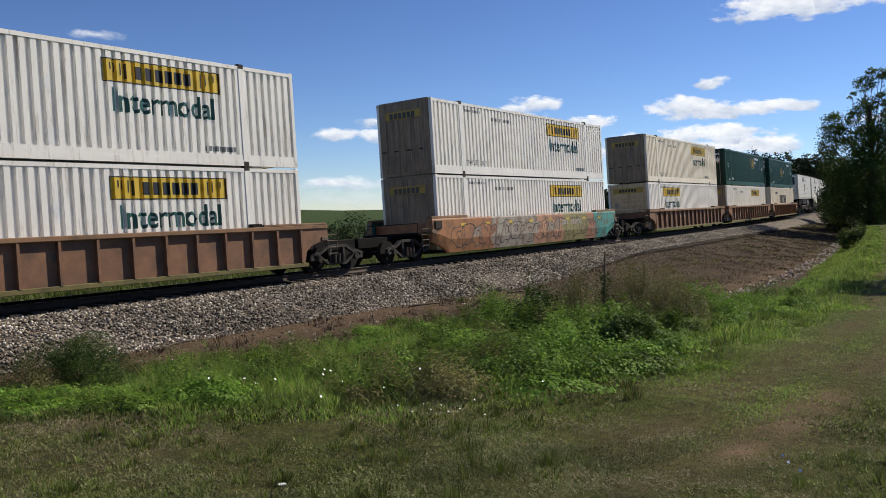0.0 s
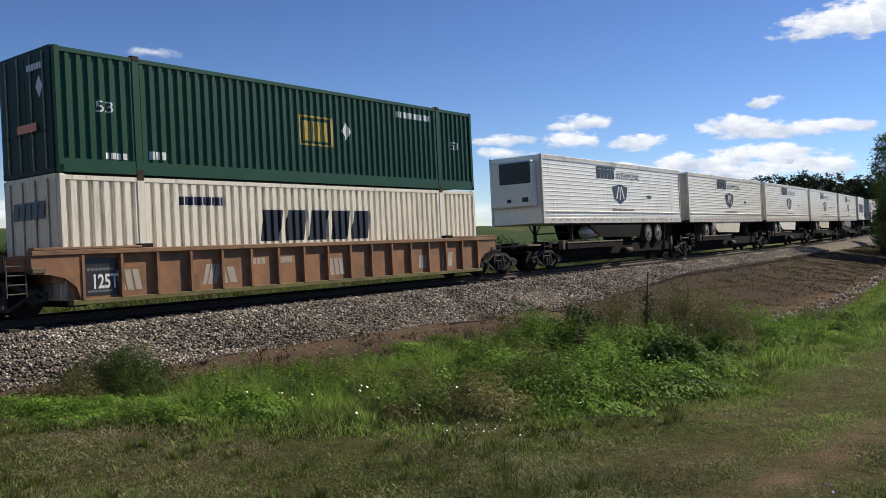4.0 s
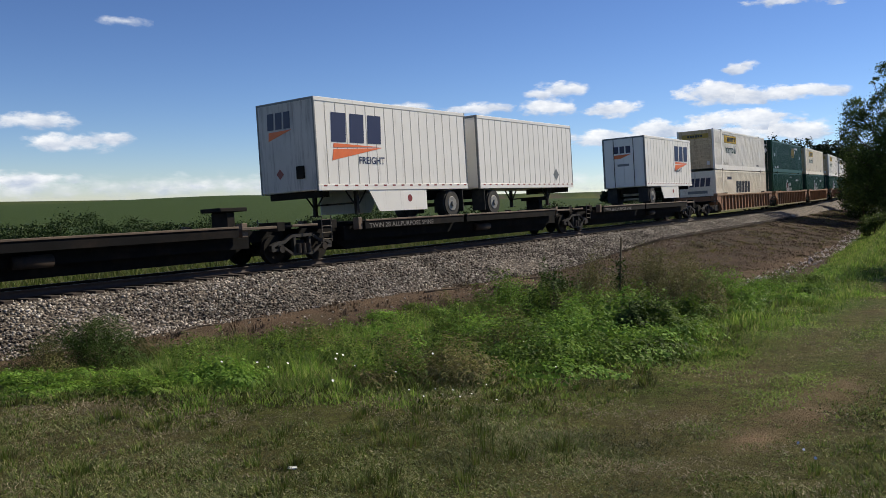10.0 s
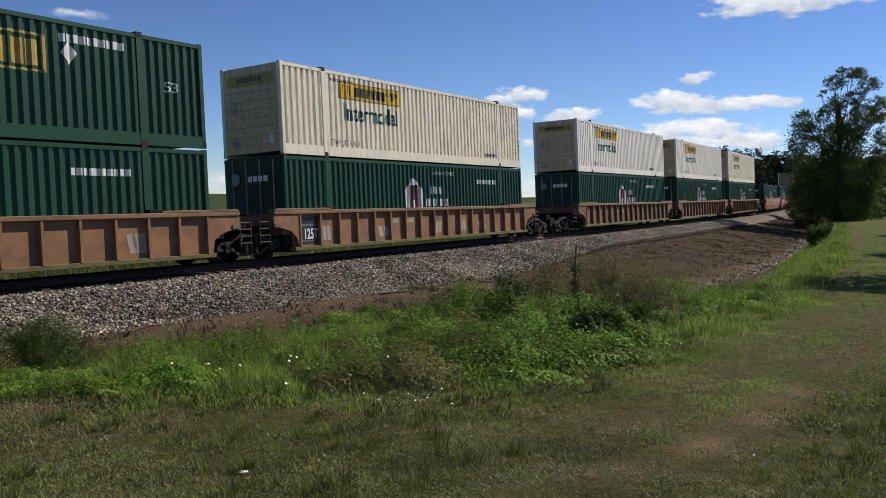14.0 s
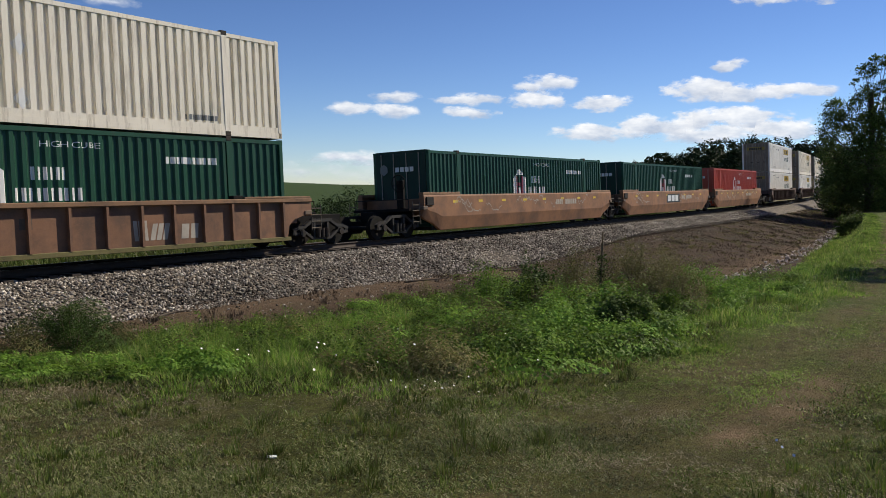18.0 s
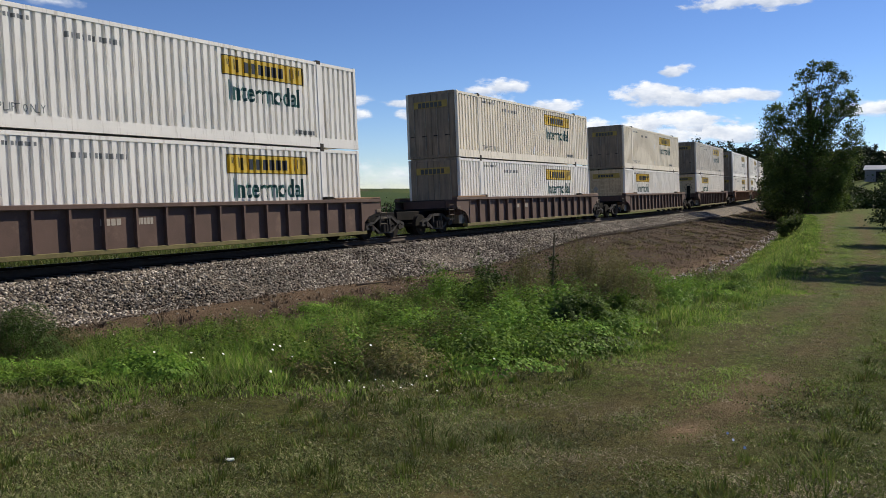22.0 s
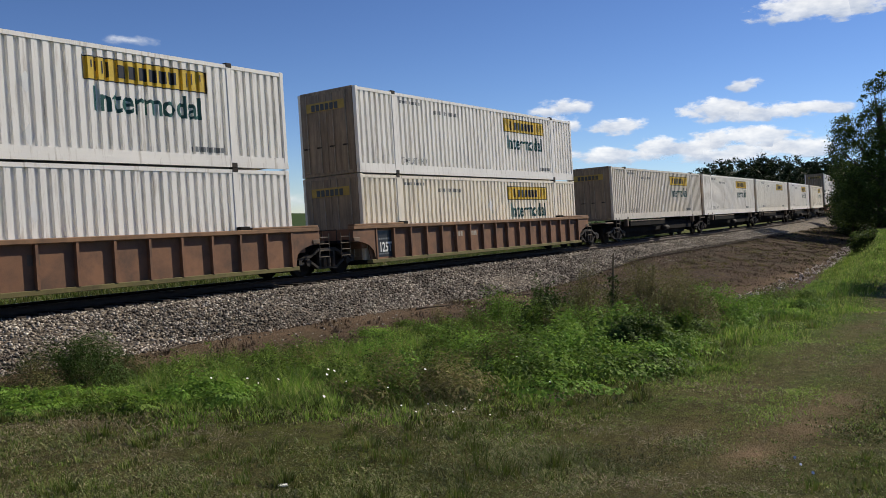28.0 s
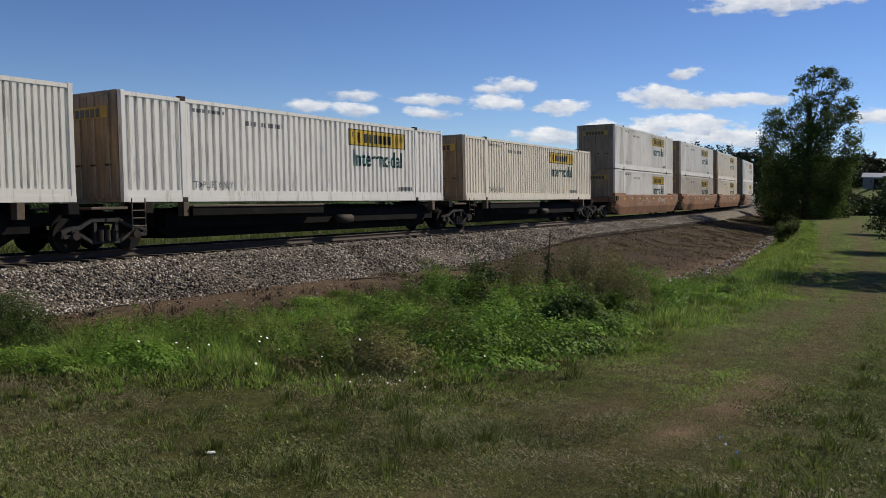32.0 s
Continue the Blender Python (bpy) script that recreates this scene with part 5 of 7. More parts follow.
# the darker hedge leaves put the thicket's shade into its colour
for az, d, w, h in ((25.2, 93, 1.7, 6.4), (24.8, 108, 1.7, 6.2), (25.6, 97, 2.2, 5.0), (28.5, 94, 1.6, 2.9), (27.8, 92, 1.3, 2.2), (26.6, 112, 3.5, 5.4), (27.4, 120, 2.6, 4.6), (28.9, 104, 1.5, 2.7), (29.6, 108, 1.6, 2.3), (30.4, 110, 1.8, 2.1), (31.2, 112, 1.8, 2.2), (32.2, 112, 1.8, 2.2), (33.2, 112, 2.0, 2.2)):
    x0, y0 = spot(az, d)
    tree("thicket_tree", x0, y0, [(0, 0, h * 0.4, w, w, h * 0.42), (w * 0.2, 0, h * 0.72, w * 0.7, w * 0.7, h * 0.3)], 4800, 0.22,
         "leafy thicket tree behind the big tree, leaves darkened for shade", LEAF["hedge"], h, 0.15, group="thicket trees")
# the tree at the edge of the lawn, and two more that throw shade on the lane
x0, y0 = spot(33.2, 36)
tree("lawn_tree", x0, y0, [(0, 0, 2.0, 1.75, 1.7, 1.2), (-0.6, 0, 1.15, 1.4, 1.4, 0.55), (0.5, 0, 3.2, 1.4, 1.3, 0.8), (-0.8, 0, 2.7, 0.8, 0.8, 0.6), (-1.2, 0, 1.9, 0.7, 0.8, 0.5)], 15000, 0.085,
     "low spreading dark green tree on the lawn", LEAF["hedge"], 3.2, 0.14, 0.14)
tree("shade_tree", 15.9, 21.2, [(0, 0, 5.2, 1.6, 1.6, 2.2), (0.4, 0, 3.2, 1.5, 1.5, 1.2)], 7200, 0.17, "leafy green tree beside the lane", LEAF["hedge"], 7.0, 0.16)
tree("shade_tree", 29.8, 46.6, [(0, 0, 2.8, 1.5, 1.5, 1.3)], 4000, 0.17, "leafy green tree beside the lane", LEAF["hedge"], 3.6, 0.14)

# far woods: one joined mass of leaves behind the railway and to the right
WOODS_AZ = [10.0, 12.2, 14.0, 15.5, 17.0, 18.2, 19.4, 20.3, 21.4, 22.6, 23.6, 25.0, 27.5, 29.0, 30.2, 31.4, 33, 36]
WOODS_EL = [0.9, 1.6, 2.2, 2.5, 2.9, 3.6, 3.1, 3.5, 3.1, 3.4, 3.2, 2.9, 2.6, 2.7, 2.9, 2.5, 2.7, 2.6]
pts_, in_ = [], []
for az, d in [(a, rs.uniform(228, 285)) for a in np.arange(10.5, 36, 0.3)]:
    x0, y0 = spot(az, d)
    el = np.interp(az, WOODS_AZ, WOODS_EL)
    top = 1.92 + d * math.tan(radians(el + rs.uniform(-0.35, 0.25)))
    z0 = float(ground_z(x0, y0))
    h = max(3.0, top - z0)
    w = rs.uniform(3.6, 5.8)
    pts_.append(lobes_points([(x0, y0, z0 + h * 0.35, w, w, h * 0.38), (x0 + rs.uniform(-1, 1), y0, z0 + h * 0.72, w * 0.75, w * 0.75, h * 0.27)], 2300, 0.11))
    in_.append(lobes_points([(x0, y0, z0 + h * 0.3, w * 0.95, w * 0.8, h * 0.34), (x0, y0, z0 + h * 0.66, w * 0.62, w * 0.6, h * 0.24)], 420, 0.12))
p = np.concatenate(pts_ + in_)
sz = np.concatenate([0.5 * np.ones(sum(map(len, pts_))), 1.5 * np.ones(sum(map(len, in_)))])
tagged(leaves("far_woods", p, sz, LEAF["wood"], ratio=0.8), "distant dark green woods along the horizon", "woods", kind="stuff")
# hedge in the field across the track
pts_ = []
for az in np.arange(-34, 14, 0.5):
    d = rs.uniform(62, 84)
    if wobble(az, 0, 0.5) < -0.62:
        continue
    x0, y0 = spot(az, d)
    z0 = float(ground_z(x0, y0))
    h = rs.uniform(1.2, 2.5) * (0.75 + 0.7 * max(0, wobble(az, 3, 0.8)))
    pts_.append(lobes_points([(x0, y0, z0 + h * 0.45, rs.uniform(0.8, 1.7), 1.0, h * 0.5)], 900, 0.2))
p = np.concatenate(pts_)
tagged(leaves("field_hedge", p, 0.14 * np.ones(len(p)), LEAF["hedge"], ratio=0.8), "ragged dark green hedge in the field across the track", "hedge", kind="stuff")
# verge grass across the track, seen under the cars
sv = rs.uniform(-16, 70, 26000)
uv = -rs.uniform(4.6, 12, 26000)
av = ANG0 + sv / RAD
tagged(blades("verge_grass", CX + (RAD + uv) * np.cos(av), CY + (RAD + uv) * np.sin(av), 0.25 + 0.35 * rs.rand(26000), 0.03 + 0.02 * rs.rand(26000), 0.3 + 0.5 * rs.rand(26000), LEAF["under"]),
       "bright green verge grass across the track", "grass", kind="stuff")

# shed far off on the right
x0, y0 = spot(30.8, 200)
shed = tagged(new("shed"), "distant low grey shed with a pale metal roof", "shed")
shed.matrix_world = pose(x0, y0, float(ground_z(x0, y0)) - 0.2, 0, 0, -38)
part("wall", boxes((-3.0, 3.0, -1.8, 1.8, 0, 2.5)), M["barn"], shed)
part("roof", prism([(-2.1, 2.4), (0, 3.3), (2.1, 2.4), (2.1, 2.52), (0, 3.44), (-2.1, 2.52)], -3.3, 3.3), M["roof"], shed).matrix_basis = pose(0, 0, 0, 0, 0, 90)
part("door", boxes((-0.9, 0.9, -1.86, -1.8, 0, 2.1)), M["steel"], shed)


# ---- clouds: far backdrop, drifting slowly ----
def cloud_material(seed, soft):
    m = bpy.data.materials.new("cloud")
    m.use_nodes = True
    n, l = m.node_tree.nodes, m.node_tree.links
    n.remove(n["Principled BSDF"])
    tc = n.new("ShaderNodeTexCoord")
    mp = n.new("ShaderNodeMapping")
    mp.inputs["Location"].default_value, mp.inputs["Scale"].default_value = (seed * 37.0, seed * 53.0, 0), (1, 2.2, 1)
    l.new(tc.outputs["Object"], mp.inputs["Vector"])

    def nz(sc, det):
        t = n.new("ShaderNodeTexNoise")
        t.inputs["Scale"].default_value, t.inputs["Detail"].default_value, t.inputs["Roughness"].default_value = sc, det, 0.58
        l.new(mp.outputs[0], t.inputs["Vector"])
        return t.outputs[0]

    def math_(op, a, b_):
        k_ = n.new("ShaderNodeMath")
        k_.operation = op
        for i, v in enumerate((a, b_)):
            if isinstance(v, float):
                k_.inputs[i].default_value = v
            else:
                l.new(v, k_.inputs[i])
        return k_.outputs[0]

    gen = n.new("ShaderNodeVectorMath")
    gen.operation = "LENGTH"
    mp2 = n.new("ShaderNodeMapping")
    mp2.inputs["Location"].default_value, mp2.inputs["Scale"].default_value = (-1, -1, 0), (2, 2, 0)
    l.new(tc.outputs["Generated"], mp2.inputs["Vector"])
    l.new(mp2.outputs[0], gen.inputs[0])
    sep = n.new("ShaderNodeSeparateXYZ")
    l.new(mp2.outputs[0], sep.inputs[0])
    shape = math_("SUBTRACT", 1.0, gen.outputs["Value"])
    big = math_("SUBTRACT", nz(0.012, 5.0), 0.5)
    f = math_("ADD", math_("MULTIPLY", shape, 1.25), math_("MULTIPLY", big, 2.6))
    mr = n.new("ShaderNodeMapRange")
    mr.interpolation_type = "SMOOTHSTEP"
    mr.inputs[1].default_value, mr.inputs[2].default_value = 0.12, 0.12 + soft
    l.new(f, mr.inputs[0])
    # sunlit tops and shaded undersides are painted into the cloud's glow
    lit = n.new("ShaderNodeMapRange")
    lit.inputs[1].default_value, lit.inputs[2].default_value = -0.55, 0.55
    l.new(math_("ADD", math_("MULTIPLY", sep.outputs["Y"], 0.55), math_("MULTIPLY", math_("SUBTRACT", nz(0.014, 3.0), 0.5), 2.0)), lit.inputs[0])
    col = n.new("ShaderNodeMix")
    col.data_type = "RGBA"
    l.new(lit.outputs[0], col.inputs[0])
    col.inputs[6].default_value, col.inputs[7].default_value = (0.48, 0.55, 0.68, 1), (1.0, 1.0, 1.0, 1)
    em = n.new("ShaderNodeEmission")
    l.new(col.outputs[2], em.inputs[0])
    tr = n.new("ShaderNodeBsdfTransparent")
    ms = n.new("ShaderNodeMixShader")
    l.new(math_("MULTIPLY", mr.outputs[0], 0.93), ms.inputs[0])
    l.new(tr.outputs[0], ms.inputs[1])
    l.new(em.outputs[0], ms.inputs[2])
    l.new(ms.outputs[0], n["Material Output"].inputs[0])
    return m


# azimuth and elevation of the middle, half width and half height in degrees, softness
# the three rows with softness 1.6 are added haze that whitens the low sky
CLOUDS = [(16.2, 6.5, 2.6, 0.78, 0.5), (18.4, 6.15, 4.2, 0.62, 0.5), (21.8, 6.25, 2.6, 0.38, 0.6), (9.4, 3.75, 3.6, 0.6, 0.6), (13.4, 4.2, 3.6, 0.75, 0.55), (17.6, 4.62, 4.0, 0.66, 0.5), (21.0, 3.85, 2.4, 0.75, 0.6), (16.8, 3.65, 4.6, 0.65, 0.7),
          (17.3, 7.85, 0.75, 0.36, 0.7), (18.0, 8.1, 0.6, 0.28, 0.7), (6.3, 7.05, 1.7, 0.5, 0.6), (5.0, 6.75, 1.2, 0.35, 0.8), (5.5, 5.9, 2.1, 0.6, 0.6), (9.7, 5.6, 2.1, 0.5, 0.6),
          (-7.1, 5.25, 1.4, 0.45, 0.7), (-4.0, 6.1, 1.7, 0.38, 0.8), (-4.2, 5.1, 2.2, 0.5, 0.7), (0.7, 5.95, 2.4, 0.42, 0.7), (0.9, 5.05, 2.0, 0.36, 0.7), (30.2, 5.2, 4.2, 0.55, 0.6),
          (22.4, 12.3, 4.6, 1.0, 0.5), (24.6, 12.75, 5.6, 1.2, 0.5), (-25.3, 3.7, 3.4, 0.6, 0.8), (-27, 5.0, 2.6, 0.6, 0.8), (-22.9, 4.0, 1.6, 0.4, 0.9), (-28, 1.5, 3.6, 0.5, 0.9), (-6.1, 2.0, 4.2, 0.45, 1.0), (-17, 1.0, 13, 0.9, 1.6), (2, 1.0, 12, 0.9, 1.6), (-30, 0.9, 10, 0.8, 1.6), (-22, 11.2, 1.6, 0.25, 1.3)]
cloud_things = []
for i, (az, el, w, h, soft) in enumerate(CLOUDS):
    D_ = 2600.0
    hw, hh_ = D_ * math.tan(radians(w * 1.02 + 0.25)), D_ * math.tan(radians(h * 1.0 + 0.11))
    bm = bmesh.new()
    bm.faces.new([bm.verts.new((a, b, 0)) for a, b in ((-hw, -hh_), (hw, -hh_), (hw, hh_), (-hw, hh_))])
    ob = part("cloud", bm, cloud_material(i + 1, soft), None)
    tagged(ob, "glowing white cloud card, fair-weather cumulus and horizon haze, underside shade painted grey-blue", "cloud", "clouds", "structure")
    cloud_things.append((ob, az, el, D_))


# ---- the train: loads ----
CL, CW, CH = 16.15, 2.6, 2.9           # 53-foot container
WAVE_W = (0.272, 0.145, 0.018, 0.075)  # pitch, outer flat, slope, depth
WAVE_Y = (0.172, 0.102, 0.016, 0.045)
WAVE_G = (0.272, 0.095, 0.045, 0.052)
POST = 1.98                            # lifting posts stand this far from the ends


def side_wall(length, z0, z1, wave, y):
    """A corrugated wall facing -y, from x 0 to length."""
    xs = [0.0] + breaks(0.0, length, *wave[:3]) + [length]
    bm = bmesh.new()
    lo = [bm.verts.new((x, y + corrugation(x, *wave), z0)) for x in xs]
    hi = [bm.verts.new((x, y + corrugation(x, *wave), z1)) for x in xs]
    for i in range(len(xs) - 1):
        bm.faces.new((lo[i], lo[i + 1], hi[i + 1], hi[i]))
    return bm


def both_sides(name, bm, mat, parent, label=""):
    other = other_side(bm, CL_OF[parent.name])
    a = part(name, bm, mat, parent, label)
    b = part(name, other, mat, parent, label)
    return a, b


CL_OF = {}


def container(name, label, paint, wave, ends, marks, bare="sill"):
    """A 53-foot container. Its doors are at x 0 and its blank nose at x CL; z 0 is its floor."""
    ob = tagged(new(name), label, "container", "containers on the train")
    CL_OF[ob.name] = CL
    P = M[paint]
    y = -CW / 2
    part("core", boxes((0.06, CL - 0.06, y + 0.09, -y - 0.09, 0.12, CH - 0.11)), P, ob)
    both_sides("side_panel", side_wall(CL, 0.25, CH - 0.14, wave, y + 0.012), P, ob)
    both_sides("bottom_rail", boxes((0, CL, y + 0.004, y + 0.09, 0.16, 0.32), (0, CL, y - 0.006, y + 0.09, 0.0, 0.16)), P, ob)
    both_sides("top_rail", boxes((0, CL, y - 0.002, y + 0.08, CH - 0.15, CH - 0.045)), P, ob)
    part("roof", boxes((0.05, CL - 0.05, y + 0.08, -y - 0.08, CH - 0.10, CH - 0.06)), P, ob)
    first = None
    for x in (0.0, CL - 0.14):
        for yy in (y - 0.006, -y - 0.134):
            if first is None:
                first = part("corner_post", boxes((0, 0.14, 0, 0.14, 0.0, CH - 0.02), bevel=0.012), P, ob)
                first.matrix_basis = pose(x, yy, 0)
            else:
                again(first, pose(x, yy, 0))
    post = cast = None
    for x in (POST, CL - POST - 0.16):
        for sg in (1, -1):
            m = pose(x + 0.08, 0, 0, 0, 0, 0 if sg > 0 else 180)
            if post is None:
                post = part("lift_post", boxes((-0.09, 0.09, y - 0.006, y + 0.05, 0.16, CH - 0.1)), P, ob)
                cast = part("corner_casting", boxes((-0.1, 0.1, y - 0.012, y + 0.16, -0.004, 0.13), bevel=0.01), M["worn"], ob, "dark lifting casting")
                cast2 = part("corner_casting", boxes((-0.1, 0.1, y - 0.012, y + 0.16, CH - 0.12, CH + 0.012), bevel=0.01), M["worn"], ob, "dark lifting casting")
                post.matrix_basis = cast.matrix_basis = cast2.matrix_basis = m
            else:
                again(post, m), again(cast, m), again(cast2, m)
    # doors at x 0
    # the soiled end paint is also toned down for shade on this wall
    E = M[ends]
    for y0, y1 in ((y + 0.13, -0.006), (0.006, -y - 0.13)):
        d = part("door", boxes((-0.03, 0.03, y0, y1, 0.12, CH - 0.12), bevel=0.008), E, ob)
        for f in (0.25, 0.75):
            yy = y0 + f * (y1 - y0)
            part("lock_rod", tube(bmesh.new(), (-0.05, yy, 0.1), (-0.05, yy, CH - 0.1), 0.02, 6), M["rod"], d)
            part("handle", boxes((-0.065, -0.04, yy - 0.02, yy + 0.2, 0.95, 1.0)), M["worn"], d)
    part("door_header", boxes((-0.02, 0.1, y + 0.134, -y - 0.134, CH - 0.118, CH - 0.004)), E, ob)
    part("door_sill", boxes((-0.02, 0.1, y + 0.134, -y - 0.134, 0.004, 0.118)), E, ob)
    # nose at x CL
    # noses of soiled boxes get the paint that holds shade and bounce
    N = M["nose"] if ends == "soiled_shaded" else P
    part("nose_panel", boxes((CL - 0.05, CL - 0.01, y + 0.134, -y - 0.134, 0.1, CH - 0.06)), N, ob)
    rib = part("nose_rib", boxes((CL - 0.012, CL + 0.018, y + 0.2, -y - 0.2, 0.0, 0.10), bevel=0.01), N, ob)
    rib.matrix_basis = pose(0, 0, 0.35)
    for i in range(1, 7):
        again(rib, pose(0, 0, 0.35 + 0.28 * i))
    marks(ob, y, wave)
    return ob


def lettering(name, bm, mat, ob, y, wave, label="", near_nose=False, lift=0.004):
    """A drawing on both walls; near_nose keeps it at the same end of the box on the wall across."""
    L = CL_OF[ob.name]
    other = bm.copy()
    if near_nose:
        xs = [v.co.x for v in bm.verts]
        bmesh.ops.translate(other, verts=other.verts, vec=(L - min(xs) - max(xs), 0, 0))
    tagged(part(name, drape(bm, y + 0.012, wave, lift), M[mat], ob, label), kind="stuff")
    o2 = drape(other, y + 0.012, wave, lift)
    tagged(part(name, other_side(o2, L), M[mat], ob, label), kind="stuff")
    o2.free()


def end_mark(name, bm, mat, ob, x, label="", flip=1):
    """A flat drawing (its x across the end wall) on an end wall at x."""
    for v in bm.verts:
        v.co = (x, -v.co.x * flip, v.co.z)
    part(name, bm, M[mat], ob, label)


def yellow_sign(ob, y, wave, words=True):
    a, b = CL - 6.50, CL - 2.83
    # mirrored along the box so that it reads from outside on both walls
    lettering("yellow_sign", quad(a, b, 1.98, 2.56), "yellow", ob, y, wave, "yellow company sign with plain dark marks", True)
    bm = quad(a, b, 2.535, 2.56, quad(a, b, 1.98, 2.005, quad(a, a + 0.025, 1.98, 2.56, quad(b - 0.025, b, 1.98, 2.56))))
    blocks(6, a + 0.95, b - 0.95, 2.10, 2.42, bm=bm)
    for q in (0.22, 0.36, 0.50, 0.66):
        quad(a + q, a + q + 0.035, 2.38 - 0.45 * q, 2.46, bm)
        quad(b - q - 0.035, b - q, 2.38 - 0.45 * q, 2.46, bm)
    lettering("sign_mark", bm, "black", ob, y, wave, "", True, 0.008)
    if words:
        lettering("lettering", fit_to(text_mesh("Intermodal", 0.7, bold=0.012), a + 0.25, b - 0.26, 1.24, 1.84), "textgreen", ob, y, wave, "dark green lettering", True)
    w = fit_to(text_mesh("TOP LIFT ONLY", 0.2), POST + 0.45, POST + 1.95, 0.38, 0.58)
    lettering("small_lettering", w, "greyvinyl", ob, y, wave)
    w = blocks(11, POST + 2.6, POST + 4.3, 2.28, 2.42, 0.2, 0.5, bm=blocks(12, POST + 0.35, POST + 1.7, 2.52, 2.62, 0.2, 0.4))
    lettering("height_mark", w, "greyvinyl", ob, y, wave)
    w = blocks(9, CL - POST - 1.5, CL - POST - 0.4, 0.38, 0.52)
    lettering("serial_mark", w, "greyvinyl", ob, y, wave)
    bm = bmesh.new()
    for zz in (0.55, 1.75):
        c0, r = CL - 7.9, 0.17
        bm.faces.new([bm.verts.new((c0 + dx * r, 0, zz + dz * r * 1.5)) for dx, dz in ((0, -1), (1, 0), (0, 1), (-1, 0))])
    lettering("placard", bm, "whitevinyl", ob, y, wave, "pale diamond placard holder")
    end_mark("door_sign", quad(-0.85, 0.85, 2.2, 2.5), "fadedgold", ob, -0.078, "faded yellow company sign on the doors")
    end_mark("door_sign_mark", blocks(6, -0.62, 0.62, 2.22, 2.44), "black", ob, -0.082)
    end_mark("nose_sign", quad(-0.95, 0.95, 2.26, 2.58), "fadedgold", ob, CL + 0.024, "yellow company sign on the nose", -1)
    bm = bmesh.new()
    for cy_, cz_ in ((-0.75, 1.55), (-0.7, 0.45)):
        bm.faces.new([bm.verts.new((cy_ + dx * 0.2, 0, cz_ + dz * 0.2)) for dx, dz in ((0, -1), (1, 0), (0, 1), (-1, 0))])
    end_mark("nose_placard_mark", bm, "faded", ob, CL + 0.026, "worn grey placards", -1)
    end_mark("nose_label", quad(0.75, 0.95, 0.35, 0.62), "whitevinyl", ob, CL + 0.026, "small white label", -1)
    end_mark("nose_sign_mark", blocks(6, -0.55, 0.55, 2.34, 2.5), "black", ob, CL + 0.028, "", -1)


def yellow_only(ob, y, wave):
    yellow_sign(ob, y, wave, False)


def block_brand(ob, y, wave):
    lettering("company_mark", blocks(5, CL - 10.4, CL - 5.8, 1.22, 2.10, 0.3, 0.14, 0.18), "slate", ob, y, wave, "large dark company mark")
    lettering("serial_mark", blocks(10, POST + 1.2, POST + 2.6, 2.2, 2.42), "navy", ob, y, wave)
    end_mark("door_mark", blocks(5, -0.75, 0.75, 1.9, 2.3, 0.3, 0.14, 0.15), "navy", ob, -0.078, "dark company mark on the doors")
    end_mark("nose_mark", blocks(5, -0.95, 0.95, 1.75, 2.35, 0.3, 0.14, 0.15), "navy", ob, CL + 0.024, "dark company mark on the nose", -1)
    end_mark("nose_band", quad(-0.7, 0.7, 1.25, 1.45), "greyvinyl", ob, CL + 0.024, "", -1)


def gold_square(at, zz):
    def marks(ob, y, wave):
        bm = quad(at, at + 1.4, zz, zz + 0.06, quad(at, at + 1.4, zz + 0.84, zz + 0.90, quad(at, at + 0.1, zz, zz + 0.9, quad(at + 1.3, at + 1.4, zz, zz + 0.9))))
        blocks(3, at + 0.18, at + 1.3, zz + 0.14, zz + 0.74, 0.3, 0.12, bm=bm)
        lettering("company_mark", bm, "fadedgold", ob, y, wave, "faded square gold company mark")
        c0 = at + 2.0
        lettering("placard", poly([(c0 + dx * 0.2, zz + 0.55 + dz * 0.3) for dx, dz in ((0, -1), (1, 0), (0, 1), (-1, 0))]), "whitevinyl", ob, y, wave, "white diamond placard")
        for x in (1.0, CL - 1.3):
            lettering("length_mark", fit_to(text_mesh("53", 0.3), x, x + 0.42, 1.45, 1.72), "whitevinyl", ob, y, wave)
        lettering("serial_mark", blocks(10, CL - POST - 2.3, CL - POST - 0.5, 2.35, 2.55), "whitevinyl", ob, y, wave)
        lettering("small_mark", blocks(4, POST - 0.8, POST - 0.2, 0.35, 0.5, bm=blocks(3, POST + 0.4, POST + 0.9, 0.4, 0.6)), "whitevinyl", ob, y, wave)
        end_mark("door_label", quad(-0.35, 0.55, 1.0, 1.2), "orange", ob, -0.078, "orange label on the doors")
        end_mark("door_placard", poly([(0.75 + dx * 0.16, 2.0 + dz * 0.26) for dx, dz in ((0, -1), (1, 0), (0, 1), (-1, 0))]), "whitevinyl", ob, -0.078, "white diamond placard")
        end_mark("door_serial", blocks(6, 0.2, 0.9, 2.4, 2.55), "whitevinyl", ob, -0.078)
    return marks


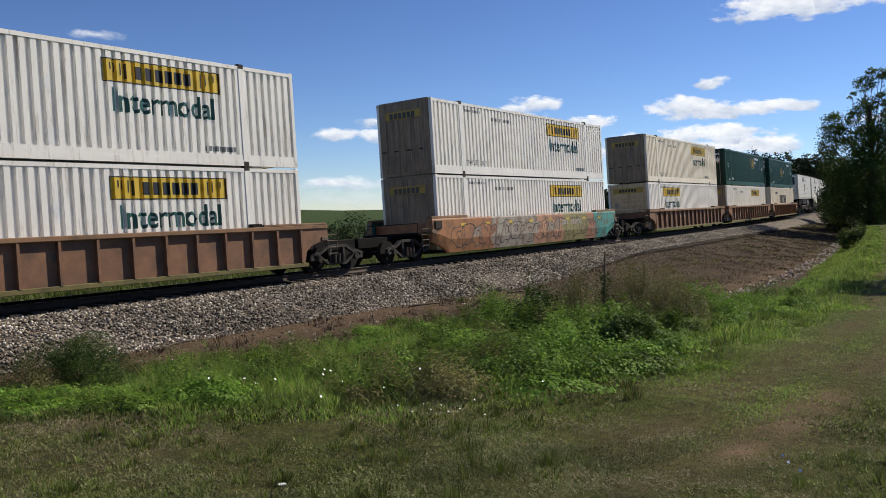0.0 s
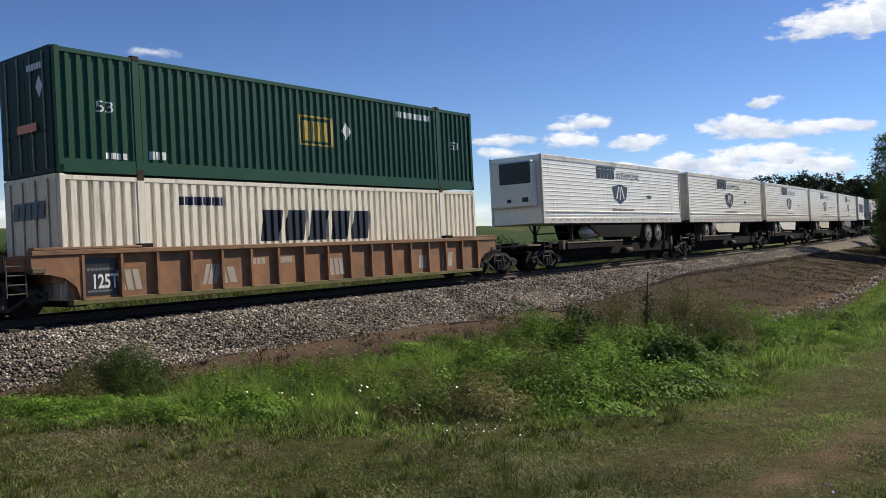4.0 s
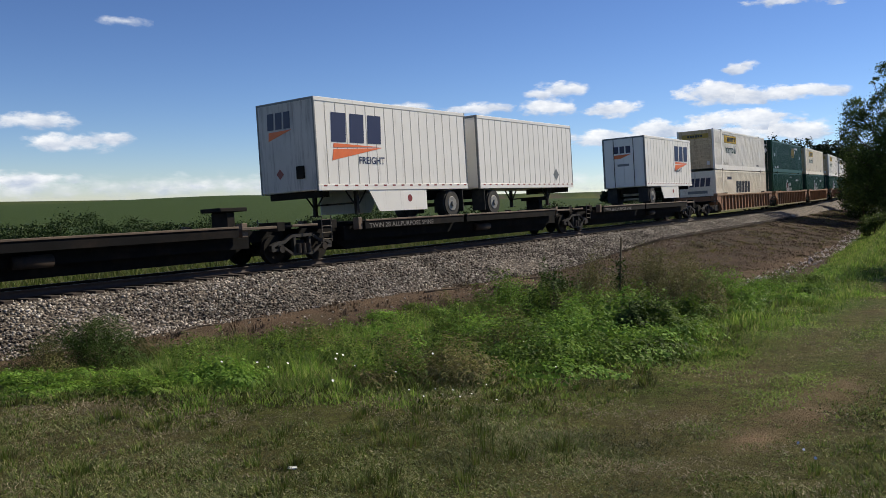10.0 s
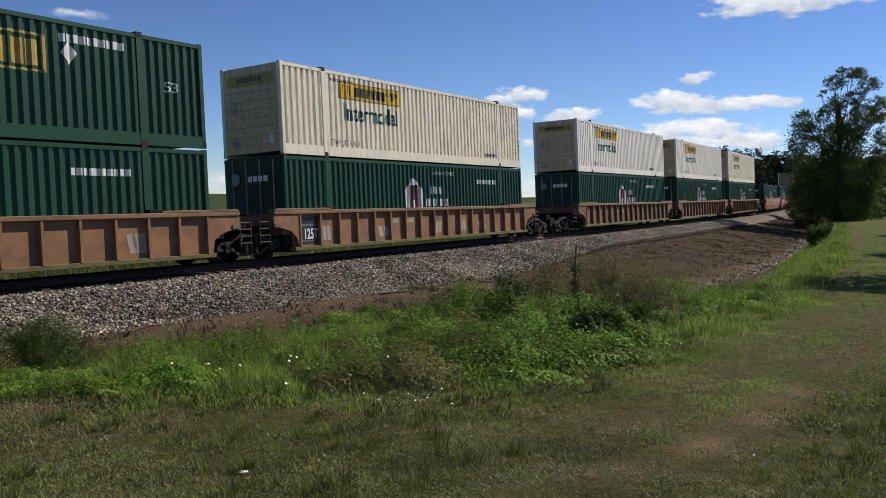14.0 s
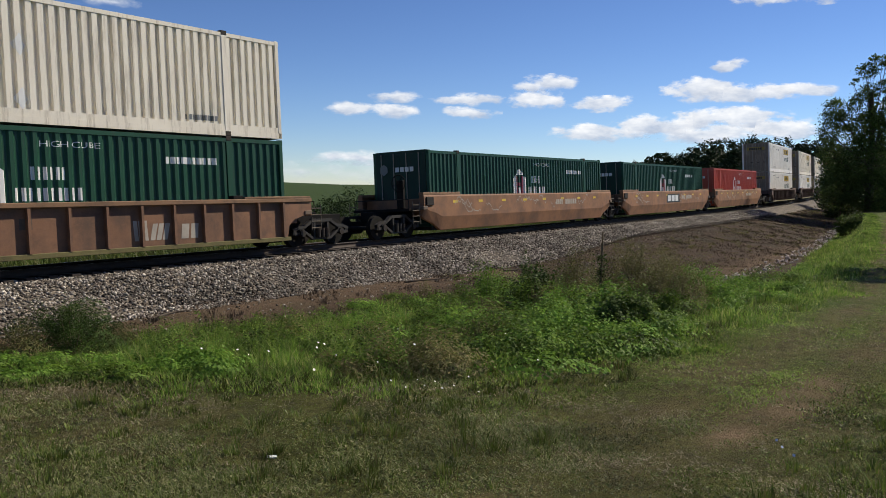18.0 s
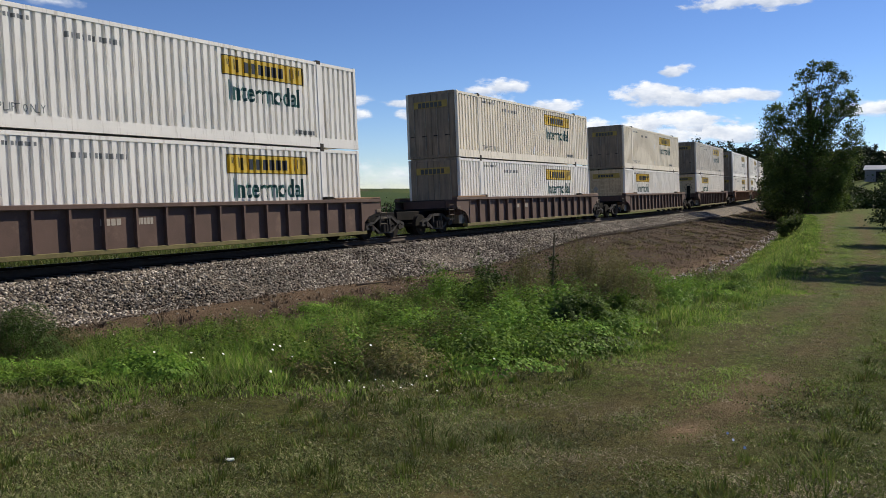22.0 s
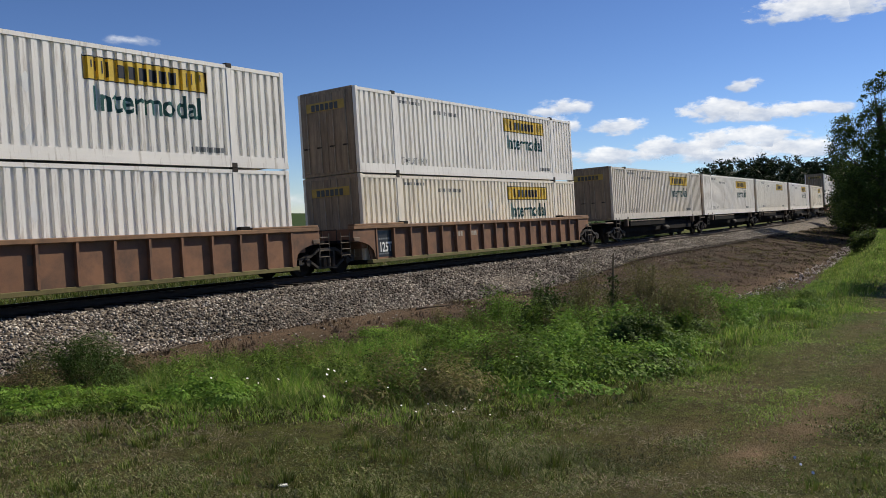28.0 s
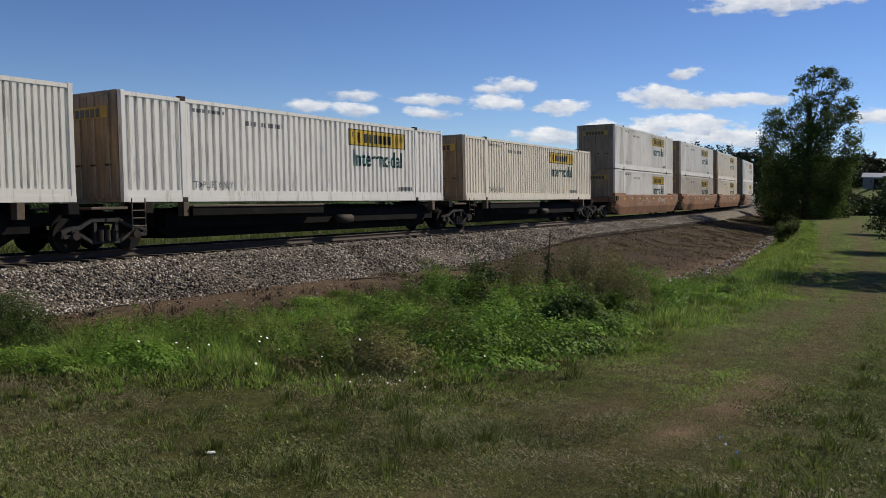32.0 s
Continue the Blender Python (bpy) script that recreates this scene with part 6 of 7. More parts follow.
def house_mark(letter):
    """A white house-shaped emblem and plain blocks in place of the company name."""
    def marks(ob, y, wave):
        a, b = 6.55, 7.75
        bm = poly([(a, 1.15), (a + 0.26, 1.15), (a + 0.26, 2.0), (a, 1.85)], [(b - 0.26, 1.15), (b, 1.15), (b, 1.85), (b - 0.26, 2.0)],
                  [(a + 0.26, 2.0), (b - 0.26, 2.0), ((a + b) / 2 + 0.1, 2.25), ((a + b) / 2 - 0.1, 2.25)], [(a + 0.5, 1.15), (b - 0.5, 1.15), (b - 0.5, 1.45), (a + 0.5, 1.45)])
        lettering("emblem", bm, "whitevinyl", ob, y, wave, "white house-shaped emblem")
        bm = quad(a + 0.29, a + 0.44, 1.15, 1.95, quad(b - 0.44, b - 0.29, 1.15, 1.95, quad(a + 0.44, b - 0.44, 1.52, 1.66)))
        lettering("emblem_centre", bm, letter, ob, y, wave)
        bm = blocks(6, 8.35, 9.25, 1.66, 1.96, 0.3, 0.5)
        blocks(10, 7.95, 9.65, 1.18, 1.48, 0.3, 0.5, bm=bm)
        lettering("company_mark", bm, "whitevinyl", ob, y, wave, "white company mark of plain blocks")
        for x in (1.2, CL - 1.4):
            lettering("length_mark", fit_to(text_mesh("53", 0.3), x, x + 0.4, 0.62, 0.86), "whitevinyl", ob, y, wave)
        lettering("serial_mark", blocks(10, CL - POST - 2.2, CL - POST - 0.5, 2.1, 2.28), "whitevinyl", ob, y, wave)
        lettering("small_lettering", fit_to(text_mesh("HIGH CUBE", 0.2), 8.6, 10.1, 2.42, 2.56), "whitevinyl", ob, y, wave)
        end_mark("door_mark", blocks(4, -0.2, 0.7, 2.1, 2.28), "whitevinyl", ob, -0.078)
        end_mark("door_emblem", poly([(-0.75 + 0.2 * math.cos(i), 2.2 + 0.22 * math.sin(i)) for i in (0.5, 1.57, 2.6, 3.7, 4.7, 5.8)]), "greyvinyl", ob, -0.078, "grey round emblem on the doors")
    return marks


KINDS = {
    "w": container("container", "white ribbed steel container with yellow company signs", "white", WAVE_W, "soiled_shaded", yellow_sign),
    "c": container("container", "cream-white ribbed steel container with yellow company signs", "cream", WAVE_W, "soiled_shaded", yellow_sign),
    "g": container("container", "greyish white ribbed container with yellow signs and grimy shade-darkened doors", "grey", WAVE_W, "soiled_shaded", yellow_sign),
    "y": container("container", "white ribbed steel container with one yellow sign", "brightwhite", WAVE_Y, "soiled_shaded", yellow_only),
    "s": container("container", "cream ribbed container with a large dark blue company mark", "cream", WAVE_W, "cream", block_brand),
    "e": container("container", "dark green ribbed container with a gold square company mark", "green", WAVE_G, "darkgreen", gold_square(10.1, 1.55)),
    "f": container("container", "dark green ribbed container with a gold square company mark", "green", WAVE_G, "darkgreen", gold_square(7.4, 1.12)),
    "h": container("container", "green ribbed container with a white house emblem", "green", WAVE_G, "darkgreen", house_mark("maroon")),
    "r": container("container", "red ribbed container with a white house emblem", "red", WAVE_G, "red", house_mark("red")),
}


def wheel_set(parent, xs, y, z, r, w):
    """Road wheels: tyre and rim."""
    first = None
    for x in xs:
        for sg in (-1, 1):
            m = pose(x, sg * y, z, 90, 0, 0 if sg < 0 else 180)
            if first is None:
                bm = bmesh.new()
                bmesh.ops.create_cone(bm, cap_ends=True, segments=28, radius1=r, radius2=r, depth=w)
                bmesh.ops.bevel(bm, geom=[e for e in bm.edges if abs(e.verts[0].co.z - e.verts[1].co.z) < 1e-4], offset=0.05, segments=2, affect="EDGES")
                first = part("wheel", bm, M["rubber"], parent, "black truck tyre")
                first.matrix_basis = m
                bm = bmesh.new()
                bmesh.ops.create_cone(bm, cap_ends=True, segments=20, radius1=r * 0.56, radius2=r * 0.5, depth=0.03, matrix=Matrix.Translation((0, 0, w / 2 + 0.005)))
                bmesh.ops.create_cone(bm, cap_ends=True, segments=14, radius1=r * 0.24, radius2=r * 0.18, depth=0.08, matrix=Matrix.Translation((0, 0, w / 2 + 0.04)))
                part("rim", bm, M["rim"], first, "dull grey metal rim")
            else:
                again(first, m)


def landing_gear(ob, x, z0, z1):
    bm = bmesh.new()
    for sg in (-1, 1):
        box(bm, x - 0.06, x + 0.06, sg * 0.95 - 0.06, sg * 0.95 + 0.06, z0, z1)
        box(bm, x - 0.14, x + 0.14, sg * 0.95 - 0.13, sg * 0.95 + 0.13, z0 - 0.03, z0)
        tube(bm, (x, sg * 0.95, z0 + 0.2), (x + 0.5, sg * 0.95, z1), 0.03, 6)
        tube(bm, (x, sg * 0.95, z0 + 0.2), (x - 0.5, sg * 0.95, z1), 0.03, 6)
    tube(bm, (x, -0.95, z0 + 0.35), (x, 0.95, z0 + 0.35), 0.03, 6)
    part("landing_gear", bm, M["worn"], ob, "folding metal landing legs")


def long_trailer(name, label, skirt, reefer=False, mirrored=True):
    """A 53-foot refrigerated trailer. Its nose is at x 0; z 0 is the underside of its box."""
    L, H, y = 16.0, 2.98, -1.3
    ob = tagged(new(name), label, "trailer", "trailers on the train")
    CL_OF[ob.name] = L
    part("body", boxes((0.03, L - 0.03, y + 0.04, -y - 0.04, 0.02, H - 0.02), bevel=0.02), M["alu"], ob)
    # ribbed skin
    bm = bmesh.new()
    z = 0.36
    rows = [(0.30, 0.0)]
    while z < H - 0.30:
        rows += [(z, 0.0), (z + 0.012, 0.016), (z + 0.03, 0.016), (z + 0.042, 0.0)]
        z += 0.17
    rows.append((H - 0.22, 0.0))
    lo = [bm.verts.new((0.05, y + 0.02 - d, zz)) for zz, d in rows]
    hi = [bm.verts.new((L - 0.05, y + 0.02 - d, zz)) for zz, d in rows]
    for i in range(len(rows) - 1):
        bm.faces.new((lo[i], hi[i], hi[i + 1], lo[i + 1]))
    both_sides("ribbed_skin", bm, M["alu"], ob, "ribbed white aluminium skin")
    both_sides("top_rail", boxes((0, L, y - 0.01, y + 0.05, H - 0.22, H), bevel=0.012), M["alubright"], ob, "bright aluminium top rail")
    both_sides("bottom_rail", boxes((0, L, y - 0.014, y + 0.05, 0.0, 0.26), bevel=0.01), M["alubright"], ob, "bright aluminium bottom rail")
    both_sides("rub_strip", boxes((0.25, L - 0.25, y - 0.03, y + 0.02, 0.50, 0.55), bevel=0.008), M["alubright"], ob)
    bm = bmesh.new()
    for i in range(22):
        x = 0.7 + i * 0.68
        quad(x, x + 0.22, 0.13, 0.17, bm)
    both_sides("reflector_tape", drape(bm, y - 0.014), M["reflector"], ob, "red reflector tape")
    for x in (0.0, L - 0.08):
        parts("corner_post", M["alubright"], ob, pose(0, 0, 0), (x, x + 0.08, y - 0.016, y + 0.1, 0.0, H), (x, x + 0.08, -y - 0.1, -y + 0.016, 0.0, H))
    # lettering: brand as plain blocks, then a plain word, then a shield
    q = 5.55 if not reefer else 5.3
    m1 = blocks(5, q + 0.1, q + 2.0, 2.15, 2.6, 0.3, 0.15)
    bm = quad(q, q + 0.1, 2.1, 2.68, quad(q, q + 2.05, 2.62, 2.72, m1))
    a = drape(bm, y + 0.02, None, 0.020)
    w = drape(fit_to(text_mesh("INTERMODAL", 0.5, 0.2), q + 2.2, q + 5.0, 2.18, 2.50), y + 0.02, None, 0.020)
    sx = q + 2.55
    sh = drape(poly([(sx - 0.9, 1.78), (sx - 0.7, 1.2), (sx, 0.93), (sx + 0.7, 1.2), (sx + 0.9, 1.78), (sx, 1.92)]), y + 0.02, None, 0.020)
    s2 = drape(poly([(sx - 0.5, 1.2), (sx - 0.38, 1.2), (sx - 0.1, 1.8), (sx - 0.2, 1.8)], [(sx + 0.38, 1.2), (sx + 0.5, 1.2), (sx + 0.2, 1.8), (sx + 0.1, 1.8)], [(sx - 0.04, 1.15), (sx + 0.04, 1.15), (sx + 0.03, 1.8), (sx - 0.03, 1.8)]), y + 0.02, None, 0.024)
    web = drape(blocks(18, q + 1.6, q + 4.2, 0.60, 0.70, 0.2, 0.3), y + 0.02, None, 0.020)
    eco = drape(poly([(q + 6.2 + 0.32 * math.cos(t), 1.35 + 0.09 * math.sin(t)) for t in np.linspace(0, 6.1, 16)]), y + 0.02, None, 0.020)
    for nm, b_, mt, lb in (("company_mark", a, "black", "dark company mark of plain blocks"), ("lettering", w, "black", "near-black lettering"),
                           ("shield", sh, "slate", "dark shield emblem"), ("shield_line", s2, "whitevinyl", ""), ("web_mark", web, "greyvinyl", ""), ("badge", eco, "textgreen", "small green badge")):
        both_sides(nm, b_, M[mt], ob, lb)
    if reefer:
        u = part("cooling_unit", boxes((-0.42, 0.03, y + 0.25, -y - 0.25, 0.75, H - 0.25), bevel=0.06), M["trailerwhite"], ob, "white refrigeration unit")
        part("grille", boxes((-0.45, -0.41, y + 0.3, -y - 0.75, 1.75, H - 0.32), bevel=0.02), M["black"], u, "black air grille")
        parts("panel", M["black"], u, pose(0, 0, 0), (-0.44, -0.41, y + 0.45, y + 0.75, 0.95, 1.15), (-0.44, -0.41, y + 1.3, y + 1.5, 0.95, 1.1), bevel=0)
        part("fuel_tank", tube(bmesh.new(), (4.6, -0.85, -0.42), (5.7, -0.85, -0.42), 0.3, 16), M["alubright"], ob, "round bright fuel tank", False)
    # rear doors at x L
    # doors use the darkened end paint, shade included
    for y0, y1 in ((y + 0.12, -0.005), (0.005, -y - 0.12)):
        d = part("door", boxes((L - 0.03, L + 0.02, y0, y1, 0.1, H - 0.1), bevel=0.01), M["trailernose"], ob)
        part("lock_rod", tube(bmesh.new(), (L + 0.04, y0 + 0.35, 0.05), (L + 0.04, y0 + 0.35, H - 0.1), 0.018, 6), M["worn"], d)
    part("rear_sill", boxes((L - 0.05, L + 0.06, y + 0.02, -y - 0.02, -0.02, 0.12)), M["worn"], ob)
    end_mark("door_mark", blocks(5, -0.5, 0.4, 2.05, 2.3), "greyvinyl", ob, L + 0.03, "", -1)
    wheel_set(ob, (L - 4.65, L - 3.3), 0.98, -0.54, 0.5, 0.5)
    part("bogie_frame", boxes((L - 5.4, L - 2.4, -0.55, 0.55, -0.45, 0.0), (L - 4.75, L - 4.55, -1.0, 1.0, -0.62, -0.46), (L - 3.4, L - 3.2, -1.0, 1.0, -0.62, -0.46)), M["steel"], ob)
    parts("mud_flap", M["rubber"], ob, pose(0, 0, 0), (L - 2.5, L - 2.47, -1.25, -0.7, -0.9, 0.0), (L - 2.5, L - 2.47, 0.7, 1.25, -0.9, 0.0), bevel=0)
    landing_gear(ob, 3.1, -0.75, 0.0)
    sk = prism([(L - 5.5, 0.0), (L - 5.9, -0.72), (5.6, -0.66), (4.4, -0.08), (4.4, 0.0)], y + 0.05, y + 0.09)
    both_sides("side_skirt", sk, M[skirt], ob, "smooth side skirt panel")
    return ob


KINDS["P1"] = long_trailer("refrigerated_trailer", "shiny ribbed white refrigerated trailer with a cooling unit", "deck", True)
KINDS["P2"] = long_trailer("refrigerated_trailer", "ribbed white refrigerated trailer with a dark shield emblem and white skirt", "trailerwhite")
KINDS["P3"] = long_trailer("refrigerated_trailer", "ribbed white refrigerated trailer with a dark shield emblem and cream skirt", "trailercream")
KINDS["P4"] = long_trailer("refrigerated_trailer", "ribbed white refrigerated trailer with a dark shield emblem and dark skirt", "greyvinyl")


def short_trailer(name, label, marks, seams, skirt):
    """A 28-foot trailer. Its nose is at x 0; z 0 is the underside of its box."""
    L, H, y = 8.3, 2.92, -1.29
    ob = tagged(new(name), label, "trailer", "short trailers on the train")
    CL_OF[ob.name] = L
    part("body", boxes((0.0, L, y + 0.017, -y - 0.017, 0.02, H - 0.01), bevel=0.03), M["trailerwhite"], ob)
    n = round(L / seams)
    seam = None
    for i in range(1, n):
        for sg in (0, 180):
            m = pose(L / 2, 0, 0, 0, 0, sg) @ pose(i * L / n - L / 2, 0, 0)
            if seam is None:
                seam = part("wall_post", boxes((-0.013, 0.013, y + 0.011, y + 0.04, 0.2, H - 0.14)), M["seam"], ob)
                seam.matrix_basis = m
            else:
                again(seam, m)
    both_sides("top_rail", boxes((0, L, y + 0.0, y + 0.06, H - 0.13, H + 0.005), bevel=0.012), M["trailerwhite"], ob)
    both_sides("bottom_rail", boxes((0, L, y - 0.004, y + 0.06, 0.0, 0.2), bevel=0.01), M["trailerwhite"], ob)
    bm = bmesh.new()
    for i in range(n):
        x = 0.22 + i * L / n
        quad(x, x + 0.16, 0.13, 0.18, bm)
    both_sides("reflector_tape", drape(bm, y - 0.004), M["reflector"], ob, "red reflector tape")
    part("edge_frame", boxes((-0.015, 0.04, y + 0.01, y + 0.07, 0.0, H), (-0.015, 0.04, -y - 0.07, -y - 0.01, 0.0, H), (-0.015, 0.04, y + 0.07, -y - 0.07, H - 0.07, H)), M["greyvinyl"], ob, "dark nose edging")
    for y0, y1 in ((y + 0.1, -0.005), (0.005, -y - 0.1)):
        d = part("door", boxes((L - 0.02, L + 0.02, y0, y1, 0.1, H - 0.1), bevel=0.01), M["trailerwhite"], ob)
        part("lock_rod", tube(bmesh.new(), (L + 0.04, (y0 + y1) / 2, 0.05), (L + 0.04, (y0 + y1) / 2, H - 0.08), 0.018, 6), M["worn"], d)
    part("rear_frame", boxes((L - 0.02, L + 0.03, y + 0.0, y + 0.09, 0, H), (L - 0.02, L + 0.03, -y - 0.09, -y, 0, H), (L - 0.02, L + 0.03, y + 0.09, -y - 0.09, H - 0.09, H)), M["greyvinyl"], ob, "dark rear frame")
    # thin plate over the white body, coloured for the nose's shade
    part("nose_panel", boxes((-0.008, 0.002, y + 0.075, -y - 0.075, 0.05, H - 0.075)), M["trailernose"], ob, "grey nose panel with shade painted into its tone")
    part("coupling_box", boxes((0.4, 1.3, -0.5, 0.5, -0.16, 0.02), (0.2, 0.35, -1.1, 1.1, -0.2, 0.02)), M["steel"], ob)
    wheel_set(ob, (L - 1.05,), 0.98, -0.55, 0.51, 0.5)
    part("axle", boxes((L - 1.6, L - 0.5, -0.5, 0.5, -0.35, 0.0), (L - 1.15, L - 0.95, -1.0, 1.0, -0.62, -0.48)), M["steel"], ob)
    parts("mud_flap", M["rubber"], ob, pose(0, 0, 0), (L - 0.35, L - 0.32, -1.25, -0.65, -0.85, 0.0), (L - 0.35, L - 0.32, 0.65, 1.25, -0.85, 0.0), bevel=0)
    landing_gear(ob, 2.1, -0.75, 0.0)
    if skirt:
        both_sides("side_skirt", prism([(2.4, 0.0), (2.9, -0.72), (5.6, -0.72), (5.6, 0.0)], y + 0.02, y + 0.06), M["trailerwhite"], ob, "white side skirt panel with worn emblems")
        rg = drape(poly([(4.6 + 0.13 * math.cos(t), -0.3 + 0.13 * math.sin(t)) for t in np.linspace(0, 6, 14)]), y + 0.02)
        both_sides("skirt_emblem", rg, M["reflector"], ob, "round red emblem")
    marks(ob, y, L, H)
    return ob


def big_black(ob, y, L, H):
    both_sides("company_mark", drape(blocks(7, 0.95, 7.35, 0.93, 2.02, 0.3, 0.08), y + 0.012), M["slate"], ob, "huge dark company mark of plain blocks")
    end_mark("nose_mark", blocks(7, -0.95, 0.8, 1.75, 2.05, 0.28, 0.14), "slate", ob, -0.02, "dark company mark on the nose")
    end_mark("nose_line", quad(-0.2, 0.8, 1.6, 1.66), "orange", ob, -0.02)
    both_sides("placard", drape(poly([(5.3 + dx * 0.35, 0.62 + dz * 0.35) for dx, dz in ((0, -1), (1, 0), (0, 1), (-1, 0))]), y + 0.012), M["greyvinyl"], ob, "grey diamond placard holder")


def blue_orange(x0):
    def marks(ob, y, L, H):
        a = x0
        lettering("company_mark", blocks(3, a, a + 2.65, 1.54, 2.48, 0.26, 0.12, 0.06), "navy", ob, y, None, "blue company mark of plain blocks", True)
        lettering("orange_wedge", poly([(a, 0.95), (a + 2.5, 1.41), (a + 0.08, 1.31)], [(a + 0.08, 1.36), (a + 2.5, 1.44), (a + 0.1, 1.5)]), "orange", ob, y, None, "orange wedge emblem", True)
        lettering("lettering", fit_to(text_mesh("FREIGHT", 0.4, bold=0.006), a + 1.3, a + 2.6, 0.86, 1.1), "navy", ob, y, None, "dark blue lettering", True)
        end_mark("nose_mark", blocks(3, -0.8, 0.3, 2.05, 2.58, 0.26, 0.12, 0.05), "navy", ob, -0.02, "blue company mark on the nose")
        end_mark("nose_wedge", poly([(-0.78, 1.7), (0.3, 2.0), (-0.75, 1.98)]), "orange", ob, -0.02)
        end_mark("nose_placard", poly([(-0.35 + dx * 0.17, 0.62 + dz * 0.17) for dx, dz in ((0, -1), (1, 0), (0, 1), (-1, 0))]), "reflector", ob, -0.02, "faded red diamond placard")
        part("air_connection", boxes((-0.07, -0.008, -0.75, -0.4, 0.42, 0.82), bevel=0.02), M["steel"], ob, "dark air hose box")
        end_mark("door_mark", blocks(3, -0.6, 0.5, 2.0, 2.4, 0.26, 0.12), "navy", ob, L + 0.028, "blue company mark on the doors", -1)
        end_mark("door_wedge", poly([(-0.6, 1.7), (-0.2, 1.7), (0.5, 1.94), (-0.6, 1.9)]), "orange", ob, L + 0.028, "", -1)
        end_mark("door_label", quad(-0.4, 0.3, 1.25, 1.38), "greyvinyl", ob, L + 0.028, "", -1)
    return marks


def plain_white(ob, y, L, H):
    both_sides("placard", drape(poly([(6.6 + dx * 0.28, 0.6 + dz * 0.28) for dx, dz in ((0, -1), (1, 0), (0, 1), (-1, 0))]), y + 0.012), M["greyvinyl"], ob, "grey diamond placard holder")
    end_mark("door_mark", quad(-0.5, 0.5, 2.2, 2.45), "orange", ob, L + 0.028, "", -1)


KINDS["R"] = short_trailer("short_trailer", "white short trailer with a huge dark company mark", big_black, 0.75, False)
KINDS["Y"] = short_trailer("short_trailer", "white short trailer with blue and orange company mark", blue_orange(0.7), 0.5, True)
KINDS["Z"] = short_trailer("short_trailer", "plain white short trailer with ribbed walls", plain_white, 0.46, False)


# ---- the train: cars ----
def truck(parent, x, first=[None]):
    """A two-axle freight truck at x: side frames, wheels, axles, springs."""
    if first[0] is not None:
        return again(first[0], pose(x, 0, 0), parent)
    r = 0.42
    t = part("truck", boxes((-0.2, 0.2, -1.0, 1.0, 0.42, 0.66), bevel=0.02), M["steel"], parent, "dark steel two-axle truck")
    t.matrix_basis = pose(x, 0, 0)
    for y0, y1 in ((-1.12, -0.98), (0.98, 1.12)):
        bm = bmesh.new()
        top = [(-1.25, 0.50), (-1.0, 0.60), (-0.72, 0.62), (-0.42, 0.80), (0.42, 0.80), (0.72, 0.62), (1.0, 0.60), (1.25, 0.50)]
        low = [(-1.2, 0.40), (-0.95, 0.40), (-0.72, 0.44), (-0.42, 0.24), (0.42, 0.24), (0.72, 0.44), (0.95, 0.40), (1.2, 0.40)]
        for line, w_ in ((top, 0.10), (low, 0.09)):
            for (xa, za), (xb, zb) in zip(line, line[1:]):
                vs_ = [bm.verts.new((x_, y_, z_)) for y_ in (y0, y1) for x_, z_ in ((xa - 0.01, za - w_ / 2), (xb + 0.01, zb - w_ / 2), (xb + 0.01, zb + w_ / 2), (xa - 0.01, za + w_ / 2))]
                for f_ in ((0, 1, 2, 3), (7, 6, 5, 4), (0, 4, 5, 1), (1, 5, 6, 2), (2, 6, 7, 3), (3, 7, 4, 0)):
                    bm.faces.new([vs_[k_] for k_ in f_])
        for xa, xb, za, zb in ((-0.36, -0.27, 0.25, 0.79), (0.27, 0.36, 0.25, 0.79), (-1.26, -1.12, 0.37, 0.53), (1.12, 1.26, 0.37, 0.53), (-0.98, -0.78, 0.40, 0.62), (0.78, 0.98, 0.40, 0.62)):
            box(bm, xa, xb, y0 + 0.01, y1 - 0.01, za, zb)
        part("side_frame", bm, M["frame"], t, "grey cast side frame with open windows")
        part("spring_nest", tube(tube(tube(bmesh.new(), (-0.2, y0 * 1.02, 0.26), (-0.2, y0 * 1.02, 0.55), 0.08, 10), (0.0, y0 * 1.02, 0.26), (0.0, y0 * 1.02, 0.55), 0.08, 10), (0.2, y0 * 1.02, 0.26), (0.2, y0 * 1.02, 0.55), 0.08, 10), M["worn"], t)
    for wx in (-0.89, 0.89):
        part("axle", tube(bmesh.new(), (wx, -1.15, r), (wx, 1.15, r), 0.08, 10), M["steel"], t)
        for sg in (-1, 1):
            bm = bmesh.new()
            mm = Matrix.Translation((wx, sg * 0.76, r)) @ Matrix.Rotation(math.pi / 2, 4, "X")
            bmesh.ops.create_cone(bm, cap_ends=True, segments=28, radius1=r, radius2=r, depth=0.13, matrix=mm)
            bmesh.ops.create_cone(bm, cap_ends=True, segments=28, radius1=r + 0.025, radius2=r + 0.025, depth=0.03, matrix=Matrix.Translation((0, -sg * 0.07, 0)) @ mm)
            part("wheel", bm, M["steel"], t, "steel wheel")
            part("bearing_cap", tube(bmesh.new(), (wx, sg * 1.11, r), (wx, sg * 1.18, r), 0.11, 12), M["worn"], t)
    first[0] = t
    return t


def ladder(parent, x, y, z0, z1, w=0.42):
    bm = bmesh.new()
    for dx in (-w / 2, w / 2):
        tube(bm, (x + dx, y, z0), (x + dx, y, z1), 0.016, 6)
    ob = part("ladder", bm, M["ladder"], parent, "worn pale steel ladder")
    if parent.parent is None:
        for i in range(4):
            zz = z0 + (z1 - z0) * (i + 0.4) / 4
            part("rung", tube(bmesh.new(), (x - w / 2, y, zz), (x + w / 2, y, zz), 0.014, 6), M["ladder"], ob)
    return ob


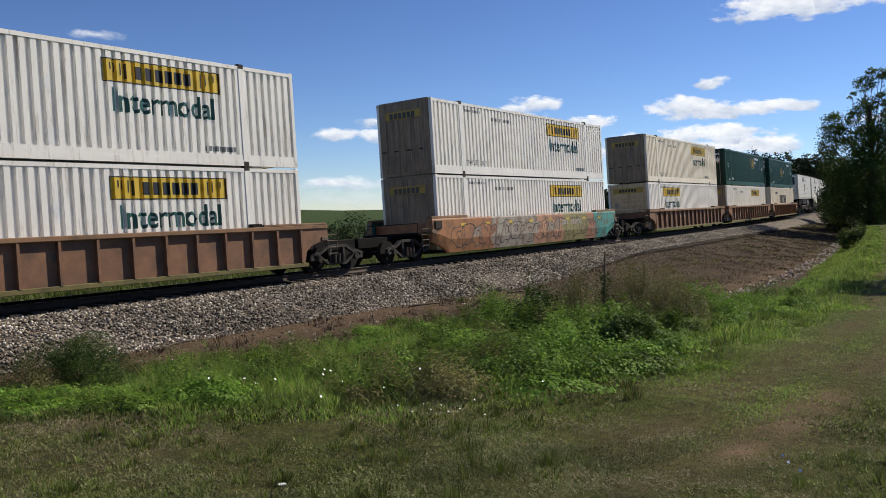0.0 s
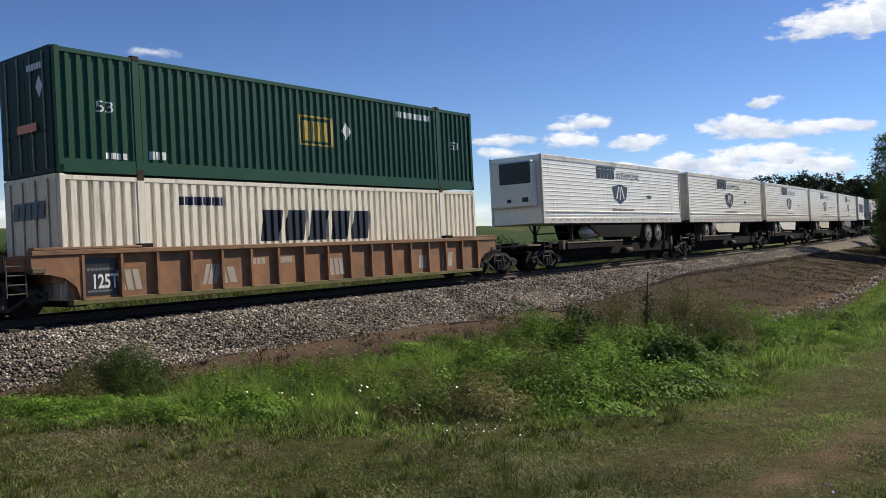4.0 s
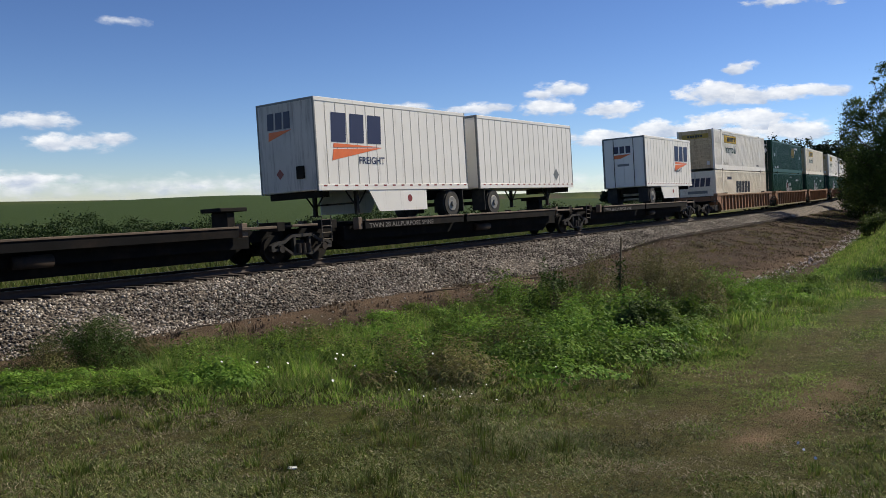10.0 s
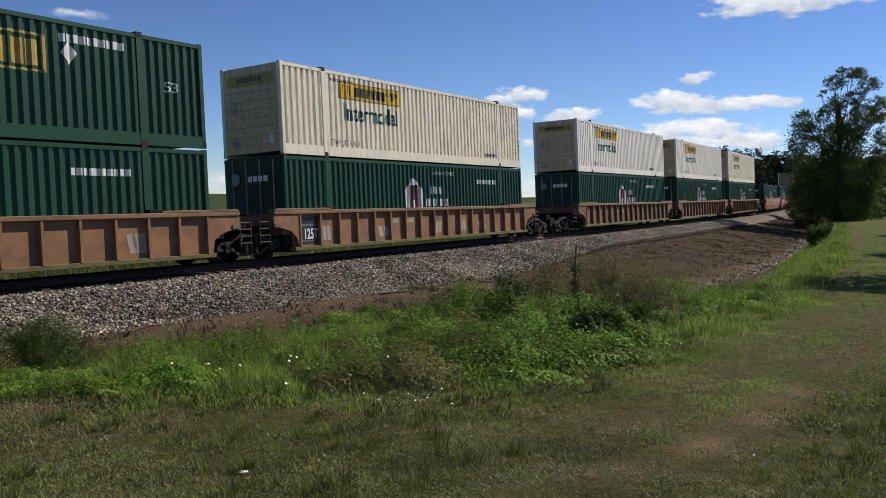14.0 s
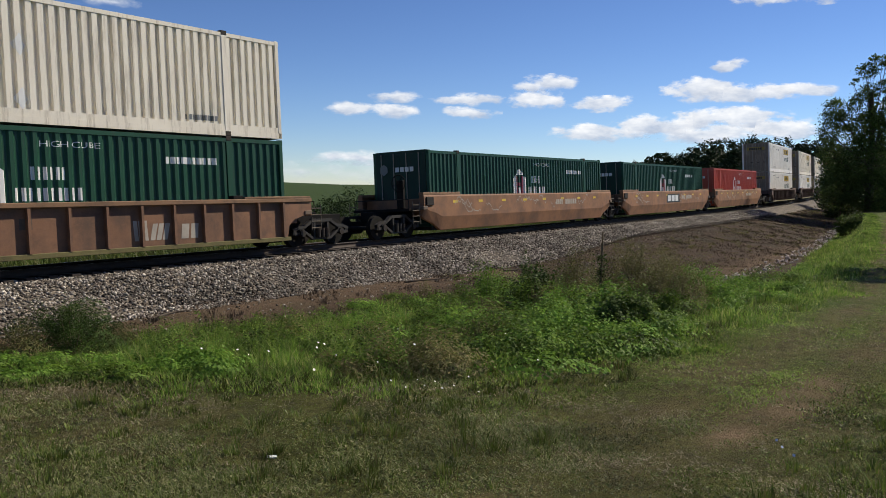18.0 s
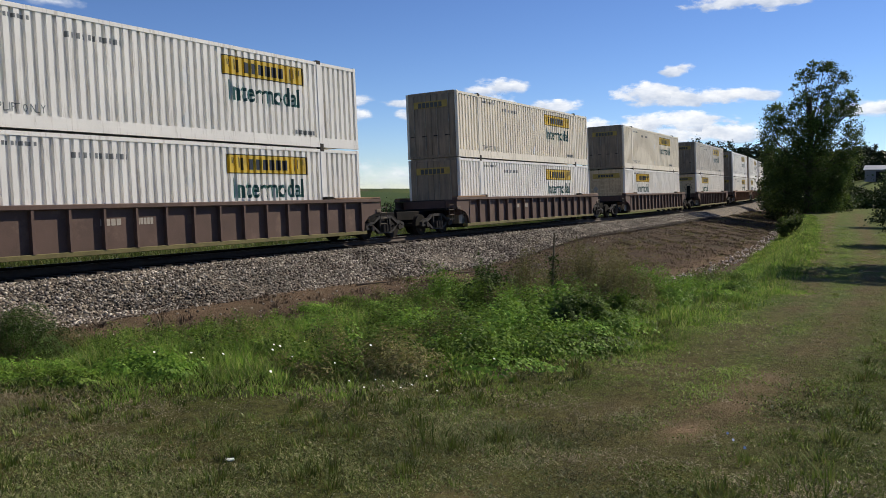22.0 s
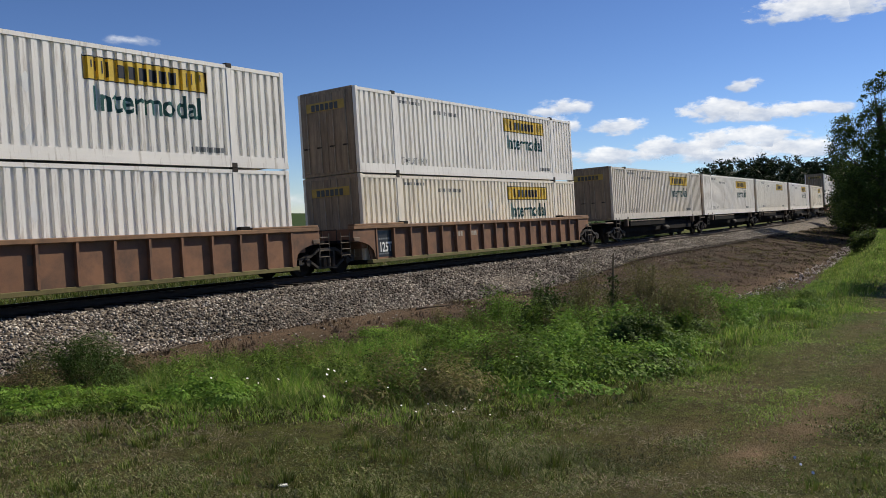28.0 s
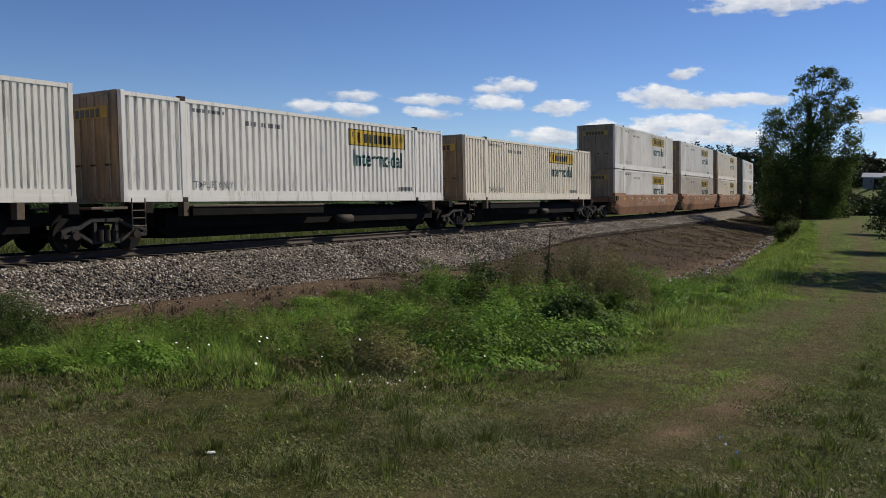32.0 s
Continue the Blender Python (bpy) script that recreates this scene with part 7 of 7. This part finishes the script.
def car_end(ob, x, sg, paint, coupler, brake=False):
    """The end of a well car at x; sg +1 when it points to +x."""
    X = lambda a, b: (min(x + sg * a, x + sg * b), max(x + sg * a, x + sg * b))
    part("end_sill", boxes((*X(0.05, 0.35), -1.45, 1.45, 0.75, 1.42), bevel=0.02), M[paint], ob)
    part("end_platform", boxes((*X(0.35, 1.35), -1.3, 1.3, 0.96, 1.06), bevel=0.01), M["deck"], ob)
    part("centre_sill", boxes((*X(0.2, coupler), -0.28, 0.28, 0.62, 0.98), bevel=0.02), M["deck"], ob)
    for y in (-1.47, 1.47):
        ladder(ob, x + sg * 1.15, y, 0.5, 1.3)
        st = part("step", boxes((*X(0.55, 0.85), y - 0.12, y + 0.12, 1.0, 1.12), bevel=0.01), M["deckedge"], ob, "worn end step")
    bm = bmesh.new()
    for y in (-1.25, 1.25):
        tube(bm, (x + sg * 1.3, y, 1.0), (x + sg * 1.3, y, 1.4), 0.017, 6)
    tube(bm, (x + sg * 1.3, -1.25, 1.4), (x + sg * 1.3, 1.25, 1.4), 0.017, 6)
    part("handrail", bm, M["worn"], ob)
    part("air_reservoir", tube(bmesh.new(), (x + sg * 0.75, -0.9, 0.82), (x + sg * 0.75, 0.3, 0.82), 0.16, 14), M["steel"], ob, "dark air reservoir", False)
    if brake:
        bm = bmesh.new()
        mm = Matrix.Translation((x + sg * 1.2, -0.75, 2.0)) @ Matrix.Rotation(math.pi / 2, 4, "Y")
        ring = [(0.3 * math.cos(i * math.pi / 10), 0.3 * math.sin(i * math.pi / 10)) for i in range(21)]
        for p, q in zip(ring, ring[1:]):
            tube(bm, mm @ Vector((*p, 0)), mm @ Vector((*q, 0)), 0.02, 6)
        for i in range(5):
            a = i * 1.257
            tube(bm, mm @ Vector((0, 0, 0)), mm @ Vector((0.3 * math.cos(a), 0.3 * math.sin(a), 0)), 0.014, 6)
        part("brake_wheel", bm, M["steel"], ob, "spoked hand brake wheel")
        part("brake_stand", boxes((*X(1.0, 1.15), -0.9, -0.6, 1.06, 2.1), bevel=0.02), M["steel"], ob)


def well_marks(ob, colour, tonnage):
    bm = blocks(4, 5.1, 5.75, 0.95, 1.12)
    blocks(6, 6.1, 6.75, 0.95, 1.12, bm=bm)
    part("car_number", drape(bm, -1.462), M["faded"], ob, "plain white number bars")
    if tonnage:
        part("black_panel", drape(quad(0.37, 1.245, 0.42, 1.3), -1.462), M["black"], ob)
        part("tonnage_lettering", drape(fit_to(text_mesh("125T", 0.4, bold=0.01), 0.62, 1.24, 0.58, 0.92), -1.462, None, 0.008), M["whitevinyl"], ob, "white tonnage lettering")
        part("panel_mark", drape(blocks(7, 0.46, 1.14, 1.0, 1.06, bm=blocks(7, 0.46, 1.1, 0.5, 0.55)), -1.462, None, 0.008), M["greyvinyl"], ob)
    part("side_label", drape(quad(7.9, 8.2, 0.9, 1.15), -1.462), M["deckedge"], ob)


def ribbed_well(paint, trucks, gap, label, tonnage=False, brake=False, scrawl=0):
    """A well car with ribbed sides; x 0 to CL is its load's length, trucks the places of its trucks."""
    ob = tagged(new("well_car"), label, "well car", "well cars of the train")
    P = M[paint]
    for sg in (1, -1):
        m = pose(CL / 2, 0, 0, 0, 0, 0 if sg > 0 else 180) @ pose(-CL / 2, 0, 0)
        part("side_plate", prism([(-0.05, 1.38), (-0.05, 1.0), (0.1, 0.3), (CL - 0.1, 0.3), (CL + 0.05, 1.0), (CL + 0.05, 1.38)], -1.462, -1.44), P, ob).matrix_basis = m
        part("top_chord", boxes((-0.85, CL + 0.85, -1.60, -1.325, 1.38, 1.50), bevel=0.015), M["sill"] if paint != "darkbrown" else P, ob, "worn top chord").matrix_basis = m
        part("bottom_chord", boxes((0.05, CL - 0.05, -1.57, -1.325, 0.24, 0.36), bevel=0.012), M["moss"], ob, "dusty bottom chord").matrix_basis = m
        arch = [(-0.85, 1.37), (-0.85, 0.98), (-0.45, 0.96), (-0.1, 0.86), (0.15, 0.66), (0.25, 0.36), (0.32, 0.36), (0.32, 1.37)]
        part("end_plate", prism(arch, -1.56, -1.51), P, ob).matrix_basis = m
        part("end_plate", prism([(CL - a, b) for a, b in arch[::-1]], -1.56, -1.51), P, ob).matrix_basis = m
        rib = None
        for i in range(17):
            x = 0.32 + i * (CL - 0.64) / 16
            if rib is None:
                rib = part("rib", prism([(-0.035, 1.38), (-0.035, 0.36), (0.035, 0.36), (0.035, 1.38)], -1.585, -1.462), P, ob)
                rib.matrix_basis = m @ pose(x, 0, 0)
            else:
                again(rib, m @ pose(x, 0, 0))
        parts("guide_lug", M["steel"], ob, m, (POST - 0.15, POST + 0.2, -1.53, -1.33, 1.50, 1.60), (CL - POST - 0.2, CL - POST + 0.15, -1.53, -1.33, 1.50, 1.60), label="dark container guide")
        parts("cover_plate", M["sill"], ob, m, (-0.8, POST - 0.15, -1.60, -1.31, 1.50, 1.56), (CL - POST + 0.15, CL + 0.8, -1.60, -1.31, 1.50, 1.56))
    part("well_floor", boxes((0.0, CL, -1.32, 1.32, 0.26, 0.35), (0.2, 0.5, -1.32, 1.32, 0.2, 0.36), (CL - 0.5, CL - 0.2, -1.32, 1.32, 0.2, 0.36)), M["steel"], ob)
    well_marks(ob, paint, tonnage)
    if scrawl:
        r2 = random.Random(scrawl)
        bm = bmesh.new()
        for i in range(6):
            x = r2.uniform(1.0, 14.5)
            blocks(r2.randint(2, 3), x, x + r2.uniform(0.4, 0.7), 0.5, r2.uniform(0.8, 1.05), 0.25, 0.2, r2.uniform(-0.3, 0.3), bm)
        part("scrawl", drape(bm, -1.462), M["faded"], ob, "faded pale graffiti scrawl")
    car_end(ob, 0, -1, paint, gap, brake)
    car_end(ob, CL, 1, paint, gap)
    for x in trucks:
        truck(ob, x)
    return ob


def sprayed(ob):
    """Spray-painted swelling outlines along the whole side wall, some filled paler."""
    r2 = random.Random(77)
    side_y = lambda z: -1.554 if z > 0.72 else -1.554 + 0.24 * (0.72 - z)
    line, fill = bmesh.new(), bmesh.new()
    x = 0.5
    while x < CL - 1.2:
        a, b = r2.uniform(0.28, 0.55), r2.uniform(0.36, 0.5)
        c, e, ph, lean = x + a, 0.84 + r2.uniform(-0.08, 0.08), r2.uniform(0, 6.28), r2.uniform(-0.25, 0.35)
        pts = []
        for i in range(22):
            th = i * math.pi / 11
            k = 1 + 0.13 * math.sin(3 * th + ph) + 0.08 * math.sin(5 * th + 2 * ph)
            sq = (abs(math.cos(th)) ** 3 + abs(math.sin(th)) ** 3) ** (-1 / 3)
            zz = min(1.42, max(0.34, e + b * k * sq * math.sin(th)))
            pts.append((c + a * k * sq * math.cos(th) + lean * (zz - e), zz))
        rings = [(pts, r2.uniform(0.9, 0.94))]
        if r2.random() < 0.75:
            rings.append(([(c + (px - c) * 0.35 + 0.05, e + (pz - e) * 0.4 + 0.08) for px, pz in pts], 0.8))
        for ring, kk in rings:
            o = [line.verts.new((px, side_y(pz), pz)) for px, pz in ring]
            q = [line.verts.new((c + (px - c) * kk, side_y(e + (pz - e) * kk), e + (pz - e) * kk)) for px, pz in ring]
            for i in range(len(ring)):
                line.faces.new((o[i], o[(i + 1) % 22], q[(i + 1) % 22], q[i]))
        if r2.random() < 0.4:
            mid = fill.verts.new((c, side_y(e) + 0.002, e))
            o = [fill.verts.new((px, side_y(pz) + 0.002, pz)) for px, pz in pts]
            for i in range(22):
                fill.faces.new((mid, o[i], o[(i + 1) % 22]))
        x += 2 * a * r2.uniform(0.72, 0.95)
    part("graffiti_scrawl", line, M["sprayblack"], ob, "dark sprayed outlines")
    part("pale_scrawl", fill, M["spraypale"], ob, "pale sprayed fill")


def smooth_well(paint, trucks, gap, label, brake=False, sign=0, scrawl=0):
    """A well car with smooth bent sides."""
    ob = tagged(new("well_car"), label, "well car", "well cars of the train")
    P = M[paint]
    for sg in (1, -1):
        m = pose(CL / 2, 0, 0, 0, 0, 0 if sg > 0 else 180) @ pose(-CL / 2, 0, 0)
        bm = bmesh.new()
        # cross-section (y, z) from top to bottom, at stations along the car
        sec = [(-1.33, 1.54), (-1.53, 1.54), (-1.55, 1.48), (-1.55, 0.72), (-1.43, 0.22), (-1.33, 0.20)]
        st = [(-0.75, 0.55), (-0.6, 0.45), (0.0, 0.25), (0.45, 0.0), (CL - 0.45, 0.0), (CL, 0.25), (CL + 0.6, 0.45), (CL + 0.75, 0.55)]
        rows = []
        for x, lift in st:
            rows.append([bm.verts.new((x, a, max(b, b + lift * (1.54 - b) / 1.34) if b < 1.4 else b)) for a, b in sec])
        for r0, r1 in zip(rows, rows[1:]):
            for j in range(len(sec) - 1):
                bm.faces.new((r0[j], r1[j], r1[j + 1], r0[j + 1]))
        bm.faces.new(rows[0]), bm.faces.new(rows[-1][::-1])
        part("side_wall", bm, P, ob).matrix_basis = m
        parts("guide_plate", M["sill"], ob, m, (-0.75, POST - 0.2, -1.53, -1.31, 1.54, 1.64), (CL - POST + 0.2, CL + 0.75, -1.53, -1.31, 1.54, 1.64), label="dark guide plate")
        bm = bmesh.new()
        for i in range(8):
            quad(1.2 + i * 1.9, 1.2 + i * 1.9 + 0.35, 1.22, 1.32, bm)
        part("reflector_tape", drape(bm, -1.55), M["yellow"], ob, "faded yellow reflector tape").matrix_basis = m
        part("end_box", boxes((-0.62, -0.18, -1.60, -1.55, 1.16, 1.46), bevel=0.01), M["worn"], ob, "grey end panel").matrix_basis = m
    part("well_floor", boxes((0.0, CL, -1.33, 1.33, 0.22, 0.35)), M["steel"], ob)
    nb = blocks(4, 10.2, 10.95, 1.0, 1.24)
    blocks(6, 11.2, 12.5, 1.0, 1.24, bm=nb)
    part("car_number", drape(nb, -1.55), M["faded"], ob, "plain white number bars")
    if sign == 1:
        part("name_panel", drape(quad(7.0, 9.7, 0.80, 1.34), -1.55), M["black"], ob, "black company panel")
        part("name_mark", drape(blocks(3, 7.2, 9.55, 0.88, 1.26, 0.3, 0.12), -1.55, None, 0.008), M["whitevinyl"], ob, "white plain blocks")
    if paint == "graffiti":
        sprayed(ob)
    if scrawl:
        r2 = random.Random(scrawl)
        bm = bmesh.new()
        for i in range(9):
            x = r2.uniform(0.8, 14.5)
            p = Vector((x, 0, 1.15))
            for j in range(14):
                q = p + Vector((0.09, 0, r2.uniform(-0.16, 0.16)))
                q.z = min(1.42, max(0.85, q.z))
                bm.faces.new([bm.verts.new((p.x, 0, p.z)), bm.verts.new((q.x, 0, q.z)), bm.verts.new((q.x, 0, q.z + 0.035)), bm.verts.new((p.x, 0, p.z + 0.035))])
                p = q
        part("scrawl", drape(bm, -1.55), M["faded"], ob, "faded pale graffiti scrawl")
    car_end(ob, 0, -1, paint, gap, brake)
    car_end(ob, CL, 1, paint, gap)
    for x in trucks:
        truck(ob, x)
    return ob


def spine_car(pitch, trucks, label, words=False):
    """One unit of a spine car: a deep centre beam with deck plates and bolsters; x 0 is its front joint."""
    ob = tagged(new("spine_car"), label, "spine car", "spine cars of the train")
    L = pitch
    part("centre_beam", prism([(0.3, 1.0), (1.6, 1.0), (1.6, 1.08), (L - 1.6, 1.08), (L - 1.6, 1.0), (L - 0.3, 1.0), (L - 0.3, 0.72), (L - 1.7, 0.66), (L - 2.5, 0.22), (2.5, 0.22), (1.7, 0.66), (0.3, 0.72)], -0.62, 0.62), M["deck"], ob)
    for sg in (1, -1):
        m = pose(L / 2, 0, 0, 0, 0, 0 if sg > 0 else 180) @ pose(-L / 2, 0, 0)
        part("deck_plate", boxes((2.6, 8.4, -1.42, -0.62, 1.05, 1.12), (2.6, 8.4, -1.42, -1.36, 0.86, 1.05)), M["deck"], ob).matrix_basis = m
        part("deck_edge", boxes((2.6, 8.4, -1.45, -1.38, 1.10, 1.16), bevel=0.01), M["deckedge"], ob, "rubbed deck edge").matrix_basis = m
        part("side_sill", boxes((2.0, L - 2.0, -1.0, -0.7, 0.52, 0.98)), M["deck"], ob).matrix_basis = m
        parts("bolster", M["steel"], ob, m, (0.95, 1.25, -1.40, -0.62, 0.95, 1.22), (L - 1.25, L - 0.95, -1.40, -0.62, 0.95, 1.22))
        parts("pedestal", M["deckedge"], ob, m, (POST + 0.35, POST + 0.55, -1.36, -1.12, 0.85, 1.24), (L - POST - 0.55, L - POST - 0.35, -1.36, -1.12, 0.85, 1.24), label="pale container pedestal")
        ladder(ob, 0.75, -sg * 1.42, 0.55, 1.35)
    if words:
        for sg in (1, -1):
            m = pose(L / 2, 0, 0, 0, 0, 0 if sg > 0 else 180) @ pose(-L / 2, 0, 0)
            part("deck_plate", boxes((8.6, L - 2.7, -1.42, -0.62, 1.05, 1.12), (8.6, L - 2.7, -1.42, -1.36, 0.86, 1.05)), M["deck"], ob).matrix_basis = m
            part("deck_edge", boxes((8.6, L - 2.7, -1.45, -1.38, 1.10, 1.16), bevel=0.01), M["deckedge"], ob, "rubbed deck edge").matrix_basis = m
            part("deck_edge", boxes((L - 2.6, L - 1.3, -1.45, -1.38, 1.04, 1.12), bevel=0.01), M["deckedge"], ob, "rubbed deck edge").matrix_basis = m
    part("joint_platform", boxes((-0.55, 0.55, -1.25, 1.25, 1.06, 1.13), bevel=0.01), M["deckedge"], ob)
    part("hitch", boxes((L - 2.2, L - 1.9, -0.35, 0.35, 1.08, 1.6), (L - 2.5, L - 1.5, -0.45, 0.45, 1.6, 1.72), bevel=0.02), M["steel"], ob, "folding trailer hitch")
    part("air_reservoir", tube(bmesh.new(), (L * 0.52, -1.12, 0.62), (L * 0.52 + 0.9, -1.12, 0.62), 0.15, 14), M["worn"], ob, "pale air reservoir", False)
    if words:
        part("lettering", drape(fit_to(text_mesh("TWIN 28 ALLPURPOSE SPINE", 0.3), 2.8, 6.4, 0.88, 1.03), -1.42), M["dimwhite"], ob, "dull grey lettering")
    for x in trucks:
        truck(ob, x)
    return ob


# Order of the train. Each row: place of the load's front end at the start, car, lower load, upper load.
# A capital after the kind letter: the nose (N) or the doors (D) point forward.
SINGLE = (-1.75, CL + 1.75)
STRING_A = [
    (-8.7, "ribbed", "brown", SINGLE, 3.6, "wD", "wD", 0, 1, 0), (14.8, "smooth", "graffiti", SINGLE, 3.6, "wD", "wD", 0, 0, 0),
    (38.0, "ribbed", "brown", (-1.75, CL + 1.62), 2.2, "wN", "cD", 0, 0, 0), (57.2, "ribbed", "tan", (CL + 1.62,), 2.2, "yD", "eD", 1, 0, 3), (76.5, "ribbed", "tan", (CL + 1.75,), 3.0, "sD", "fD", 1, 0, 4),
]
STRING_B = [
    (244.6, "ribbed", "tan", (-1.75, CL + 1.62), 2.2, "sN", "wN", 0, 0, 0), (264.0, "ribbed", "tan", (CL + 1.62,), 2.2, "hD", "eD", 1, 0, 5), (283.2, "ribbed", "tan", (CL + 1.75,), 3.6, "hD", "cN", 1, 0, 6),
    (306.4, "ribbed", "brown", (-1.75, CL + 1.62), 2.2, "hD", "wN", 0, 0, 0), (325.9, "ribbed", "brown", (CL + 1.62,), 2.2, "hD", "wN", 1, 0, 7), (345.3, "ribbed", "brown", (CL + 1.75,), 3.6, "hD", "cN", 1, 0, 8),
]
STRING_C = [
    (369.0, "smooth", "tan", (-1.75, CL + 1.62), 2.2, "hD", "", 0, 1, 11), (388.5, "smooth", "tan", (CL + 1.62,), 2.2, "hD", "", 1, 0, 12), (408.0, "smooth", "tan", (CL + 1.75,), 3.6, "rD", "", 0, 0, 13),
    (431.4, "ribbed", "darkbrown", SINGLE, 3.6, "wD", "wD", 0, 0, 0), (454.9, "ribbed", "darkbrown", SINGLE, 3.6, "wD", "cD", 0, 0, 0), (478.4, "ribbed", "darkbrown", SINGLE, 3.6, "wN", "cD", 0, 0, 0),
]
STRING_D = [
    (501.9, "ribbed", "darkbrown", SINGLE, 3.6, "wN", "gD", 0, 1, 9), (525.5, "ribbed", "brown", (-1.75, CL + 1.62), 2.2, "wD", "wD", 0, 0, 0), (544.9, "ribbed", "brown", (CL + 1.62,), 2.2, "wN", "wD", 1, 0, 0),
    (564.3, "ribbed", "brown", (CL + 1.75,), 3.0, "cD", "wD", 1, 0, 0),
    (675.8, "smooth", "tan", (-1.75, CL + 1.62), 2.2, "wD", "wD", 0, 0, 14), (695.0, "smooth", "tan", (CL + 1.62,), 2.2, "gD", "wD", 0, 0, 15), (714.3, "smooth", "tan", (CL + 1.75,), 3.6, "cD", "cD", 0, 0, 16),
    (737.8, "smooth", "graffiti", SINGLE, 3.6, "wD", "wD", 0, 0, 0),
]
WELLS = STRING_A + STRING_B + STRING_C + STRING_D
SPINES = [  # place of the front joint, pitch, trucks
    (96.9, 17.5, (1.3, 17.5)), (114.4, 17.3, (17.3,)), (131.7, 17.0, (17.0,)), (148.7, 17.2, (17.2,)), (165.9, 17.4, (16.2,)),
    (184.7, 18.4, (1.3, 18.4)), (203.1, 18.6, (18.6,)), (221.7, 18.4, (17.1,)),
    (584.7, 17.0, (1.3, 17.0)), (601.7, 17.1, (17.1,)), (618.8, 17.5, (17.5,)), (636.3, 18.1, (18.1,)), (654.4, 17.6, (16.3,)),
]
TRAILERS = [(97.7, "P1N"), (115.1, "P3D"), (132.3, "P2D"), (149.1, "P3D"), (166.3, "P4D"), (185.3, "RN"), (203.8, "YN"), (213.0, "ZD"), (230.9, "YD"),
            (585.2, "gD"), (602.1, "wD"), (619.2, "yD"), (636.7, "wD"), (654.8, "cD")]
CAR_LABELS = {"brown": "oxide brown ribbed well car with a worn top chord", "tan": "faded orange-brown well car with weathered paint",
              "darkbrown": "dark brown ribbed well car with dusty sills", "graffiti": "smooth-sided orange well car covered with graffiti"}
moving = []                            # (thing, place of its front end at the start, its length, height, turned about)
used = set()


def load(code, q, z, length):
    kind, end = code[:-1], code[-1]
    first = KINDS[kind]
    ob = first if kind not in used else copy_thing(first, Matrix.Identity(4))
    used.add(kind)
    # containers have their doors at x 0, trailers their nose
    front_at_zero = (end == "D") if kind in "wcgysefhr" else (end == "N")
    moving.append((ob, q, length, z, not front_at_zero))


for i, (q, kind, paint_, trucks, gap, low, up, tonn, brake, scr) in enumerate(WELLS):
    label = CAR_LABELS[paint_]
    if kind == "ribbed":
        car = ribbed_well(paint_, trucks, gap, label, bool(tonn), bool(brake), scr)
    else:
        car = smooth_well(paint_, trucks, gap, label, bool(brake), tonn, scr)
    moving.append((car, q, CL, 0.0, False))
    load(low, q, 0.36, CL)
    if up:
        load(up, q, 3.28, CL)
for i, (q, pitch, trucks) in enumerate(SPINES):
    car = spine_car(pitch, trucks, "black spine car with a deep centre beam and worn deck edges", 5 <= i < 8)
    moving.append((car, q, pitch, 0.0, False))
for q, code in TRAILERS:
    k = code[:-1]
    if k[0] == "P":
        load(code, q, 2.00, 16.0)
    elif k in "RYZ":
        load(code, q, 2.13, 8.3)
    else:
        load(code, q, 1.25, CL)

# How far the train has gone, second by second
GONE = [(0, 0.0), (1, 19.7), (2, 39.35), (3, 59.05), (4, 78.1), (4.5, 88.4), (5.5, 107.9), (6.5, 127.45), (7, 137.2), (8, 156.8), (9, 176.5), (10, 196.2), (11, 215.7), (12, 235.6),
        (13, 255.4), (13.5, 265.3), (14.5, 285.0), (15.5, 304.7), (16, 314.6), (17, 334.4), (18, 354.6), (19, 374.6), (20, 394.5), (21, 414.4), (22, 434.4), (23, 454.3), (24, 474.4),
        (25, 494.5), (25.5, 504.5), (26.5, 524.45), (27.5, 544.4), (28, 554.3), (29, 574.0), (30, 593.7), (31, 613.6), (32, 633.6)]


def load_pose(q, length, z, turned, gone):
    s0 = q - gone
    m = track_pose(s0 + length / 2, 0, z)
    if turned:
        m = m @ Matrix.Rotation(math.pi, 4, "Z")
    return m @ Matrix.Translation((-length / 2, 0, 0))


def motions():
    for ob, q, length, z, turned in moving:
        walk(ob, [(t, load_pose(q, length, z, turned, g)) for t, g in GONE])
    for ob, az, el, far in cloud_things:
        rows = []
        for t in range(0, 33, 4):
            a, e = radians(az + 0.0506 * t), radians(el)
            p = Vector((far * math.sin(a) * math.cos(e), far * math.cos(a) * math.cos(e), 1.92 + far * math.sin(e)))
            rows.append((t, Matrix.Translation(p) @ Matrix.Rotation(-a, 4, "Z") @ Matrix.Rotation(math.pi / 2 + e, 4, "X")))
        walk(ob, rows)


motions()
